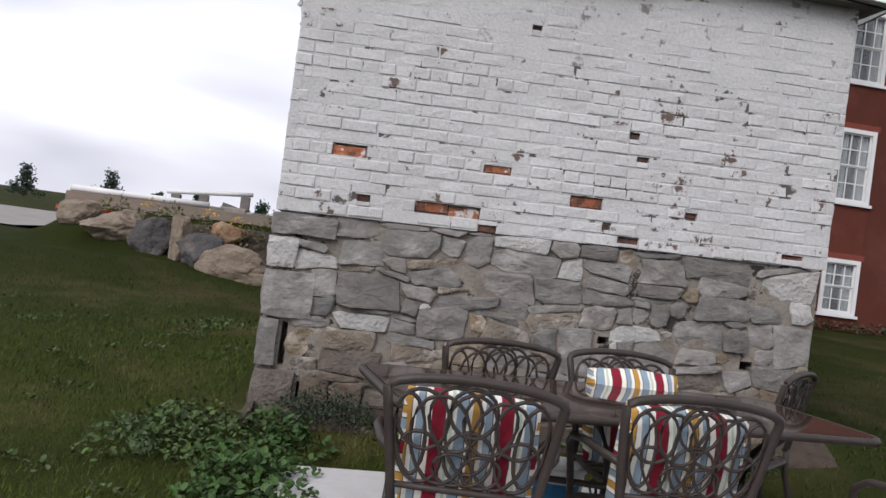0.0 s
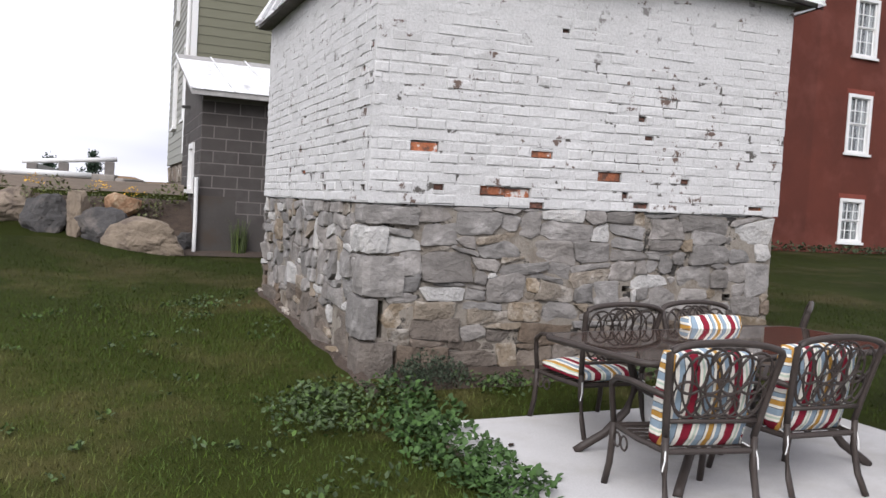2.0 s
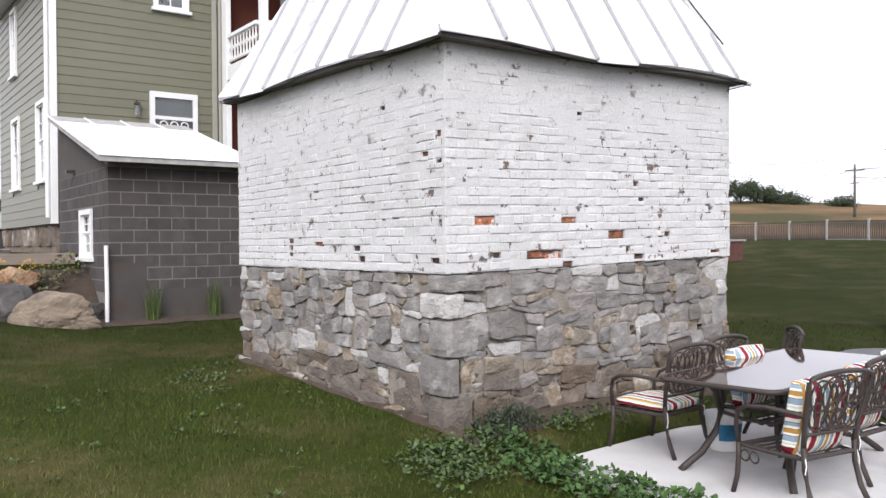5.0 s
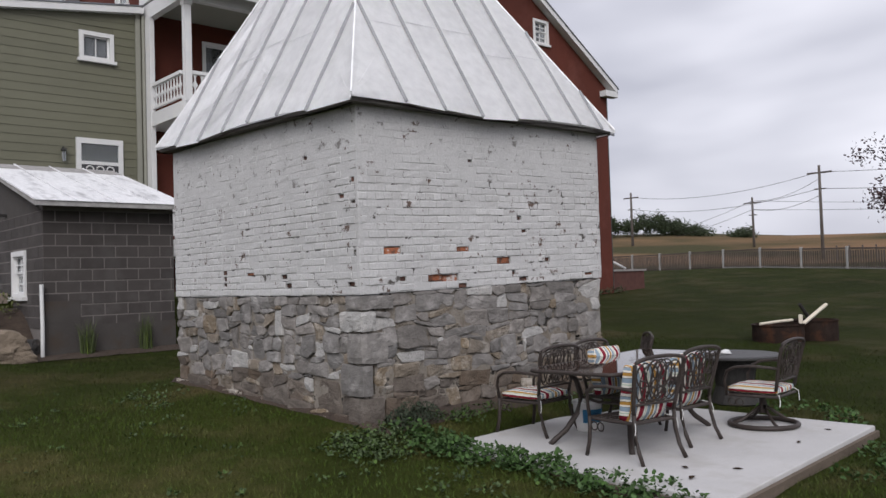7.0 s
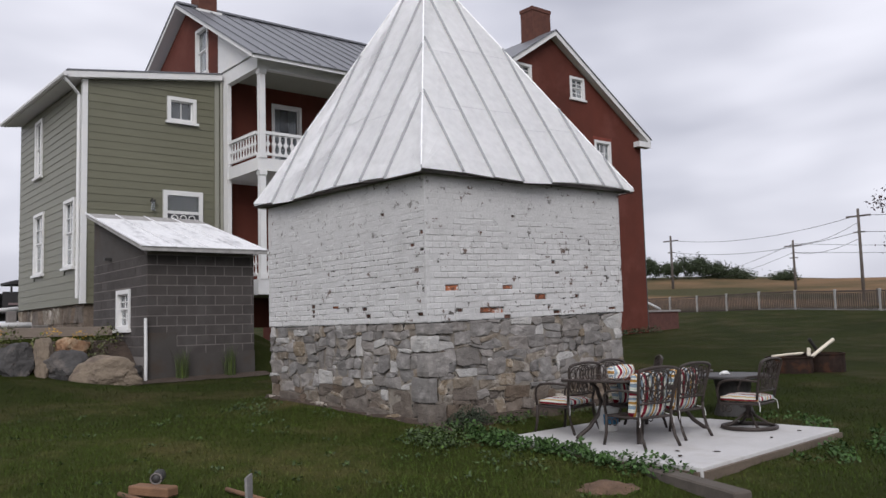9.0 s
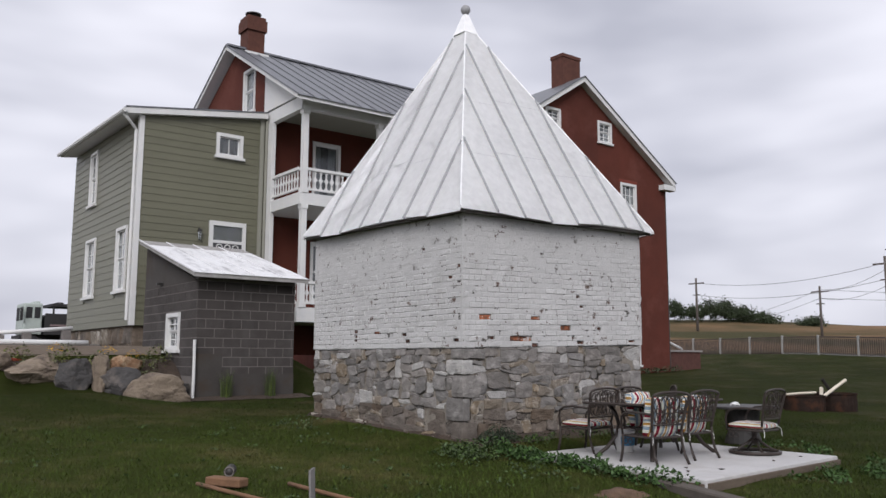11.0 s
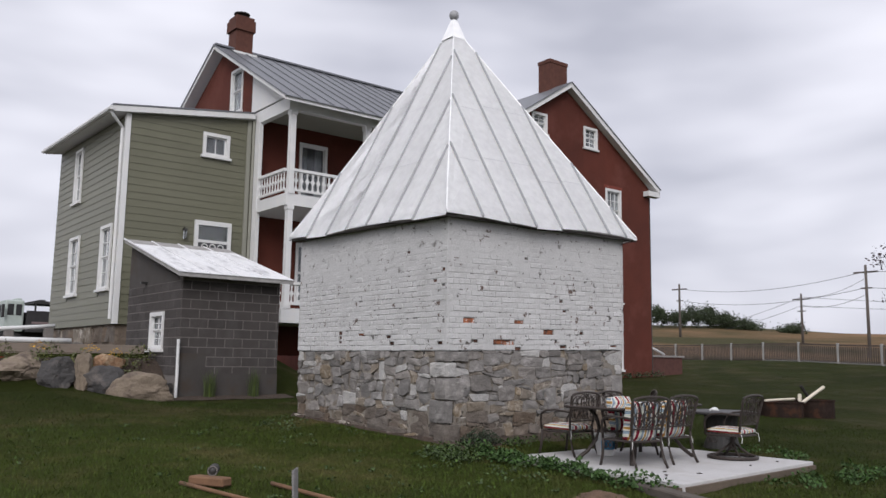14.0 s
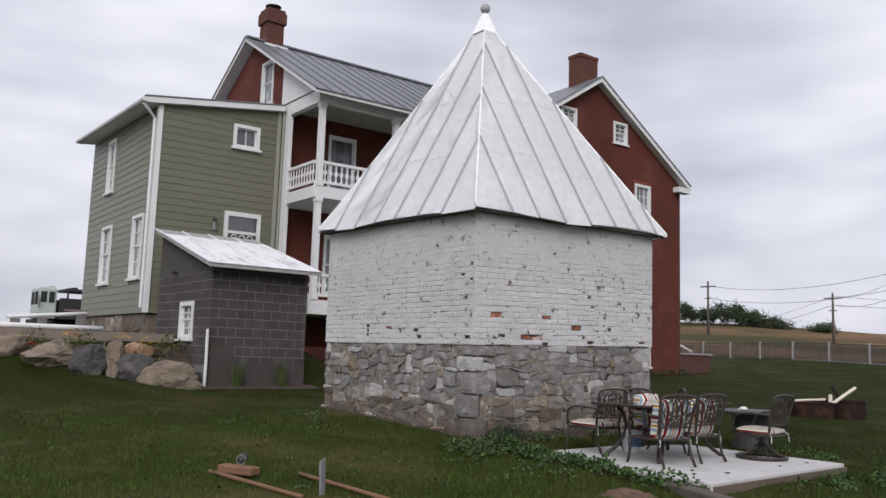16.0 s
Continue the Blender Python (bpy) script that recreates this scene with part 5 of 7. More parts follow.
bmesh.ops.subdivide_edges(tarp, edges=tarp.edges[:], cuts=5, use_grid_fill=True)
for v in tarp.verts:
    v.co += 0.04 * noise.noise_vector(v.co * 5)
tarp = tagged(part("red_sheet", tarp, mat("faded_red_plastic", (0.34, 0.07, 0.04), 0.6, 0.2, 5, 0.3, 30), smooth=True), "faded red plastic sheet beside the pipe", "sheet")
tarp.matrix_world = pose(-3.85, 15.3, land(-3.85, 15.3) + 0.03)


# ---- plants ----
def leaf_cloud(name, label, category, spots, leaf, material, seed, upright=0.5, kind="stuff"):
    """Many small folded leaves round given spots (x, y, z, spread, height, count)."""
    rnd = np.random.default_rng(seed)
    vs, fs = [], []
    for x, y, z, spread, height, count in spots:
        for _ in range(count):
            r = spread * math.sqrt(rnd.random())
            a = rnd.random() * 6.283
            px, py = x + r * math.cos(a), y + r * math.sin(a)
            g = max(z, land(px, py)) if z > -5 else land(px, py)
            h = height * (rnd.random() ** 0.7) * (1 - 0.6 * (r / spread) ** 2)
            s = leaf * rnd.uniform(0.55, 1.25)
            yaw, tilt = rnd.random() * 6.283, rnd.normal(0.35, 0.35) + upright * rnd.random()
            d = Vector((math.cos(yaw) * math.cos(tilt), math.sin(yaw) * math.cos(tilt), math.sin(tilt)))
            w = Vector((-math.sin(yaw), math.cos(yaw), rnd.normal(0, 0.25))).normalized()
            p = Vector((px, py, g + h + 0.01))
            n = d.cross(w)
            i = len(vs)
            vs += [p, p + d * s * 0.35 + w * s * 0.42 + n * s * 0.06, p + d * s * 0.8 + w * s * 0.3 + n * s * 0.03, p + d * s * 1.1 - n * s * 0.08, p + d * s * 0.8 - w * s * 0.3 + n * s * 0.03, p + d * s * 0.35 - w * s * 0.42 + n * s * 0.06, p + d * s * 0.55 - n * s * 0.05]
            fs += [(i, i + 1, i + 6), (i + 1, i + 2, i + 6), (i + 2, i + 3, i + 6), (i + 3, i + 4, i + 6), (i + 4, i + 5, i + 6), (i + 5, i, i + 6)]
    me = bpy.data.meshes.new(name)
    me.from_pydata(vs, [], fs)
    me.materials.append(material)
    return tagged(new(name, me), label, category, kind=kind)


WEED = mat("weed_leaf", (0.050, 0.090, 0.030), 0.75, 0.25, 5, 0.2, 60, rand=0.35, hue=0.12, island=True, spec=0.1)
WEED_DARK = mat("dusty_weed_leaf", (0.060, 0.088, 0.036), 0.8, 0.25, 5, 0.2, 60, rand=0.4, hue=0.25, island=True, spec=0.1)
rw = random.Random(5)
spots = []
for k in range(34):
    t = k / 33
    spots.append((0.22 - 0.05 * t + rw.uniform(-0.24, 0.12), 4.5 - 2.75 * t + rw.uniform(-0.1, 0.1), -9, rw.uniform(0.12, 0.22), rw.uniform(0.06, 0.15), 95))
leaf_cloud("weed_patch", "low broad-leaved green weeds along the slab edge", "weeds", spots, 0.038, WEED, 3)
spots = [(rw.uniform(-0.6, 0.2), rw.uniform(4.0, 4.75), -9, rw.uniform(0.12, 0.28), rw.uniform(0.05, 0.13), 55) for _ in range(22)]
spots += [(rw.uniform(-0.9, -0.05), rw.uniform(2.6, 4.8), -9, rw.uniform(0.06, 0.15), 0.045, 14) for _ in range(20)]
spots += [(rw.uniform(-1.0, -0.25), rw.uniform(6.2, 9.0), -9, rw.uniform(0.08, 0.2), 0.07, 20) for _ in range(16)]
spots += [(rw.uniform(0.6, 3.3), rw.uniform(4.55, 4.85), -9, rw.uniform(0.1, 0.2), 0.06, 40) for _ in range(18)]
spots += [(rw.uniform(-5.5, -0.8), rw.uniform(0.8, 9.5), -9, rw.uniform(0.03, 0.10), 0.03, rw.choice((5, 8, 12))) for _ in range(120)]
leaf_cloud("clover_patch", "small dusty green weeds round the wall corner", "weeds", spots, 0.032, WEED_DARK, 4)
spots = [(rw.uniform(1.6, 3.6), rw.uniform(1.0, 1.5), -9, rw.uniform(0.10, 0.2), rw.uniform(0.06, 0.14), 36) for _ in range(18)]
spots += [(rw.uniform(3.4, 3.8), rw.uniform(1.9, 3.0), -9, 0.18, 0.14, 40) for _ in range(7)]
leaf_cloud("weed_patch", "low green weeds along the slab front", "weeds", spots, 0.04, WEED, 6)
leaf_cloud("garden_plants", "green and withered garden plants in the bed", "plants", [(x, 14.75 + 0.25 * math.sin(x * 7), -9, 0.28, 0.42, 170) for x in (-3.4, -2.9, -2.45, -1.9, -1.0, -0.6)], 0.05, mat("bed_leaf", (0.10, 0.11, 0.04), 0.8, 0.3, 5, 0.2, 60, rand=0.4, hue=0.3, island=True), 7, 0.7)
leaf_cloud("yellow_flowers", "yellow flowers in the bed", "flowers", [(x, y, land(x, y) + 0.3, 0.2, 0.2, 60) for x, y in ((-2.75, 14.75), (-1.75, 14.7), (-1.2, 14.6))], 0.035, mat("yellow_petal", (0.62, 0.36, 0.03), 0.7, 0.2, 8, 0.0), 8, 0.3)


def tuft(name, label, x, y, base, count, high, spread, material, seed, cat="grass"):
    rnd = random.Random(seed)
    vs, fs = [], []
    for _ in range(count):
        a, r = rnd.uniform(0, 6.28), spread * math.sqrt(rnd.random())
        px, py = x + r * math.cos(a), y + r * math.sin(a)
        h, lean = high * rnd.uniform(0.5, 1.1), rnd.uniform(0.05, 0.4)
        b = rnd.uniform(0, 6.28)
        dx, dy = math.cos(b), math.sin(b)
        w = 0.006
        i = len(vs)
        vs += [(px - dy * w, py + dx * w, base), (px + dy * w, py - dx * w, base), (px + dx * lean * h * 0.35 + dy * w * 0.7, py + dy * lean * h * 0.35 - dx * w * 0.7, base + h * 0.6), (px + dx * lean * h * 0.35 - dy * w * 0.7, py + dy * lean * h * 0.35 + dx * w * 0.7, base + h * 0.6), (px + dx * lean * h, py + dy * lean * h, base + h)]
        fs += [(i, i + 1, i + 2, i + 3), (i + 3, i + 2, i + 4)]
    me = bpy.data.meshes.new(name)
    me.from_pydata(vs, [], fs)
    me.materials.append(material)
    return tagged(new(name, me), label, cat, kind="stuff")


BLADE = mat("tall_grass_blade", (0.075, 0.10, 0.032), 0.8, 0.3, 4, 0.0, 60, rand=0.4, hue=0.3, island=True)
DARK_BUSH = mat("dark_needle", (0.035, 0.048, 0.028), 0.9, 0.3, 6, 0.0, 60, rand=0.4, island=True)
tuft("grass_tuft", "tall grass tuft against the shed wall", 0.42, 13.60, land(0.42, 13.6), 120, 0.62, 0.12, BLADE, 1)
tuft("grass_tuft", "tall grass tuft against the shed wall", 1.45, 13.60, land(1.45, 13.6), 120, 0.66, 0.12, BLADE, 2)
leaf_cloud("dark_bush", "dark brownish feathery bush at the wall corner", "bush", [(0.42 + dx, 4.80, -9, 0.16, hh, 600) for dx, hh in ((-0.13, 0.16), (0.0, 0.24), (0.15, 0.18))], 0.018, DARK_BUSH, 13, 1.0)

# lawn blades, thicker near where one stands
rnd = np.random.default_rng(11)
N = 430000
px = rnd.uniform(-8.5, 9.5, N)
py = -3.0 + 16.5 * rnd.random(N) ** 1.15
keep = ~((px > -0.02) & (px < 3.6) & (py > 4.98) & (py < 9.02)) & ~((px > 0.33) & (px < 3.3) & (py > 1.75) & (py < 4.25)) & ~((py > 13.3) & (px > -4))
keep &= ~((px > -0.12) & (px < 3.7) & (py > 4.80) & (py < 9.2))
keep &= rnd.random(N) < np.clip(1.25 - np.hypot(px + 1.5, py - 2) / 15, 0.18, 1)
px, py = px[keep], py[keep]
M = len(px)
pz = np.array([land(a, b) for a, b in zip(px, py)])
dry = np.array([noise.noise((a * 0.55, b * 0.55, 2.0)) for a, b in zip(px, py)])
h = rnd.uniform(0.014, 0.046, M) * (1 + 0.5 * dry)
ang, lean = rnd.uniform(0, 6.283, M), rnd.uniform(0.2, 1.6, M)
w = rnd.uniform(0.002, 0.004, M)
ca, sa = np.cos(ang), np.sin(ang)
v = np.empty((M, 3, 3))
v[:, 0] = np.stack([px - sa * w, py + ca * w, pz - 0.005], 1)
v[:, 1] = np.stack([px + sa * w, py - ca * w, pz - 0.005], 1)
v[:, 2] = np.stack([px + ca * lean * h, py + sa * lean * h, pz + h], 1)
me = bpy.data.meshes.new("lawn_blades")
me.vertices.add(M * 3)
me.vertices.foreach_set("co", v.reshape(-1))
me.loops.add(M * 3)
me.loops.foreach_set("vertex_index", np.arange(M * 3, dtype=np.int32))
me.polygons.add(M)
me.polygons.foreach_set("loop_start", np.arange(0, M * 3, 3, dtype=np.int32))
me.update()
me.validate()
LAWN_BLADE = mat("grass_blade", (0.034, 0.049, 0.0115), 0.75, 0.35, 0.8, 0.0, 60, rand=0.35, hue=0.12, island=True, second=(0.085, 0.068, 0.034), second_scale=0.6, second_amount=(0.50, 0.74), spec=0.06)
exposure_lift(LAWN_BLADE, (1.5, 1.55, 1.35))
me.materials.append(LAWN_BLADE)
tagged(new("lawn_grass", me), "short green lawn grass with dry blades", "grass", kind="stuff")

# ---- odds and ends lying on the lawn ----
RAW_WOOD = mat("orange_brown_wood", (0.17, 0.092, 0.05), 0.85, 0.25, 5, 0.4, 50, stretch=(1, 1, 3))
pole("tool_handle", "brown wooden handle lying in the grass", "pole", (-3.77, 4.25, land(-3.77, 4.25) + 0.03), (-3.51, 2.85, land(-3.51, 2.85) + 0.03), 0.02, RAW_WOOD, 8)
pole("tool_handle", "brown wooden handle lying in the grass", "pole", (-3.05, 3.81, land(-3.05, 3.81) + 0.03), (-2.86, 2.5, land(-2.86, 2.5) + 0.03), 0.02, RAW_WOOD, 8)
wb = tagged(part("wood_block", bevelled(boxes((-0.2, 0.2, -0.07, 0.07, 0, 0.08)), 0.012), RAW_WOOD), "short brown block of timber in the grass", "block")
wb.matrix_world = pose(-3.58, 4.02, land(-3.58, 4.02) + 0.02, 0, 0, -62)
fit_ = thing("pipe_fitting", "black pipe fitting with a white ring in the grass", "pipe")
bm = bmesh.new()
tube(bm, [(0, -0.09, 0), (0, 0.09, 0)], 0.05, 14)
part("body", bm, BLACK_IRON, fit_, smooth=True)
bm = bmesh.new()
tube(bm, [(0.042 * math.cos(k * math.pi / 9), -0.092, 0.042 * math.sin(k * math.pi / 9)) for k in range(18)], 0.007, 6, closed=True)
part("rim", bm, BLOCK_MORTAR, fit_, "pale worn rim")
fit_.matrix_world = pose(-3.50, 4.13, land(-3.50, 4.13) + 0.14, 0, 0, -30)
bm = boxes((-0.035, 0.035, -0.011, 0.011, -0.08, 0.30))
bmesh.ops.subdivide_edges(bm, edges=bm.edges[:], cuts=3, use_grid_fill=True)
for v in bm.verts:
    v.co += 0.006 * noise.noise_vector(v.co * 12)
    if v.co.z > 0.25:
        v.co.z += 0.6 * v.co.x   # broken slantwise
stake = tagged(part("grey_stake", bm, mat("grey_wood", (0.15, 0.145, 0.14), 0.9, 0.25, 5, 0.5, 40)), "grey weathered board end leaning out of the grass", "stake")
stake.matrix_world = pose(-3.24, 3.0, land(-3.24, 3.0), -12, 16, 30)
GREY_TIMBER = mat("grey_timber", (0.085, 0.072, 0.060), 0.95, 0.25, 4, 0.6, 40, stretch=(0.2, 1, 1))
beam = tagged(part("timber_beam", bevelled(boxes((-0.6, 0.6, -0.085, 0.085, 0, 0.13)), 0.014), GREY_TIMBER), "grey weathered timber beam lying before the slab", "beam")
beam.matrix_world = pose(-0.10, 1.38, land(-0.10, 1.38) - 0.035, 0, 0, 70)
# heap of loose earth by the slab corner
bm = bmesh.new()
grid = [[bm.verts.new((-1.0 + 0.8 * i / 16, 1.5 + 0.75 * j / 16, 0)) for i in range(17)] for j in range(17)]
for row in grid:
    for v in row:
        r_ = math.hypot((v.co.x + 0.60) / 0.38, (v.co.y - 1.87) / 0.34)
        v.co.z = land(v.co.x, v.co.y) - 0.03 + 0.085 * (1 - smooth(0.1, 1.0, r_)) + 0.03 * noise.noise(v.co * 9)
for ra, rb_ in zip(grid, grid[1:]):
    for k in range(16):
        bm.faces.new((ra[k], ra[k + 1], rb_[k + 1], rb_[k]))
tagged(part("earth_heap", bm, mat("reddish_earth", (0.125, 0.078, 0.05), 1.0, 0.35, 9, 1.0, 40, bdist=0.03), smooth=True), "reddish bare earth beside the slab corner", "soil", kind="structure")

# ---- distance: fence, poles, wires, trees, vehicles ----
FENCE_W = mat("white_fence_paint", (0.30, 0.295, 0.285), 0.7, 0.12, 3, 0.2, 40)
FENCE_D = mat("grey_brown_picket", (0.085, 0.068, 0.058), 0.95, 0.3, 2, 0.4, 40)
fa, fb = Vector((42.0, 34.0, 0)), Vector((36.2, 13.2, 0))
fence = thing("field_fence", "long grey picket fence with white posts beside the field", "fence")
nf = 8
pts = [fa.lerp(fb, k / nf) for k in range(nf + 1)]
e = (fb - fa).normalized()
side = Vector((-e.y, e.x, 0))
for k, p in enumerate(pts):
    z = land(p.x, p.y)
    bm = bmesh.new()
    box(bm, -0.06, 0.06, -0.06, 0.06, -0.3, 1.08)
    bevelled(bm, 0.01)
    po = part("post", bm, FENCE_W, fence)
    po.matrix_world = pose(p.x, p.y, z, 0, 0, math.degrees(math.atan2(e.y, e.x)))
    if k == nf:
        break
    q = pts[k + 1]
    z2 = land(q.x, q.y)
    for za, zb, m_ in ((0.93, 1.02, FENCE_D), (0.0, 0.1, FENCE_W if k >= 4 else FENCE_D)):
        bm = bmesh.new()
        prism(bm, [p + Vector((0, 0, z + za)), q + Vector((0, 0, z2 + za)), q + Vector((0, 0, z2 + zb)), p + Vector((0, 0, z + zb))], side * 0.05)
        part("rail", bm, m_, fence)
    bm = bmesh.new()
    n = 20
    for j in range(n):
        c = p.lerp(q, (j + 0.5) / n)
        zc = z + (z2 - z) * (j + 0.5) / n
        a, b = c - e * 0.042, c + e * 0.042
        prism(bm, [a + Vector((0, 0, zc + 0.05)), b + Vector((0, 0, zc + 0.05)), b + Vector((0, 0, zc + 0.9)), a + Vector((0, 0, zc + 0.9))], side * -0.02)
    part("picket_panel", bm, FENCE_D, fence, "thin grey pickets", kind="stuff")

POLE_WOOD = mat("utility_pole_wood", (0.10, 0.085, 0.075), 0.95, 0.2, 1, 0.3, 20)
tops = []
for x, y, h in ((82.5, 60.6, 11.7), (90.1, 48.5, 10.3), (70.5, 31.7, 10.8)):
    z = land(x, y)
    up = thing("utility_pole", "dark wooden utility pole with crossarm in the field", "utility pole", "utility poles")
    bm = bmesh.new()
    tube(bm, [(0, 0, -0.5), (0, 0, (h - z) * 0.5), (0, 0, h - z)], 0.17, 8, r_end=0.12)
    part("pole", bm, POLE_WOOD, up, smooth=True)
    part("crossarm", boxes((-0.06, 0.06, -1.1, 1.1, h - z - 0.75, h - z - 0.6)), POLE_WOOD, up)
    part("crossarm", boxes((-0.06, 0.06, -0.5, 0.5, h - z - 2.2, h - z - 2.08)), POLE_WOOD, up)
    up.matrix_world = pose(x, y, z)
    tops.append(Vector((x, y, h)))
ends = [Vector((60, 5, 9.4)), Vector((104, 95, 11))]


def wire(a, b, sag):
    bm = bmesh.new()
    tube(bm, [a.lerp(b, k / 14) - Vector((0, 0, sag * 4 * (k / 14) * (1 - k / 14))) for k in range(15)], 0.022, 4)
    tagged(part("power_line", bm, BLACK_IRON), "thin sagging power line between poles", "wire", "power lines")


for dz in (-0.6, -2.1):
    o = Vector((0, 0, dz))
    wire(tops[0] + o, tops[2] + o, 1.0)
    wire(tops[1] + o * 0.7, tops[2] + o - Vector((0, 0, 0.6)), 0.6)
    wire(tops[2] + o, ends[0] + o, 0.5)
    wire(tops[1] + o * 0.7, tops[1] + Vector((22, -50, -1.0)), 1.2)
    wire(tops[1] + o * 0.7, Vector((110, 84, 7.2)) + o * 0.5, 1.0)
posts = thing("field_posts", "row of thin dark fence posts on the hill", "fence posts")
for k in range(14):
    x, y = 68 - 0.2 * k, 30.5 - 1.15 * k
    bm = boxes((-0.05, 0.05, -0.05, 0.05, -0.3, 1.25))
    po = part("post", bm, POLE_WOOD, posts)
    po.matrix_world = pose(x, y, land(x, y))


def tree(name, label, x, y, trunk_h, high, wide, leaf, count, bark, leaves, seed, clumps=46, limbs=9, conifer=False):
    """A tapered trunk with limbs, and a ragged crown of small leaves in clumps along the twigs."""
    r = random.Random(seed)
    t = thing(name, label, "tree")
    bm = bmesh.new()
    tube(bm, [(0, 0, -0.3), (0.03 * high * 0.2, 0, trunk_h * 0.6), (0, 0.02, trunk_h), (0, 0, high * 0.95)], 0.022 * high, 7, r_end=0.004 * high)
    part("trunk", bm, bark, t, smooth=True)
    tips = []
    for k in range(limbs):
        a = 2.4 * k + r.uniform(-0.4, 0.4)
        z0 = trunk_h + (high - trunk_h) * (0.0 + 0.75 * k / limbs)
        reach = wide * (r.uniform(0.75, 1.05) if not conifer else 1.0) * (1 - (0.55 if not conifer else 0.92) * k / limbs)
        rise = (high - z0) * r.uniform(0.3, 0.6) if not conifer else 0.08 * high
        p = [Vector((0, 0, z0)), Vector((reach * 0.5 * math.cos(a), reach * 0.5 * math.sin(a), z0 + rise * 0.6)), Vector((reach * math.cos(a), reach * math.sin(a), z0 + rise))]
        bm = bmesh.new()
        tube(bm, p, 0.009 * high, 5, r_end=0.002 * high)
        part("limb", bm, bark, t)
        for j in range(max(1, clumps // limbs)):
            f = r.uniform(0.25, 1.08)
            c = p[0].lerp(p[1], f * 2) if f < 0.5 else p[1].lerp(p[2], (f - 0.5) * 2)
            tips.append(c + Vector((r.gauss(0, wide * 0.11), r.gauss(0, wide * 0.11), r.gauss(0, wide * 0.09))))
    tips += [Vector((r.gauss(0, wide * 0.1), r.gauss(0, wide * 0.1), high * r.uniform(0.85, 1.0))) for _ in range(6)]
    vs, fs = [], []
    for c in tips:
        s = wide * r.uniform(0.10, 0.2)
        for _ in range(count):
            p = c + Vector((r.gauss(0, s), r.gauss(0, s), r.gauss(0, s * 0.8)))
            d = Vector((r.gauss(0, 1), r.gauss(0, 1), r.gauss(0, 0.7))).normalized() * leaf
            q = d.cross(Vector((r.gauss(0, 1), r.gauss(0, 1), r.gauss(0, 1)))).normalized() * leaf * 0.45
            i = len(vs)
            vs += [p - d, p + q, p + d, p - q]
            fs.append((i, i + 1, i + 2, i + 3))
    me = bpy.data.meshes.new("crown")
    me.from_pydata(vs, [], fs)
    me.materials.append(leaves)
    cr = new("crown", me)
    cr.parent = t
    t.matrix_world = pose(x, y, land(x, y))
    return t


BARK = mat("dark_bark", (0.06, 0.048, 0.04), 0.95, 0.3, 6, 0.8, 30)
PURPLE = mat("purple_leaf", (0.055, 0.028, 0.032), 0.75, 0.3, 4, 0.0, 60, rand=0.45, hue=0.3, island=True)
FAR_LEAF = mat("dark_green_leaf", (0.040, 0.055, 0.026), 0.9, 0.3, 0.5, 0.0, 60, rand=0.4, island=True)
SPRUCE = mat("spruce_needles", (0.030, 0.050, 0.032), 0.9, 0.3, 1, 0.0, 60, rand=0.35, island=True)
tree("plum_tree", "small purple-leaved tree with an open ragged crown", 23.6, 8.1, 1.9, 5.5, 1.75, 0.065, 62, BARK, PURPLE, 4, clumps=60, limbs=10)
for k, (x, y, hgt, wd) in enumerate(((-29.2, 85, 3.1, 1.5), (-21.8, 87.1, 3.6, 1.6), (-13.4, 88.9, 2.7, 1.3), (-7.0, 89.6, 2.6, 1.5), (-3.0, 88.0, 2.8, 1.3))):
    tree("spruce_tree", "young dark green spruce beside the drive", x, y, 0.3, hgt, wd, 0.16, 26, BARK, SPRUCE, 20 + k, clumps=44, limbs=14, conifer=True)
tree("round_shrub", "dark rounded shrub on a thin stem", -17.2, 88.2, 0.9, 2.2, 0.8, 0.15, 40, BARK, FAR_LEAF, 31, clumps=30, limbs=8)
for k, (x, y, hgt, wd, few) in enumerate(((97.0, 75.0, 4.4, 1.7, 40), (98.6, 72.8, 3.0, 1.6, 34), (99.9, 71.0, 4.2, 2.3, 26), (101.3, 69.2, 4.0, 2.6, 44), (102.6, 67.5, 2.6, 2.4, 44), (104.2, 65.2, 1.4, 2.4, 40), (108.0, 59.5, 1.0, 2.2, 34))):
    tree("field_tree", "dark green tree clump on the hill", x, y, 0.1, hgt * 0.7, wd * 1.15, 0.17, few, BARK, FAR_LEAF, 40 + k, clumps=54, limbs=9)

# red brick terrace wall and white rail at the corner of the wing
tw = thing("terrace_wall", "low red brick terrace wall beside the house", "wall")
zt_ = land(23, 19)
part("brick_body", boxes((21.75, 24.3, 18.75, 19.05, zt_ - 0.4, 1.70)), mat("terrace_brick", (0.08, 0.034, 0.027), 0.95, 0.3, 6, 0.6, 40), tw)
part("coping", boxes((21.75, 24.4, 18.7, 19.1, 1.70, 1.78)), mat("grey_coping", (0.24, 0.22, 0.21), 0.9, 0.2, 3, 0.3), tw, "grey stone coping")
pole("white_rail", "white handrail sloping down to the terrace wall", "rail", (21.9, 19.0, 2.3), (23.3, 18.95, 1.82), 0.05, TRIM, 6)
leaf_cloud("foundation_plants", "low dark plants along the house foot", "plants", [(x, 18.0, -9, 0.28, 0.25, 60) for x in np.arange(11.8, 21.8, 0.55)], 0.08, FAR_LEAF, 12)

# gravel drive on the raised yard
GRAVEL = mat("gravel", (0.24, 0.225, 0.21), 1.0, 0.25, 2, 0.8, 60)
bm = bmesh.new()
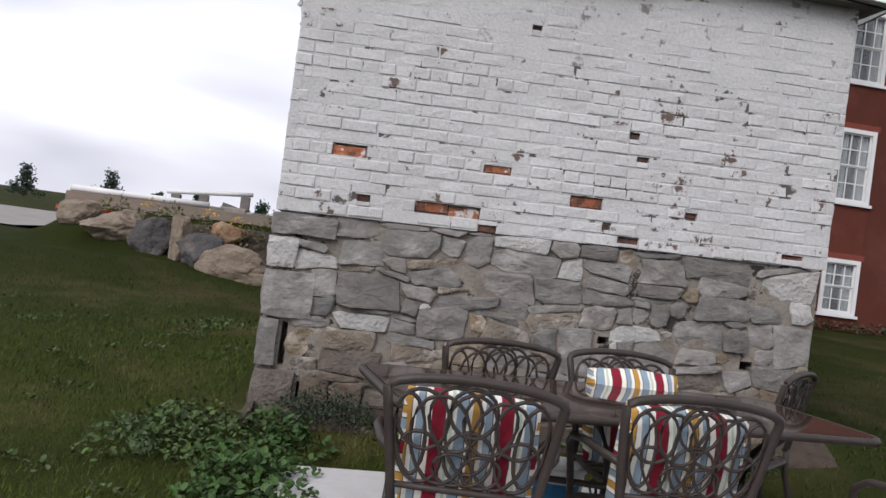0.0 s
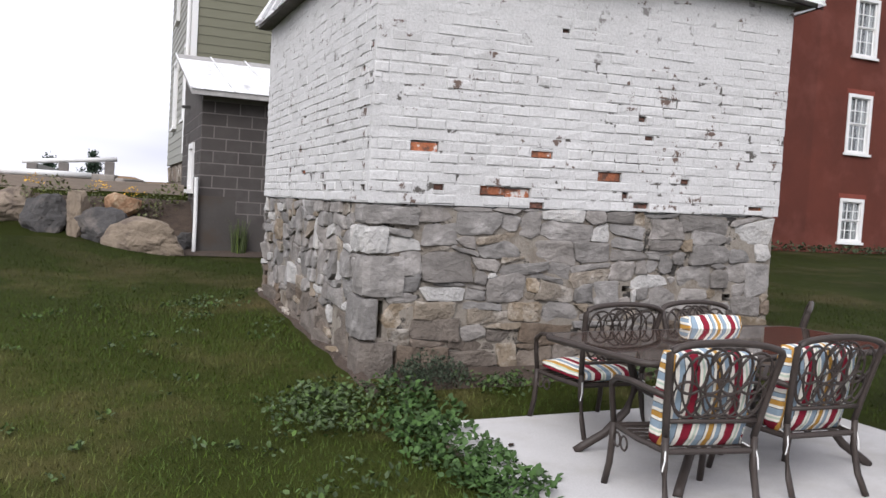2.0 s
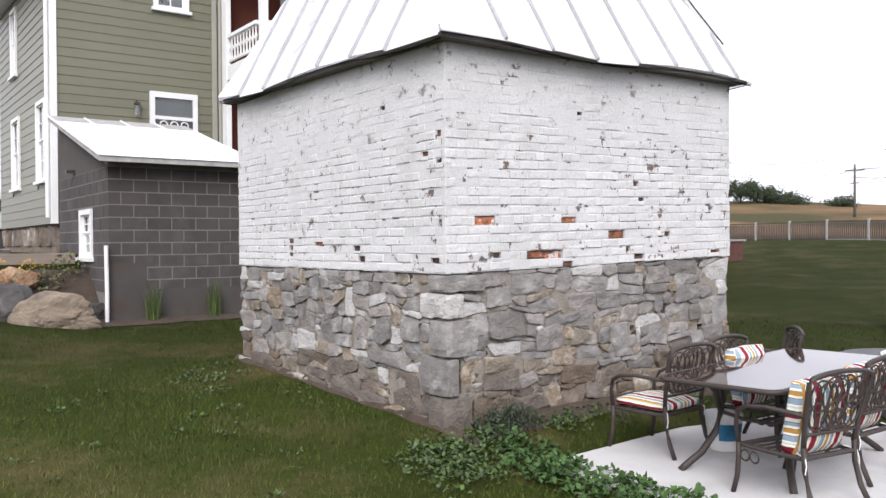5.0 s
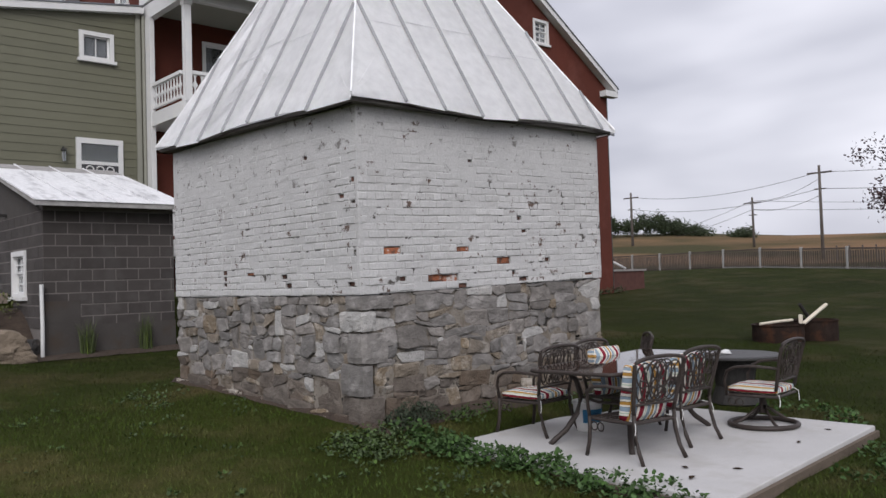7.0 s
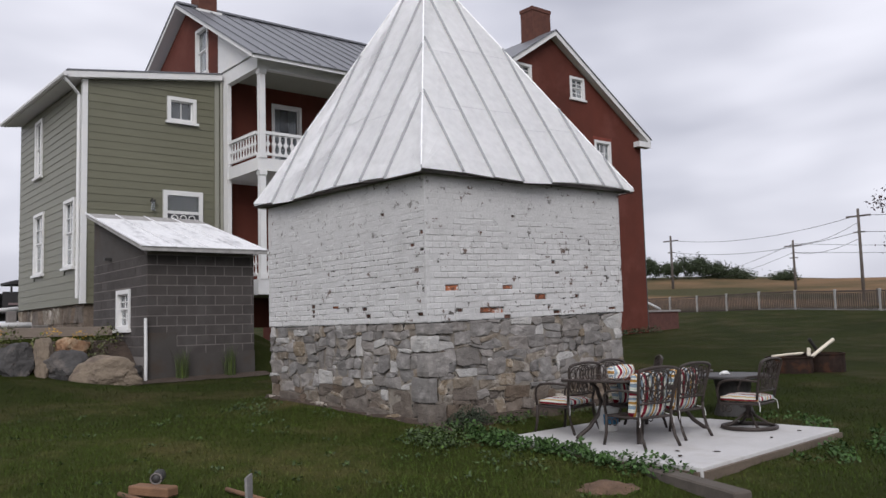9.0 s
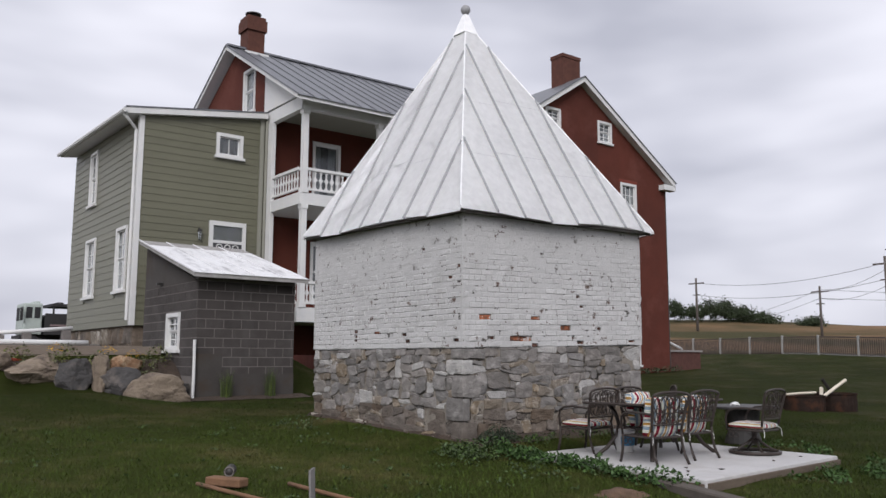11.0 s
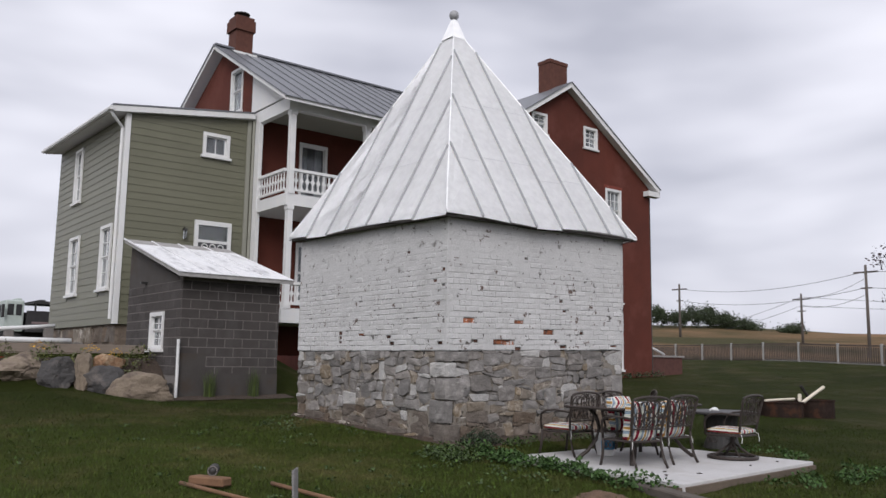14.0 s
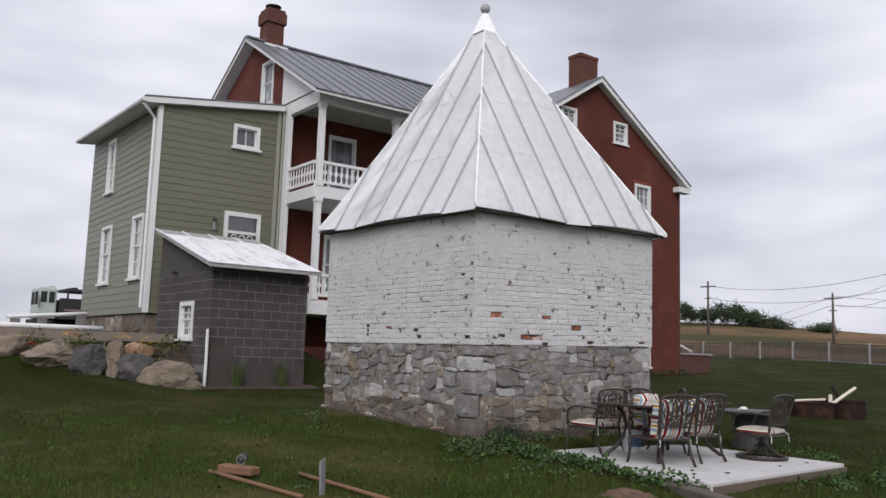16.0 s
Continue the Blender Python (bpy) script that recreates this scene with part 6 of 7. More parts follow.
gr = [[bm.verts.new((x, y, land(x, y) + 0.035)) for x in np.arange(-60, -0.3, 1.2)] for y in np.arange(17.8, 34, 0.9)]
for ra, rb in zip(gr, gr[1:]):
    for i in range(len(ra) - 1):
        bm.faces.new((ra[i], ra[i + 1], rb[i + 1], rb[i]))
tagged(part("gravel_drive", bm, GRAVEL, smooth=True), "pale gravel drive behind the planting bed", "drive", kind="structure")

# parked truck
truck = thing("flatbed_truck", "old pale cab-over truck with a dark open body", "truck")
CAB = mat("pale_green_paint", (0.42, 0.47, 0.44), 0.5, 0.15, 3, 0.2, 30)
DARKBODY = mat("dark_truck_body", (0.030, 0.029, 0.030), 0.8, 0.3, 3, 0.3, 30)
cab = part("cab", bevelled(boxes((-0.80, 0.05, -0.95, 0.95, 0.95, 2.5)), 0.08, 2), CAB, truck)
# flat near-black panels: the unlit cab behind the glass put into colour
for a, b in ((-0.70, -0.42), (-0.32, -0.06)):
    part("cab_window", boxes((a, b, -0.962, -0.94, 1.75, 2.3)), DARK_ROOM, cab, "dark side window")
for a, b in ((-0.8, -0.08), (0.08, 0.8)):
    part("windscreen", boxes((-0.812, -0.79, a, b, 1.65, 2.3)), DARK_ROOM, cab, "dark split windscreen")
part("roof_beacon", bevelled(boxes((-0.25, 0.0, -0.5, 0.5, 2.5, 2.62)), 0.02), CAB, cab)
part("chassis", boxes((-0.8, 4.2, -0.5, 0.5, 0.6, 0.95)), DARKBODY, truck)
part("bed", boxes((0.15, 4.2, -1.05, 1.05, 0.95, 1.15)), DARKBODY, truck)
for y in (-1.05, 1.0):
    part("bed_side", boxes((0.15, 4.2, y, y + 0.05, 1.15, 2.0)), DARKBODY, truck)
    part("side_rail", boxes((0.4, 4.2, y - 0.03 if y < 0 else y + 0.05, y if y < 0 else y + 0.08, 1.36, 1.46)), mat("faded_pink_rail", (0.20, 0.15, 0.15), 0.8, 0.2, 4, 0.2), truck, "faded pinkish side rail")
part("bed_canopy", boxes((0.45, 3.9, -1.05, 1.05, 2.36, 2.50), (0.75, 1.0, -0.9, 0.9, 2.50, 2.58), (2.2, 2.7, -0.9, 0.9, 2.50, 2.57)), DARKBODY, truck, "dark canopy frame")
for x in (0.5, 1.3, 2.1, 3.0, 3.8):
    part("canopy_post", boxes((x, x + 0.08, -1.04, -0.96, 2.0, 2.36)), DARKBODY, truck)
part("mirror", boxes((-0.98, -0.88, -1.2, -1.05, 1.65, 2.2)), DARKBODY, truck)
part("bumper", boxes((-0.95, -0.80, -0.95, 0.95, 0.6, 0.9)), DARKBODY, truck)
for x in (-0.35, 3.0):
    for y in (-0.95, 0.7):
        bm = bmesh.new()
        tube(bm, [(x, y, 0.45), (x, y + 0.28, 0.45)], 0.45, 16)
        part("wheel", bm, DARKBODY, truck, "black tyre")
truck.matrix_world = pose(2.42, 42.5, land(2.42, 42.5), 0, 0, 0)
pile = thing("trailer", "low dark flat trailer parked beyond the drive", "trailer")
part("deck", bevelled(boxes((-1.2, 1.2, -0.8, 0.8, 0.45, 0.75)), 0.03), DARKBODY, pile)
bm = bmesh.new()
prism(bm, [(0.2, -0.75, 0.75), (1.5, -0.75, 0.75), (1.3, -0.75, 1.0), (0.3, -0.75, 1.25)], (0, 1.5, 0))
part("load", bm, mat("grey_tarp", (0.12, 0.12, 0.115), 0.9, 0.3, 3, 0.4, 20), pile, "grey covered load")
for x in (-0.6, 0.6):
    bm = bmesh.new()
    tube(bm, [(x, -0.85, 0.28), (x, -0.65, 0.28)], 0.28, 12)
    part("wheel", bm, DARKBODY, pile)
pile.matrix_world = pose(-4.9, 39.6, land(-4.9, 39.6) + 0.0)
mast = thing("radio_mast", "tall thin grey mast on the skyline", "mast")
zm_ = land(6.4, 119.6)
bm = bmesh.new()
tube(bm, [(0, 0, -0.5), (0, 0, 12.0 - zm_)], 0.16, 6)
part("shaft", bm, POLE_WOOD, mast)
for k in range(3):
    part("antenna", boxes((-0.5, 0.5, -0.08, 0.08, 11.3 - zm_ - 0.8 * k, 11.75 - zm_ - 0.8 * k)), POLE_WOOD, mast)
mast.matrix_world = pose(6.4, 119.6, zm_)

# ---- masonry pieces ----
rb = random.Random(21)


def brick_mesh(L, H, D, seed, material):
    """A worn brick: its face chamfered and a little uneven; the face looks along -y."""
    r = random.Random(seed)
    bm = bmesh.new()
    j = lambda s: r.uniform(-s, s)
    c = 0.006
    back = [bm.verts.new(p) for p in ((0, D, 0), (L, D, 0), (L, D, H), (0, D, H))]
    rim = [bm.verts.new((x + j(0.002), 0.006 + j(0.002), z + j(0.002))) for x, z in ((0, 0), (L, 0), (L, H), (0, H))]
    face = [bm.verts.new((x + j(0.003), j(0.0025), z + j(0.003))) for x, z in ((c, c), (L - c, c), (L - c, H - c), (c, H - c))]
    for a, b in ((back, rim), (rim, face)):
        for k in range(4):
            bm.faces.new((a[k], a[(k + 1) % 4], b[(k + 1) % 4], b[k]))
    bm.faces.new(face)
    return mesh_of("brick", bm, material)


CH, JT = 0.0736, 0.0065
STRETCH = [brick_mesh(0.208, CH - JT, 0.045, k, WHITE_BRICK) for k in range(8)]
HEADER = [brick_mesh(0.098, CH - JT, 0.045, 50 + k, WHITE_BRICK) for k in range(5)]
BARE = [brick_mesh(0.208, CH - JT, 0.02, 80 + k, BARE_BRICK) for k in range(4)]
CHIP = [brick_mesh(0.208, CH - JT, 0.02, 90 + k, DARK_CHIP) for k in range(4)]
# worn places (from, to, low, high) where the paint and face are gone
SOUTH_BARE = [(0.79, 1.24, 1.58, 1.66), (1.25, 1.37, 1.52, 1.56), (1.19, 1.42, 1.88, 1.95), (1.80, 2.02, 1.81, 1.86), (0.29, 0.46, 1.90, 1.93), (2.12, 2.21, 2.25, 2.30), (2.20, 2.28, 2.04, 2.10), (2.14, 2.27, 1.58, 1.63), (2.02, 2.08, 1.66, 1.70), (2.56, 2.64, 1.81, 1.85), (0.47, 0.54, 1.58, 1.64), (3.28, 3.44, 1.58, 1.62), (0.0, 0.05, 2.30, 2.36), (0.0, 0.06, 2.72, 2.78), (1.42, 1.48, 2.78, 2.82)]
WEST_BARE = [(7.61, 7.70, 1.58, 1.76), (6.30, 6.40, 1.66, 1.70), (6.22, 6.33, 1.58, 1.64), (5.09, 5.19, 1.58, 1.65), (5.24, 5.32, 2.41, 2.44), (5.0, 5.1, 2.50, 2.56), (5.02, 5.12, 2.34, 2.40), (5.0, 5.06, 2.16, 2.22), (6.95, 7.12, 1.72, 1.77), (5.85, 5.92, 2.82, 2.86), (5.0, 5.08, 1.87, 1.92)]
courses = 25


def lay(u_end, bare, place, as_parts, seed):
    """Courses of brick from u = 0 to u_end. place(u, d, z) gives the pose of a brick whose face stands at depth d."""
    r = random.Random(seed)
    loose, mortar, coat = [], bmesh.new(), bmesh.new()
    for row in range(courses):
        z = ZS + CH * row
        head = row % 7 == 5
        step = 0.105 if head else 0.215
        u = -0.004 if row % 2 == 0 else -0.004 - step / 2
        z_mid = z + CH / 2
        gaps = [(b[0] + r.uniform(-0.05, 0.05) * min(1, 3 * (b[1] - b[0])), b[1] + r.uniform(-0.07, 0.07) * min(1, 3 * (b[1] - b[0])), b[2], b[3]) for b in bare if b[2] < z_mid < b[3] + 0.012]
        # mortar strip of this course, open where the face is gone
        segs = [(0.0, u_end)]
        for g in gaps:
            segs = [c for a, b in segs for c in ((a, min(b, g[0])), (max(a, g[1]), b)) if c[1] - c[0] > 0.01]
        for a, b in segs:
            mortar_box(coat if row > 14 + 4 * noise.noise((a * 2, row, 3)) else mortar, place, a, b, z, z + CH, 0.0025 - 0.0060 * smooth(2.3, 3.0, z))
        while u < u_end - 0.01:
            a, b = max(u, -0.004), min(u + step, u_end + 0.004)
            u += step + r.uniform(-0.006, 0.006)
            if b - a < 0.03:
                continue
            pieces = [(a, b)]
            for g in gaps:
                pieces = [c for p, q in pieces for c in ((p, min(q, g[0])), (max(p, g[1]), q)) if c[1] - c[0] > 0.02]
            for p, q in pieces:
                L = q - p - JT
                if L < 0.02:
                    continue
                bank, unit = (STRETCH, 0.208) if L > 0.13 else (HEADER, 0.098)
                m = place(p + JT / 2, r.uniform(-0.0065, 0.0025 - 0.0035 * smooth(2.4, 3.2, z)), z + JT / 2 + r.uniform(-0.002, 0.002) + 0.004 * math.sin(p * 2.1 + row)) @ Matrix.Diagonal((L / unit, 1, 1, 1))
                loose.append((r.choice(bank), m, z))
        for g in gaps:
            p = g[0]
            while p < g[1] - 0.02:
                q = min(p + 0.215, g[1])
                m = place(p, r.uniform(0.010, 0.024), z + 0.002 + r.uniform(-0.012, 0.012)) @ Matrix.Diagonal(((q - p - 0.004) / 0.208, 1, 1, 1))
                if g[1] - g[0] < 0.18:
                    # a sliver of the painted face is left above or below the broken part
                    k = r.uniform(0.28, 0.62)
                    top_ = r.random() < 0.6
                    loose.append((r.choice(HEADER), place(p - 0.002, r.uniform(-0.004, 0.002), z + (CH * (1 - k) if top_ else JT / 2)) @ Matrix.Diagonal(((q - p + 0.004) / 0.098, 1, k, 1)), z))
                loose.append((r.choice(BARE if g[1] - g[0] > 0.15 else CHIP), m, -1))
                p = q
    return loose, mortar, coat


def mortar_box(bm, place, a, b, z0, z1, d0):
    v = [bm.verts.new((place(x, d, z)).translation) for d in (d0, 0.052) for x, z in ((a, z0), (b, z0), (b, z1), (a, z1))]
    for f in ((0, 1, 2, 3), (4, 7, 6, 5), (0, 4, 5, 1), (1, 5, 6, 2), (2, 6, 7, 3), (3, 7, 4, 0)):
        bm.faces.new([v[i] for i in f])


def set_down(items, limit):
    """The lowest bricks become parts of their own, the rest one joined sheet of brickwork."""
    items = sorted(items, key=lambda q: q[2])
    for me_, m, _ in items[:limit]:
        ob = new("brick", me_)
        ob.parent = outbuilding
        ob.matrix_local = m
    vs, fs = [], []
    for me_, m, _ in items[limit:]:
        i = len(vs)
        vs += [m @ v.co for v in me_.vertices]
        fs += [tuple(i + k for k in p.vertices) for p in me_.polygons]
    if vs:
        me_ = bpy.data.meshes.new("brickwork")
        me_.from_pydata(vs, [], fs)
        me_.materials.append(WHITE_BRICK)
        ob = tagged(new("brickwork", me_), "whitewashed old brickwork", kind="stuff")
        ob.parent = outbuilding


tip = -math.degrees(math.atan(CLIMB))
south = lambda u, d, z: pose(u, BY0 + d, z + CLIMB * u, 0, tip, 0)
west = lambda u, d, z: pose(d, BY0 + (BY1 - BY0) - u, z, 0, 0, -90)
worn = []
for a, b, lo, hi in SOUTH_BARE:
    lo, hi = lo - CLIMB * (a + b) / 2, hi - CLIMB * (a + b) / 2
    mid = ZS + CH * (round(((lo + hi) / 2 - ZS) / CH - 0.5) + 0.5)
    worn.append((a, b, min(lo, mid - 0.004), max(hi, mid + 0.004)))
loose, mo, co = lay(BX, worn, south, True, 31)
part("mortar_bed", mo, MORTAR_WHITE, outbuilding, "whitewashed mortar joints with painted dashes of shade", kind="stuff")
part("limewash_coat", co, MORTAR_COAT, outbuilding, kind="stuff")
set_down(loose, 290)
flip = [(BY1 - b, BY1 - a, lo, hi) for a, b, lo, hi in WEST_BARE]
loose, mo, co = lay(BY1 - BY0, flip, west, False, 32)
part("mortar_bed", mo, MORTAR_WHITE, outbuilding, kind="stuff")
part("limewash_coat", co, MORTAR_COAT, outbuilding, kind="stuff")
set_down(loose, 120)
# plain courses on the two sides turned away
east_ = lambda u, d, z: pose(BX - d, BY0 + u, z + CLIMB * BX, 0, 0, 90)
loose, mo, co = lay(BY1 - BY0, [], east_, False, 33)
part("mortar_bed", mo, MORTAR_WHITE, outbuilding, kind="stuff")
part("limewash_coat", co, MORTAR_COAT, outbuilding, kind="stuff")
set_down(loose, 0)


# rubble stone: interlocking blocks of many sizes, packed on a fine grid and bent out of true
GU, GV = 0.055, 0.05


def warp(u, z, seed):
    return (u + 0.070 * noise.noise((u * 3.1, z * 4.3, seed)) + 0.030 * noise.noise((u * 9, z * 11, seed + 5)), z + 0.062 * noise.noise((u * 2.7, z * 4.1, seed + 9)) + 0.026 * noise.noise((u * 8, z * 10, seed + 14)))


def stone_cells(u0, u1, z0, z1, big, keep_out, seed):
    r = random.Random(seed)
    nu, nv = int(round((u1 - u0) / GU)), int(round((z1 - z0) / GV))
    gu, gv = (u1 - u0) / nu, (z1 - z0) / nv
    used = [[False] * nu for _ in range(nv)]
    blocks_ = []

    def cell(x, step, lo, n):
        return max(0, min(n, int(round((x - lo) / step))))
    for a, b, c, d in keep_out:
        for jv in range(cell(c, gv, z0, nv), cell(d, gv, z0, nv)):
            for iu in range(cell(a, gu, u0, nu), cell(b, gu, u0, nu)):
                used[jv][iu] = True

    def free(iu, jv, w, h):
        return iu + w <= nu and jv + h <= nv and not any(used[q][p] for q in range(jv, jv + h) for p in range(iu, iu + w))

    def claim(iu, jv, w, h):
        for q in range(jv, jv + h):
            for p in range(iu, iu + w):
                used[q][p] = True
        blocks_.append((iu, jv, w, h))
    for a, b, zc, h in big:
        ia, ib, ja, jb = cell(a, gu, u0, nu), cell(b, gu, u0, nu), cell(zc - h / 2, gv, z0, nv), cell(zc + h / 2, gv, z0, nv)
        if ib > ia and jb > ja and free(ia, ja, ib - ia, jb - ja):
            claim(ia, ja, ib - ia, jb - ja)
    sizes = [(8, 3), (7, 3), (6, 3), (5, 3), (6, 4), (5, 4), (6, 2), (5, 2), (4, 3), (4, 2), (3, 3), (3, 4), (7, 2), (4, 4)]
    for _ in range(420):
        iu, jv = r.randrange(nu), r.randrange(nv)
        w, h = r.choice(sizes)
        if free(iu, jv, w, h):
            claim(iu, jv, w, h)
    for jv in range(nv):
        for iu in range(nu):
            if used[jv][iu]:
                continue
            opts = [(w, h) for w in range(1, 7) for h in range(1, 4) if free(iu, jv, w, h)]
            opts.sort(key=lambda q: -(q[0] * q[1]) + 6 * (q[1] > q[0]) + r.random() * 5)
            w, h = opts[0]
            if w * h == 1 or (w * h == 2 and r.random() < 0.25):
                used[jv][iu] = True   # filled with mortar
                continue
            claim(iu, jv, w, h)
    cells = []
    for iu, jv, w, h in blocks_:
        a, b, c, d = u0 + iu * gu, u0 + (iu + w) * gu, z0 + jv * gv, z0 + (jv + h) * gv
        g = lambda: r.uniform(-0.002, 0.0055)
        cu = lambda: min(0.45 * (b - a), r.choice((0.006, 0.02, 0.045, 0.08)) * r.uniform(0.6, 1.2))
        cv = lambda: min(0.42 * (d - c), r.choice((0.006, 0.015, 0.03, 0.05)) * r.uniform(0.6, 1.2))
        pts = []
        for x, z, sx_, sz_, first in ((a, c, 1, 1, "v"), (b, c, -1, 1, "h"), (b, d, -1, -1, "v"), (a, d, 1, -1, "h")):
            x, z = x + sx_ * g(), z + sz_ * g()
            one, two = (x, z + sz_ * cv()), (x + sx_ * cu(), z)
            pts += [one, two] if first == "v" else [two, one]
        lo, hi = u0 + 0.002, u1 - 0.002
        cells.append([(max(lo, min(hi, p[0])), max(z0, min(z1 - 0.004, p[1]))) for p in (warp(x, z, seed) for x, z in pts)])
    return cells


def stone_mesh(poly, depth, seed, material):
    """One rough stone: rounded outline, sloping shoulders and a broken face that looks along -y."""
    r = random.Random(seed)
    cx, cz = sum(p[0] for p in poly) / len(poly), sum(p[1] for p in poly) / len(poly)
    ring = []
    n = len(poly)
    for i in range(n):
        p, q = poly[i], poly[(i + 1) % n]
        ln = math.hypot(q[0] - p[0], q[1] - p[1])
        if ln < 0.012:
            ring.append(((p[0] + q[0]) / 2, (p[1] + q[1]) / 2))
            continue
        cut = min(0.2, 0.004 / ln)
        steps = [0.5] if ln < 0.03 else [cut, 1 - cut] if ln < 0.09 else [cut, 0.36, 0.68, 1 - cut]
        for t in steps:
            w = 0.0 if t in (cut, 1 - cut) else r.uniform(-0.007, 0.005)
            ring.append((p[0] + (q[0] - p[0]) * t + w, p[1] + (q[1] - p[1]) * t + w))
    if len(ring) < 3:
        return None
    bm = bmesh.new()
    size = max(math.hypot(p[0] - cx, p[1] - cz) for p in ring)
    lean = (r.uniform(-0.12, 0.12), r.uniform(-0.15, 0.15))
    rings = []
    for k, d in ((1.0, 0.09), (1.0, 0.010), (max(0.6, 1 - 0.006 / size), 0.002), (0.78, -0.001), (0.5, -0.002), (0.22, -0.003)):
        row = []
        for x, z in ring:
            px_, pz_ = cx + (x - cx) * k, cz + (z - cz) * k
            lump = 0.016 * noise.noise((px_ * 7 + seed, pz_ * 10, 1)) + 0.005 * noise.noise((px_ * 24, pz_ * 28, seed)) if d < 0.05 else 0
            tilt = (lean[0] * (px_ - cx) + lean[1] * (pz_ - cz)) if d < 0.05 else 0
            row.append(bm.verts.new((px_, d - (depth if d < 0.05 else 0) + lump + tilt, pz_)))
        rings.append(row)
    m = len(ring)
    for a, b in zip(rings, rings[1:]):
        for k in range(m):
            bm.faces.new((a[k], a[(k + 1) % m], b[(k + 1) % m], b[k]))
    bm.faces.new(rings[-1])
    return mesh_of("stone", bm, material)


def rubble(u0, u1, big, keep_out, place, seed):
    r = random.Random(seed)
    for k, poly in enumerate(stone_cells(u0, u1, 0.0, ZS, big, keep_out, seed)):
        cx, cz = sum(p[0] for p in poly) / len(poly), sum(p[1] for p in poly) / len(poly)
        q = r.random()
        if cz < 0.52 + 0.24 * r.random():
            m = BROWN_STONE if q < 0.75 else SANDSTONE
        else:
            m = PALE_STONE if q < 0.13 else SANDSTONE if q < 0.24 else LIMESTONE
        me_ = stone_mesh(poly, r.uniform(-0.004, 0.026) + (0.02 if cz < 0.45 else 0), seed * 1000 + k, m)
        if me_:
            ob = new("stone", me_)
            ob.parent = outbuilding
            ob.matrix_local = place


# stones that stand out by their size: from, to, middle height, height
BIG = [(0.42, 0.84, 1.06, 0.18), (0.74, 1.05, 1.38, 0.15), (1.39, 1.84, 1.33, 0.16), (1.73, 1.97, 1.17, 0.18), (0.92, 1.24, 0.91, 0.20), (1.28, 1.70, 1.17, 0.15), (2.63, 3.15, 1.43, 0.15), (2.75, 3.13, 1.17, 0.12), (2.20, 2.33, 1.04, 0.11), (1.67, 1.96, 1.0, 0.14), (2.62, 2.95, 1.0, 0.22), (1.99, 2.29, 1.26, 0.12), (0.80, 1.11, 0.70, 0.10), (1.20, 1.50, 0.32, 0.30), (0.40, 0.78, 0.62, 0.14), (3.20, 3.56, 1.36, 0.22), (3.28, 3.56, 0.98, 0.26), (0.45, 0.75, 0.84, 0.12), (2.35, 2.62, 1.36, 0.14)]
# quoins at the south-west corner: width on the south, width on the west, low, high
QUOINS = [(0.24, 0.22, 0.0, 0.55), (0.11, 0.33, 0.55, 0.85), (0.30, 0.22, 0.85, 1.15), (0.165, 0.33, 1.15, 1.35), (0.385, 0.22, 1.35, 1.5)]
rubble(0.0, BX, BIG, [(0, w, a, b) for w, _, a, b in QUOINS] + [(0.0, 0.165, 0.55, 0.85), (0.24, 0.30, 0.1, 0.5), (3.05, 3.2, 0.75, 0.9), (2.07, 2.2, 0.86, 0.95)], pose(0, BY0 + 0.02, 0, 0, tip, 0), 61)
WL = BY1 - BY0
rubble(0.0, WL, [(0.1, 0.4, 0.9, 0.2), (0.8, 1.05, 1.2, 0.25), (1.4, 1.6, 1.0, 0.3), (1.9, 2.2, 0.95, 0.25), (2.4, 2.6, 1.2, 0.3), (2.9, 3.2, 1.0, 0.25), (3.1, 3.6, 0.55, 0.25), (2.2, 2.7, 0.45, 0.25), (1.1, 1.5, 0.5, 0.2), (0.4, 0.8, 0.45, 0.25)], [(WL - w, WL, a, b) for _, w, a, b in QUOINS], pose(0.02, BY1, 0, 0, 0, -90), 62)


def quoin(sx_, sy_, z0, z1, seed, material):
    """A large squared stone at the south-west corner."""
    bm = boxes((-0.02, sx_, BY0 - 0.02, BY0 + sy_, z0 + 0.006, z1 - 0.006))
    bmesh.ops.subdivide_edges(bm, edges=bm.edges[:], cuts=4, use_grid_fill=True)
    for v in bm.verts:
        v.co += 0.016 * noise.noise_vector(v.co * 7 + Vector((seed, 0, 0))) + 0.006 * noise.noise_vector(v.co * 22)
    c = Vector((sx_ / 2, BY0 + sy_ / 2, (z0 + z1) / 2))
    half = Vector((sx_ / 2 + 0.02, sy_ / 2 + 0.02, (z1 - z0) / 2))
    for v in bm.verts:
        d = v.co - c
        e_ = sum(abs(d[i]) / half[i] > 0.93 for i in range(3))
        if e_ >= 2:
            v.co -= Vector([math.copysign(0.010, d[i]) if abs(d[i]) / half[i] > 0.9 else 0 for i in range(3)])
    part("quoin", bm, material, outbuilding)


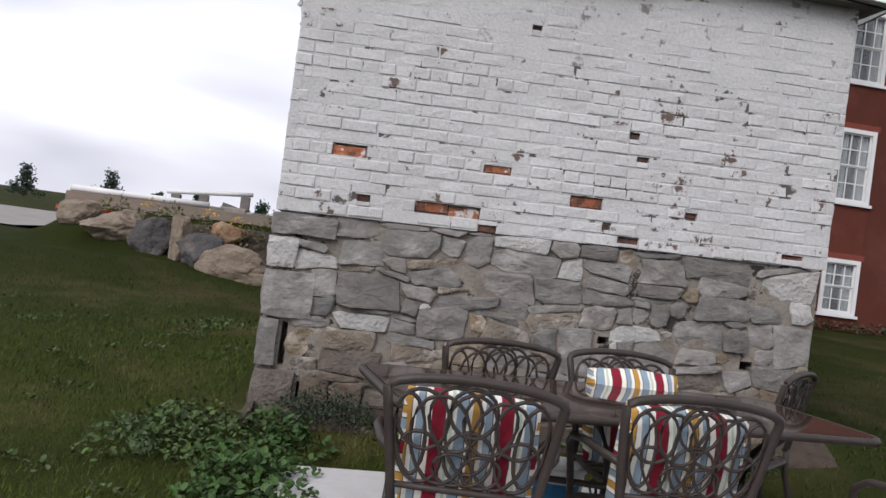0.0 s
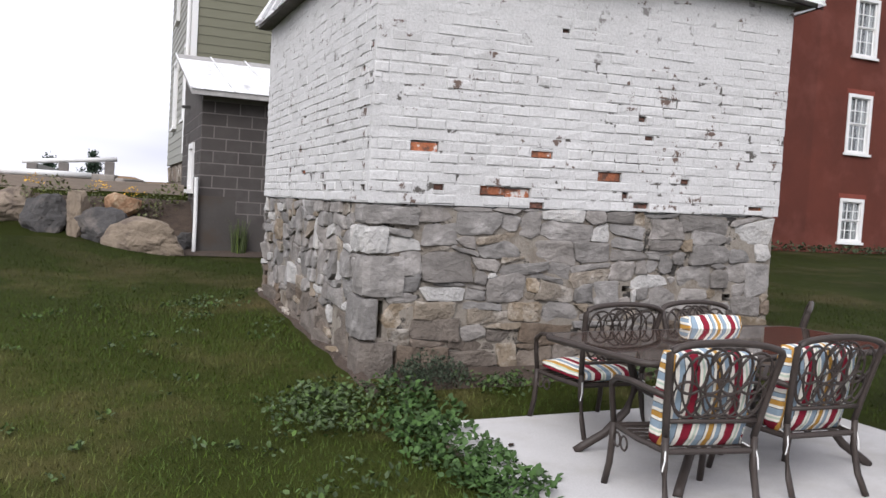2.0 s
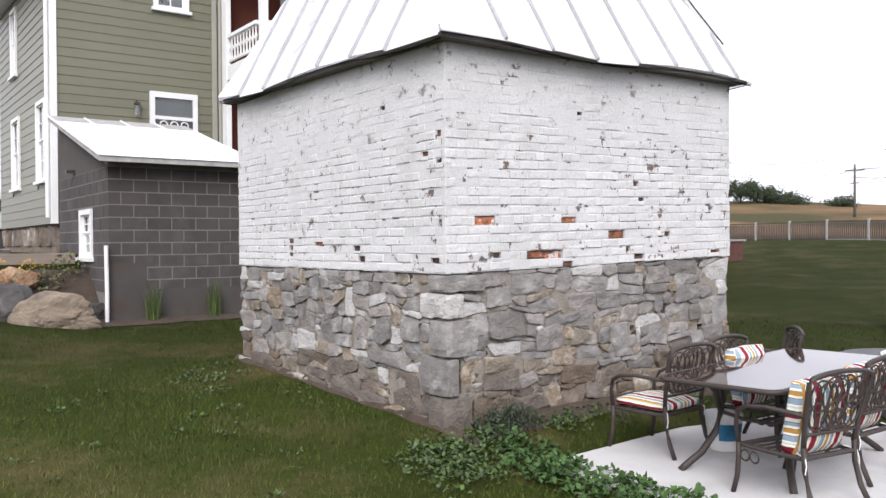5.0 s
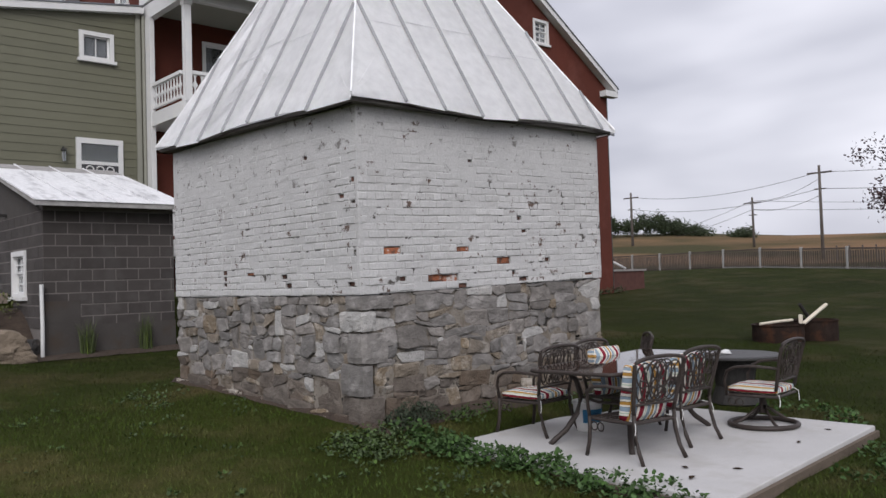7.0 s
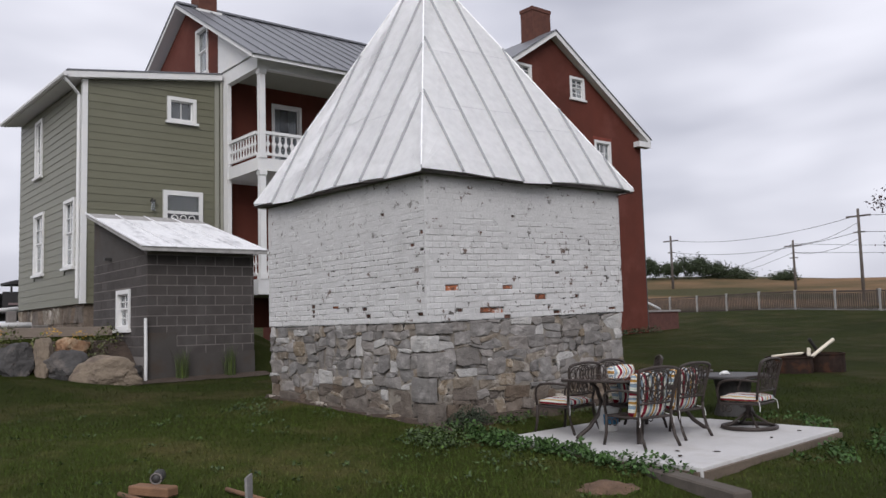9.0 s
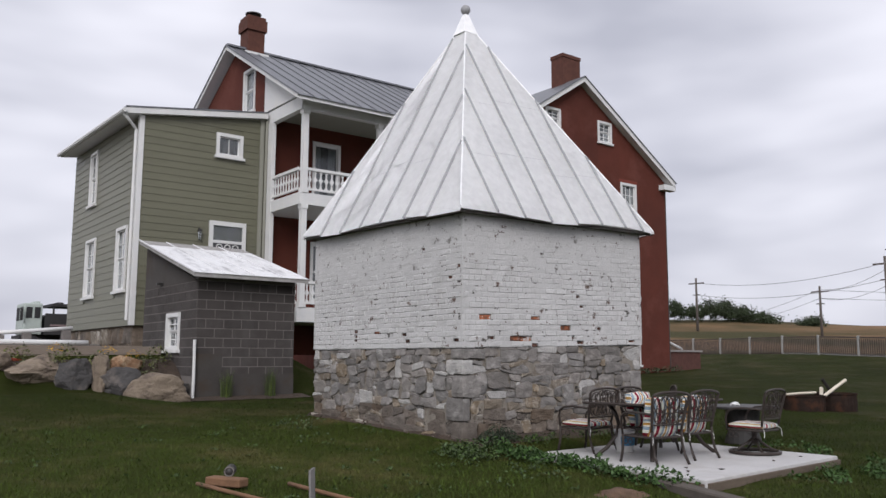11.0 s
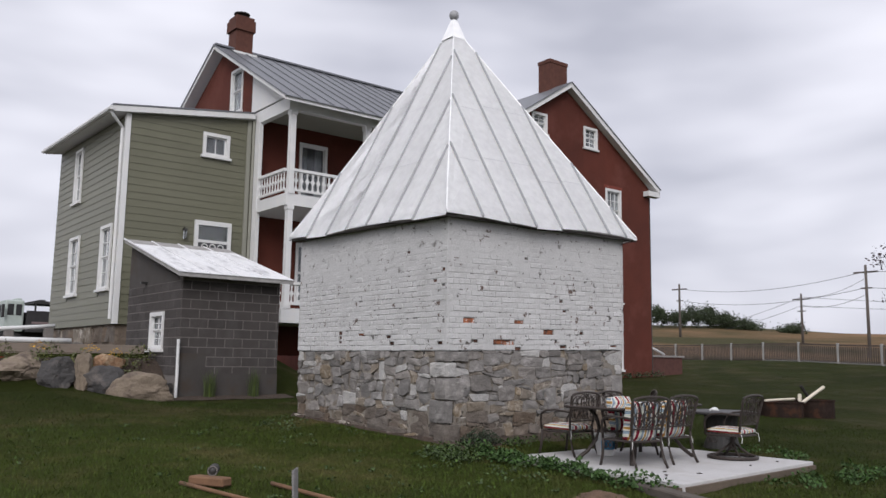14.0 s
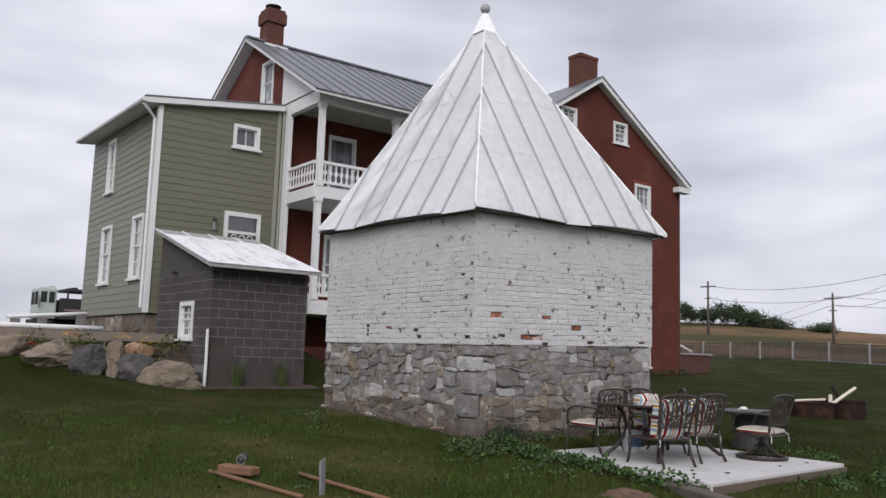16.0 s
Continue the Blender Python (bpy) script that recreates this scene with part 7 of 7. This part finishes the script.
for k, ((ws, ww, a, b), m_) in enumerate(zip(QUOINS, (BROWN_STONE, LIMESTONE, LIMESTONE, PALE_STONE, LIMESTONE))):
    quoin(ws - 0.01, ww - 0.01, a, b - (0.005 if b == 1.5 else 0), k + 1, m_)

# concrete blocks of the shed
BLK = {}


def block_mesh(L):
    key = round(L, 2)
    if key not in BLK:
        bm = boxes((0.010, L - 0.010, 0, 0.03, 0.010, 0.193))
        BLK[key] = mesh_of("concrete_block", bm, BLOCK)
    return BLK[key]


def blocks(u_end, place, holes, z_from, z_to):
    r = random.Random(9)
    row, z = 0, z_from
    while z < z_to - 0.1:
        u = -0.2 if row % 2 else 0.0
        while u < u_end:
            a, b = max(0, u), min(u_end, u + 0.406)
            parts_ = [(a, b)]
            for h in holes:
                if h[2] < z + 0.17 and h[3] > z + 0.03:
                    parts_ = [c for p, q in parts_ for c in ((p, min(q, h[0])), (max(p, h[1]), q)) if c[1] - c[0] > 0.04]
            for p, q in parts_:
                if q - p > 0.04:
                    ob = new("concrete_block", block_mesh(q - p))
                    ob.parent = block_shed
                    ob.matrix_local = place(p, r.uniform(-0.002, 0.001), z)
            u += 0.406
        z += 0.203
        row += 1


blocks(SX1 - SX0, lambda u, d, z: pose(SX0 + u, SY0 + 0.001 + d, z), [], 0.972, 3.0)
blocks(SY1 - SY0, lambda u, d, z: pose(SX0 + 0.001 + d, SY1 - u, z, 0, 0, -90), [(SY1 - 15.52, SY1 - 14.66, 1.54, 2.36)], 0.972, 3.0)

# stones in the footing of the addition
r = random.Random(77)
u = GY0 + 0.1
while u < GY1 - 0.3:
    L = r.uniform(0.22, 0.5)
    me_ = stone_mesh([(0, 0), (L - 0.02, 0), (L - 0.02, 0.46 + r.uniform(-0.1, 0)), (0, 0.46 + r.uniform(-0.1, 0))], 0.02, int(u * 100), r.choice((BROWN_STONE, BROWN_STONE, SANDSTONE)))
    ob = new("stone", me_)
    ob.parent = house
    ob.matrix_local = pose(GX0 + 0.09, u + L, GZ - 0.48, 0, 0, -90)
    u += L
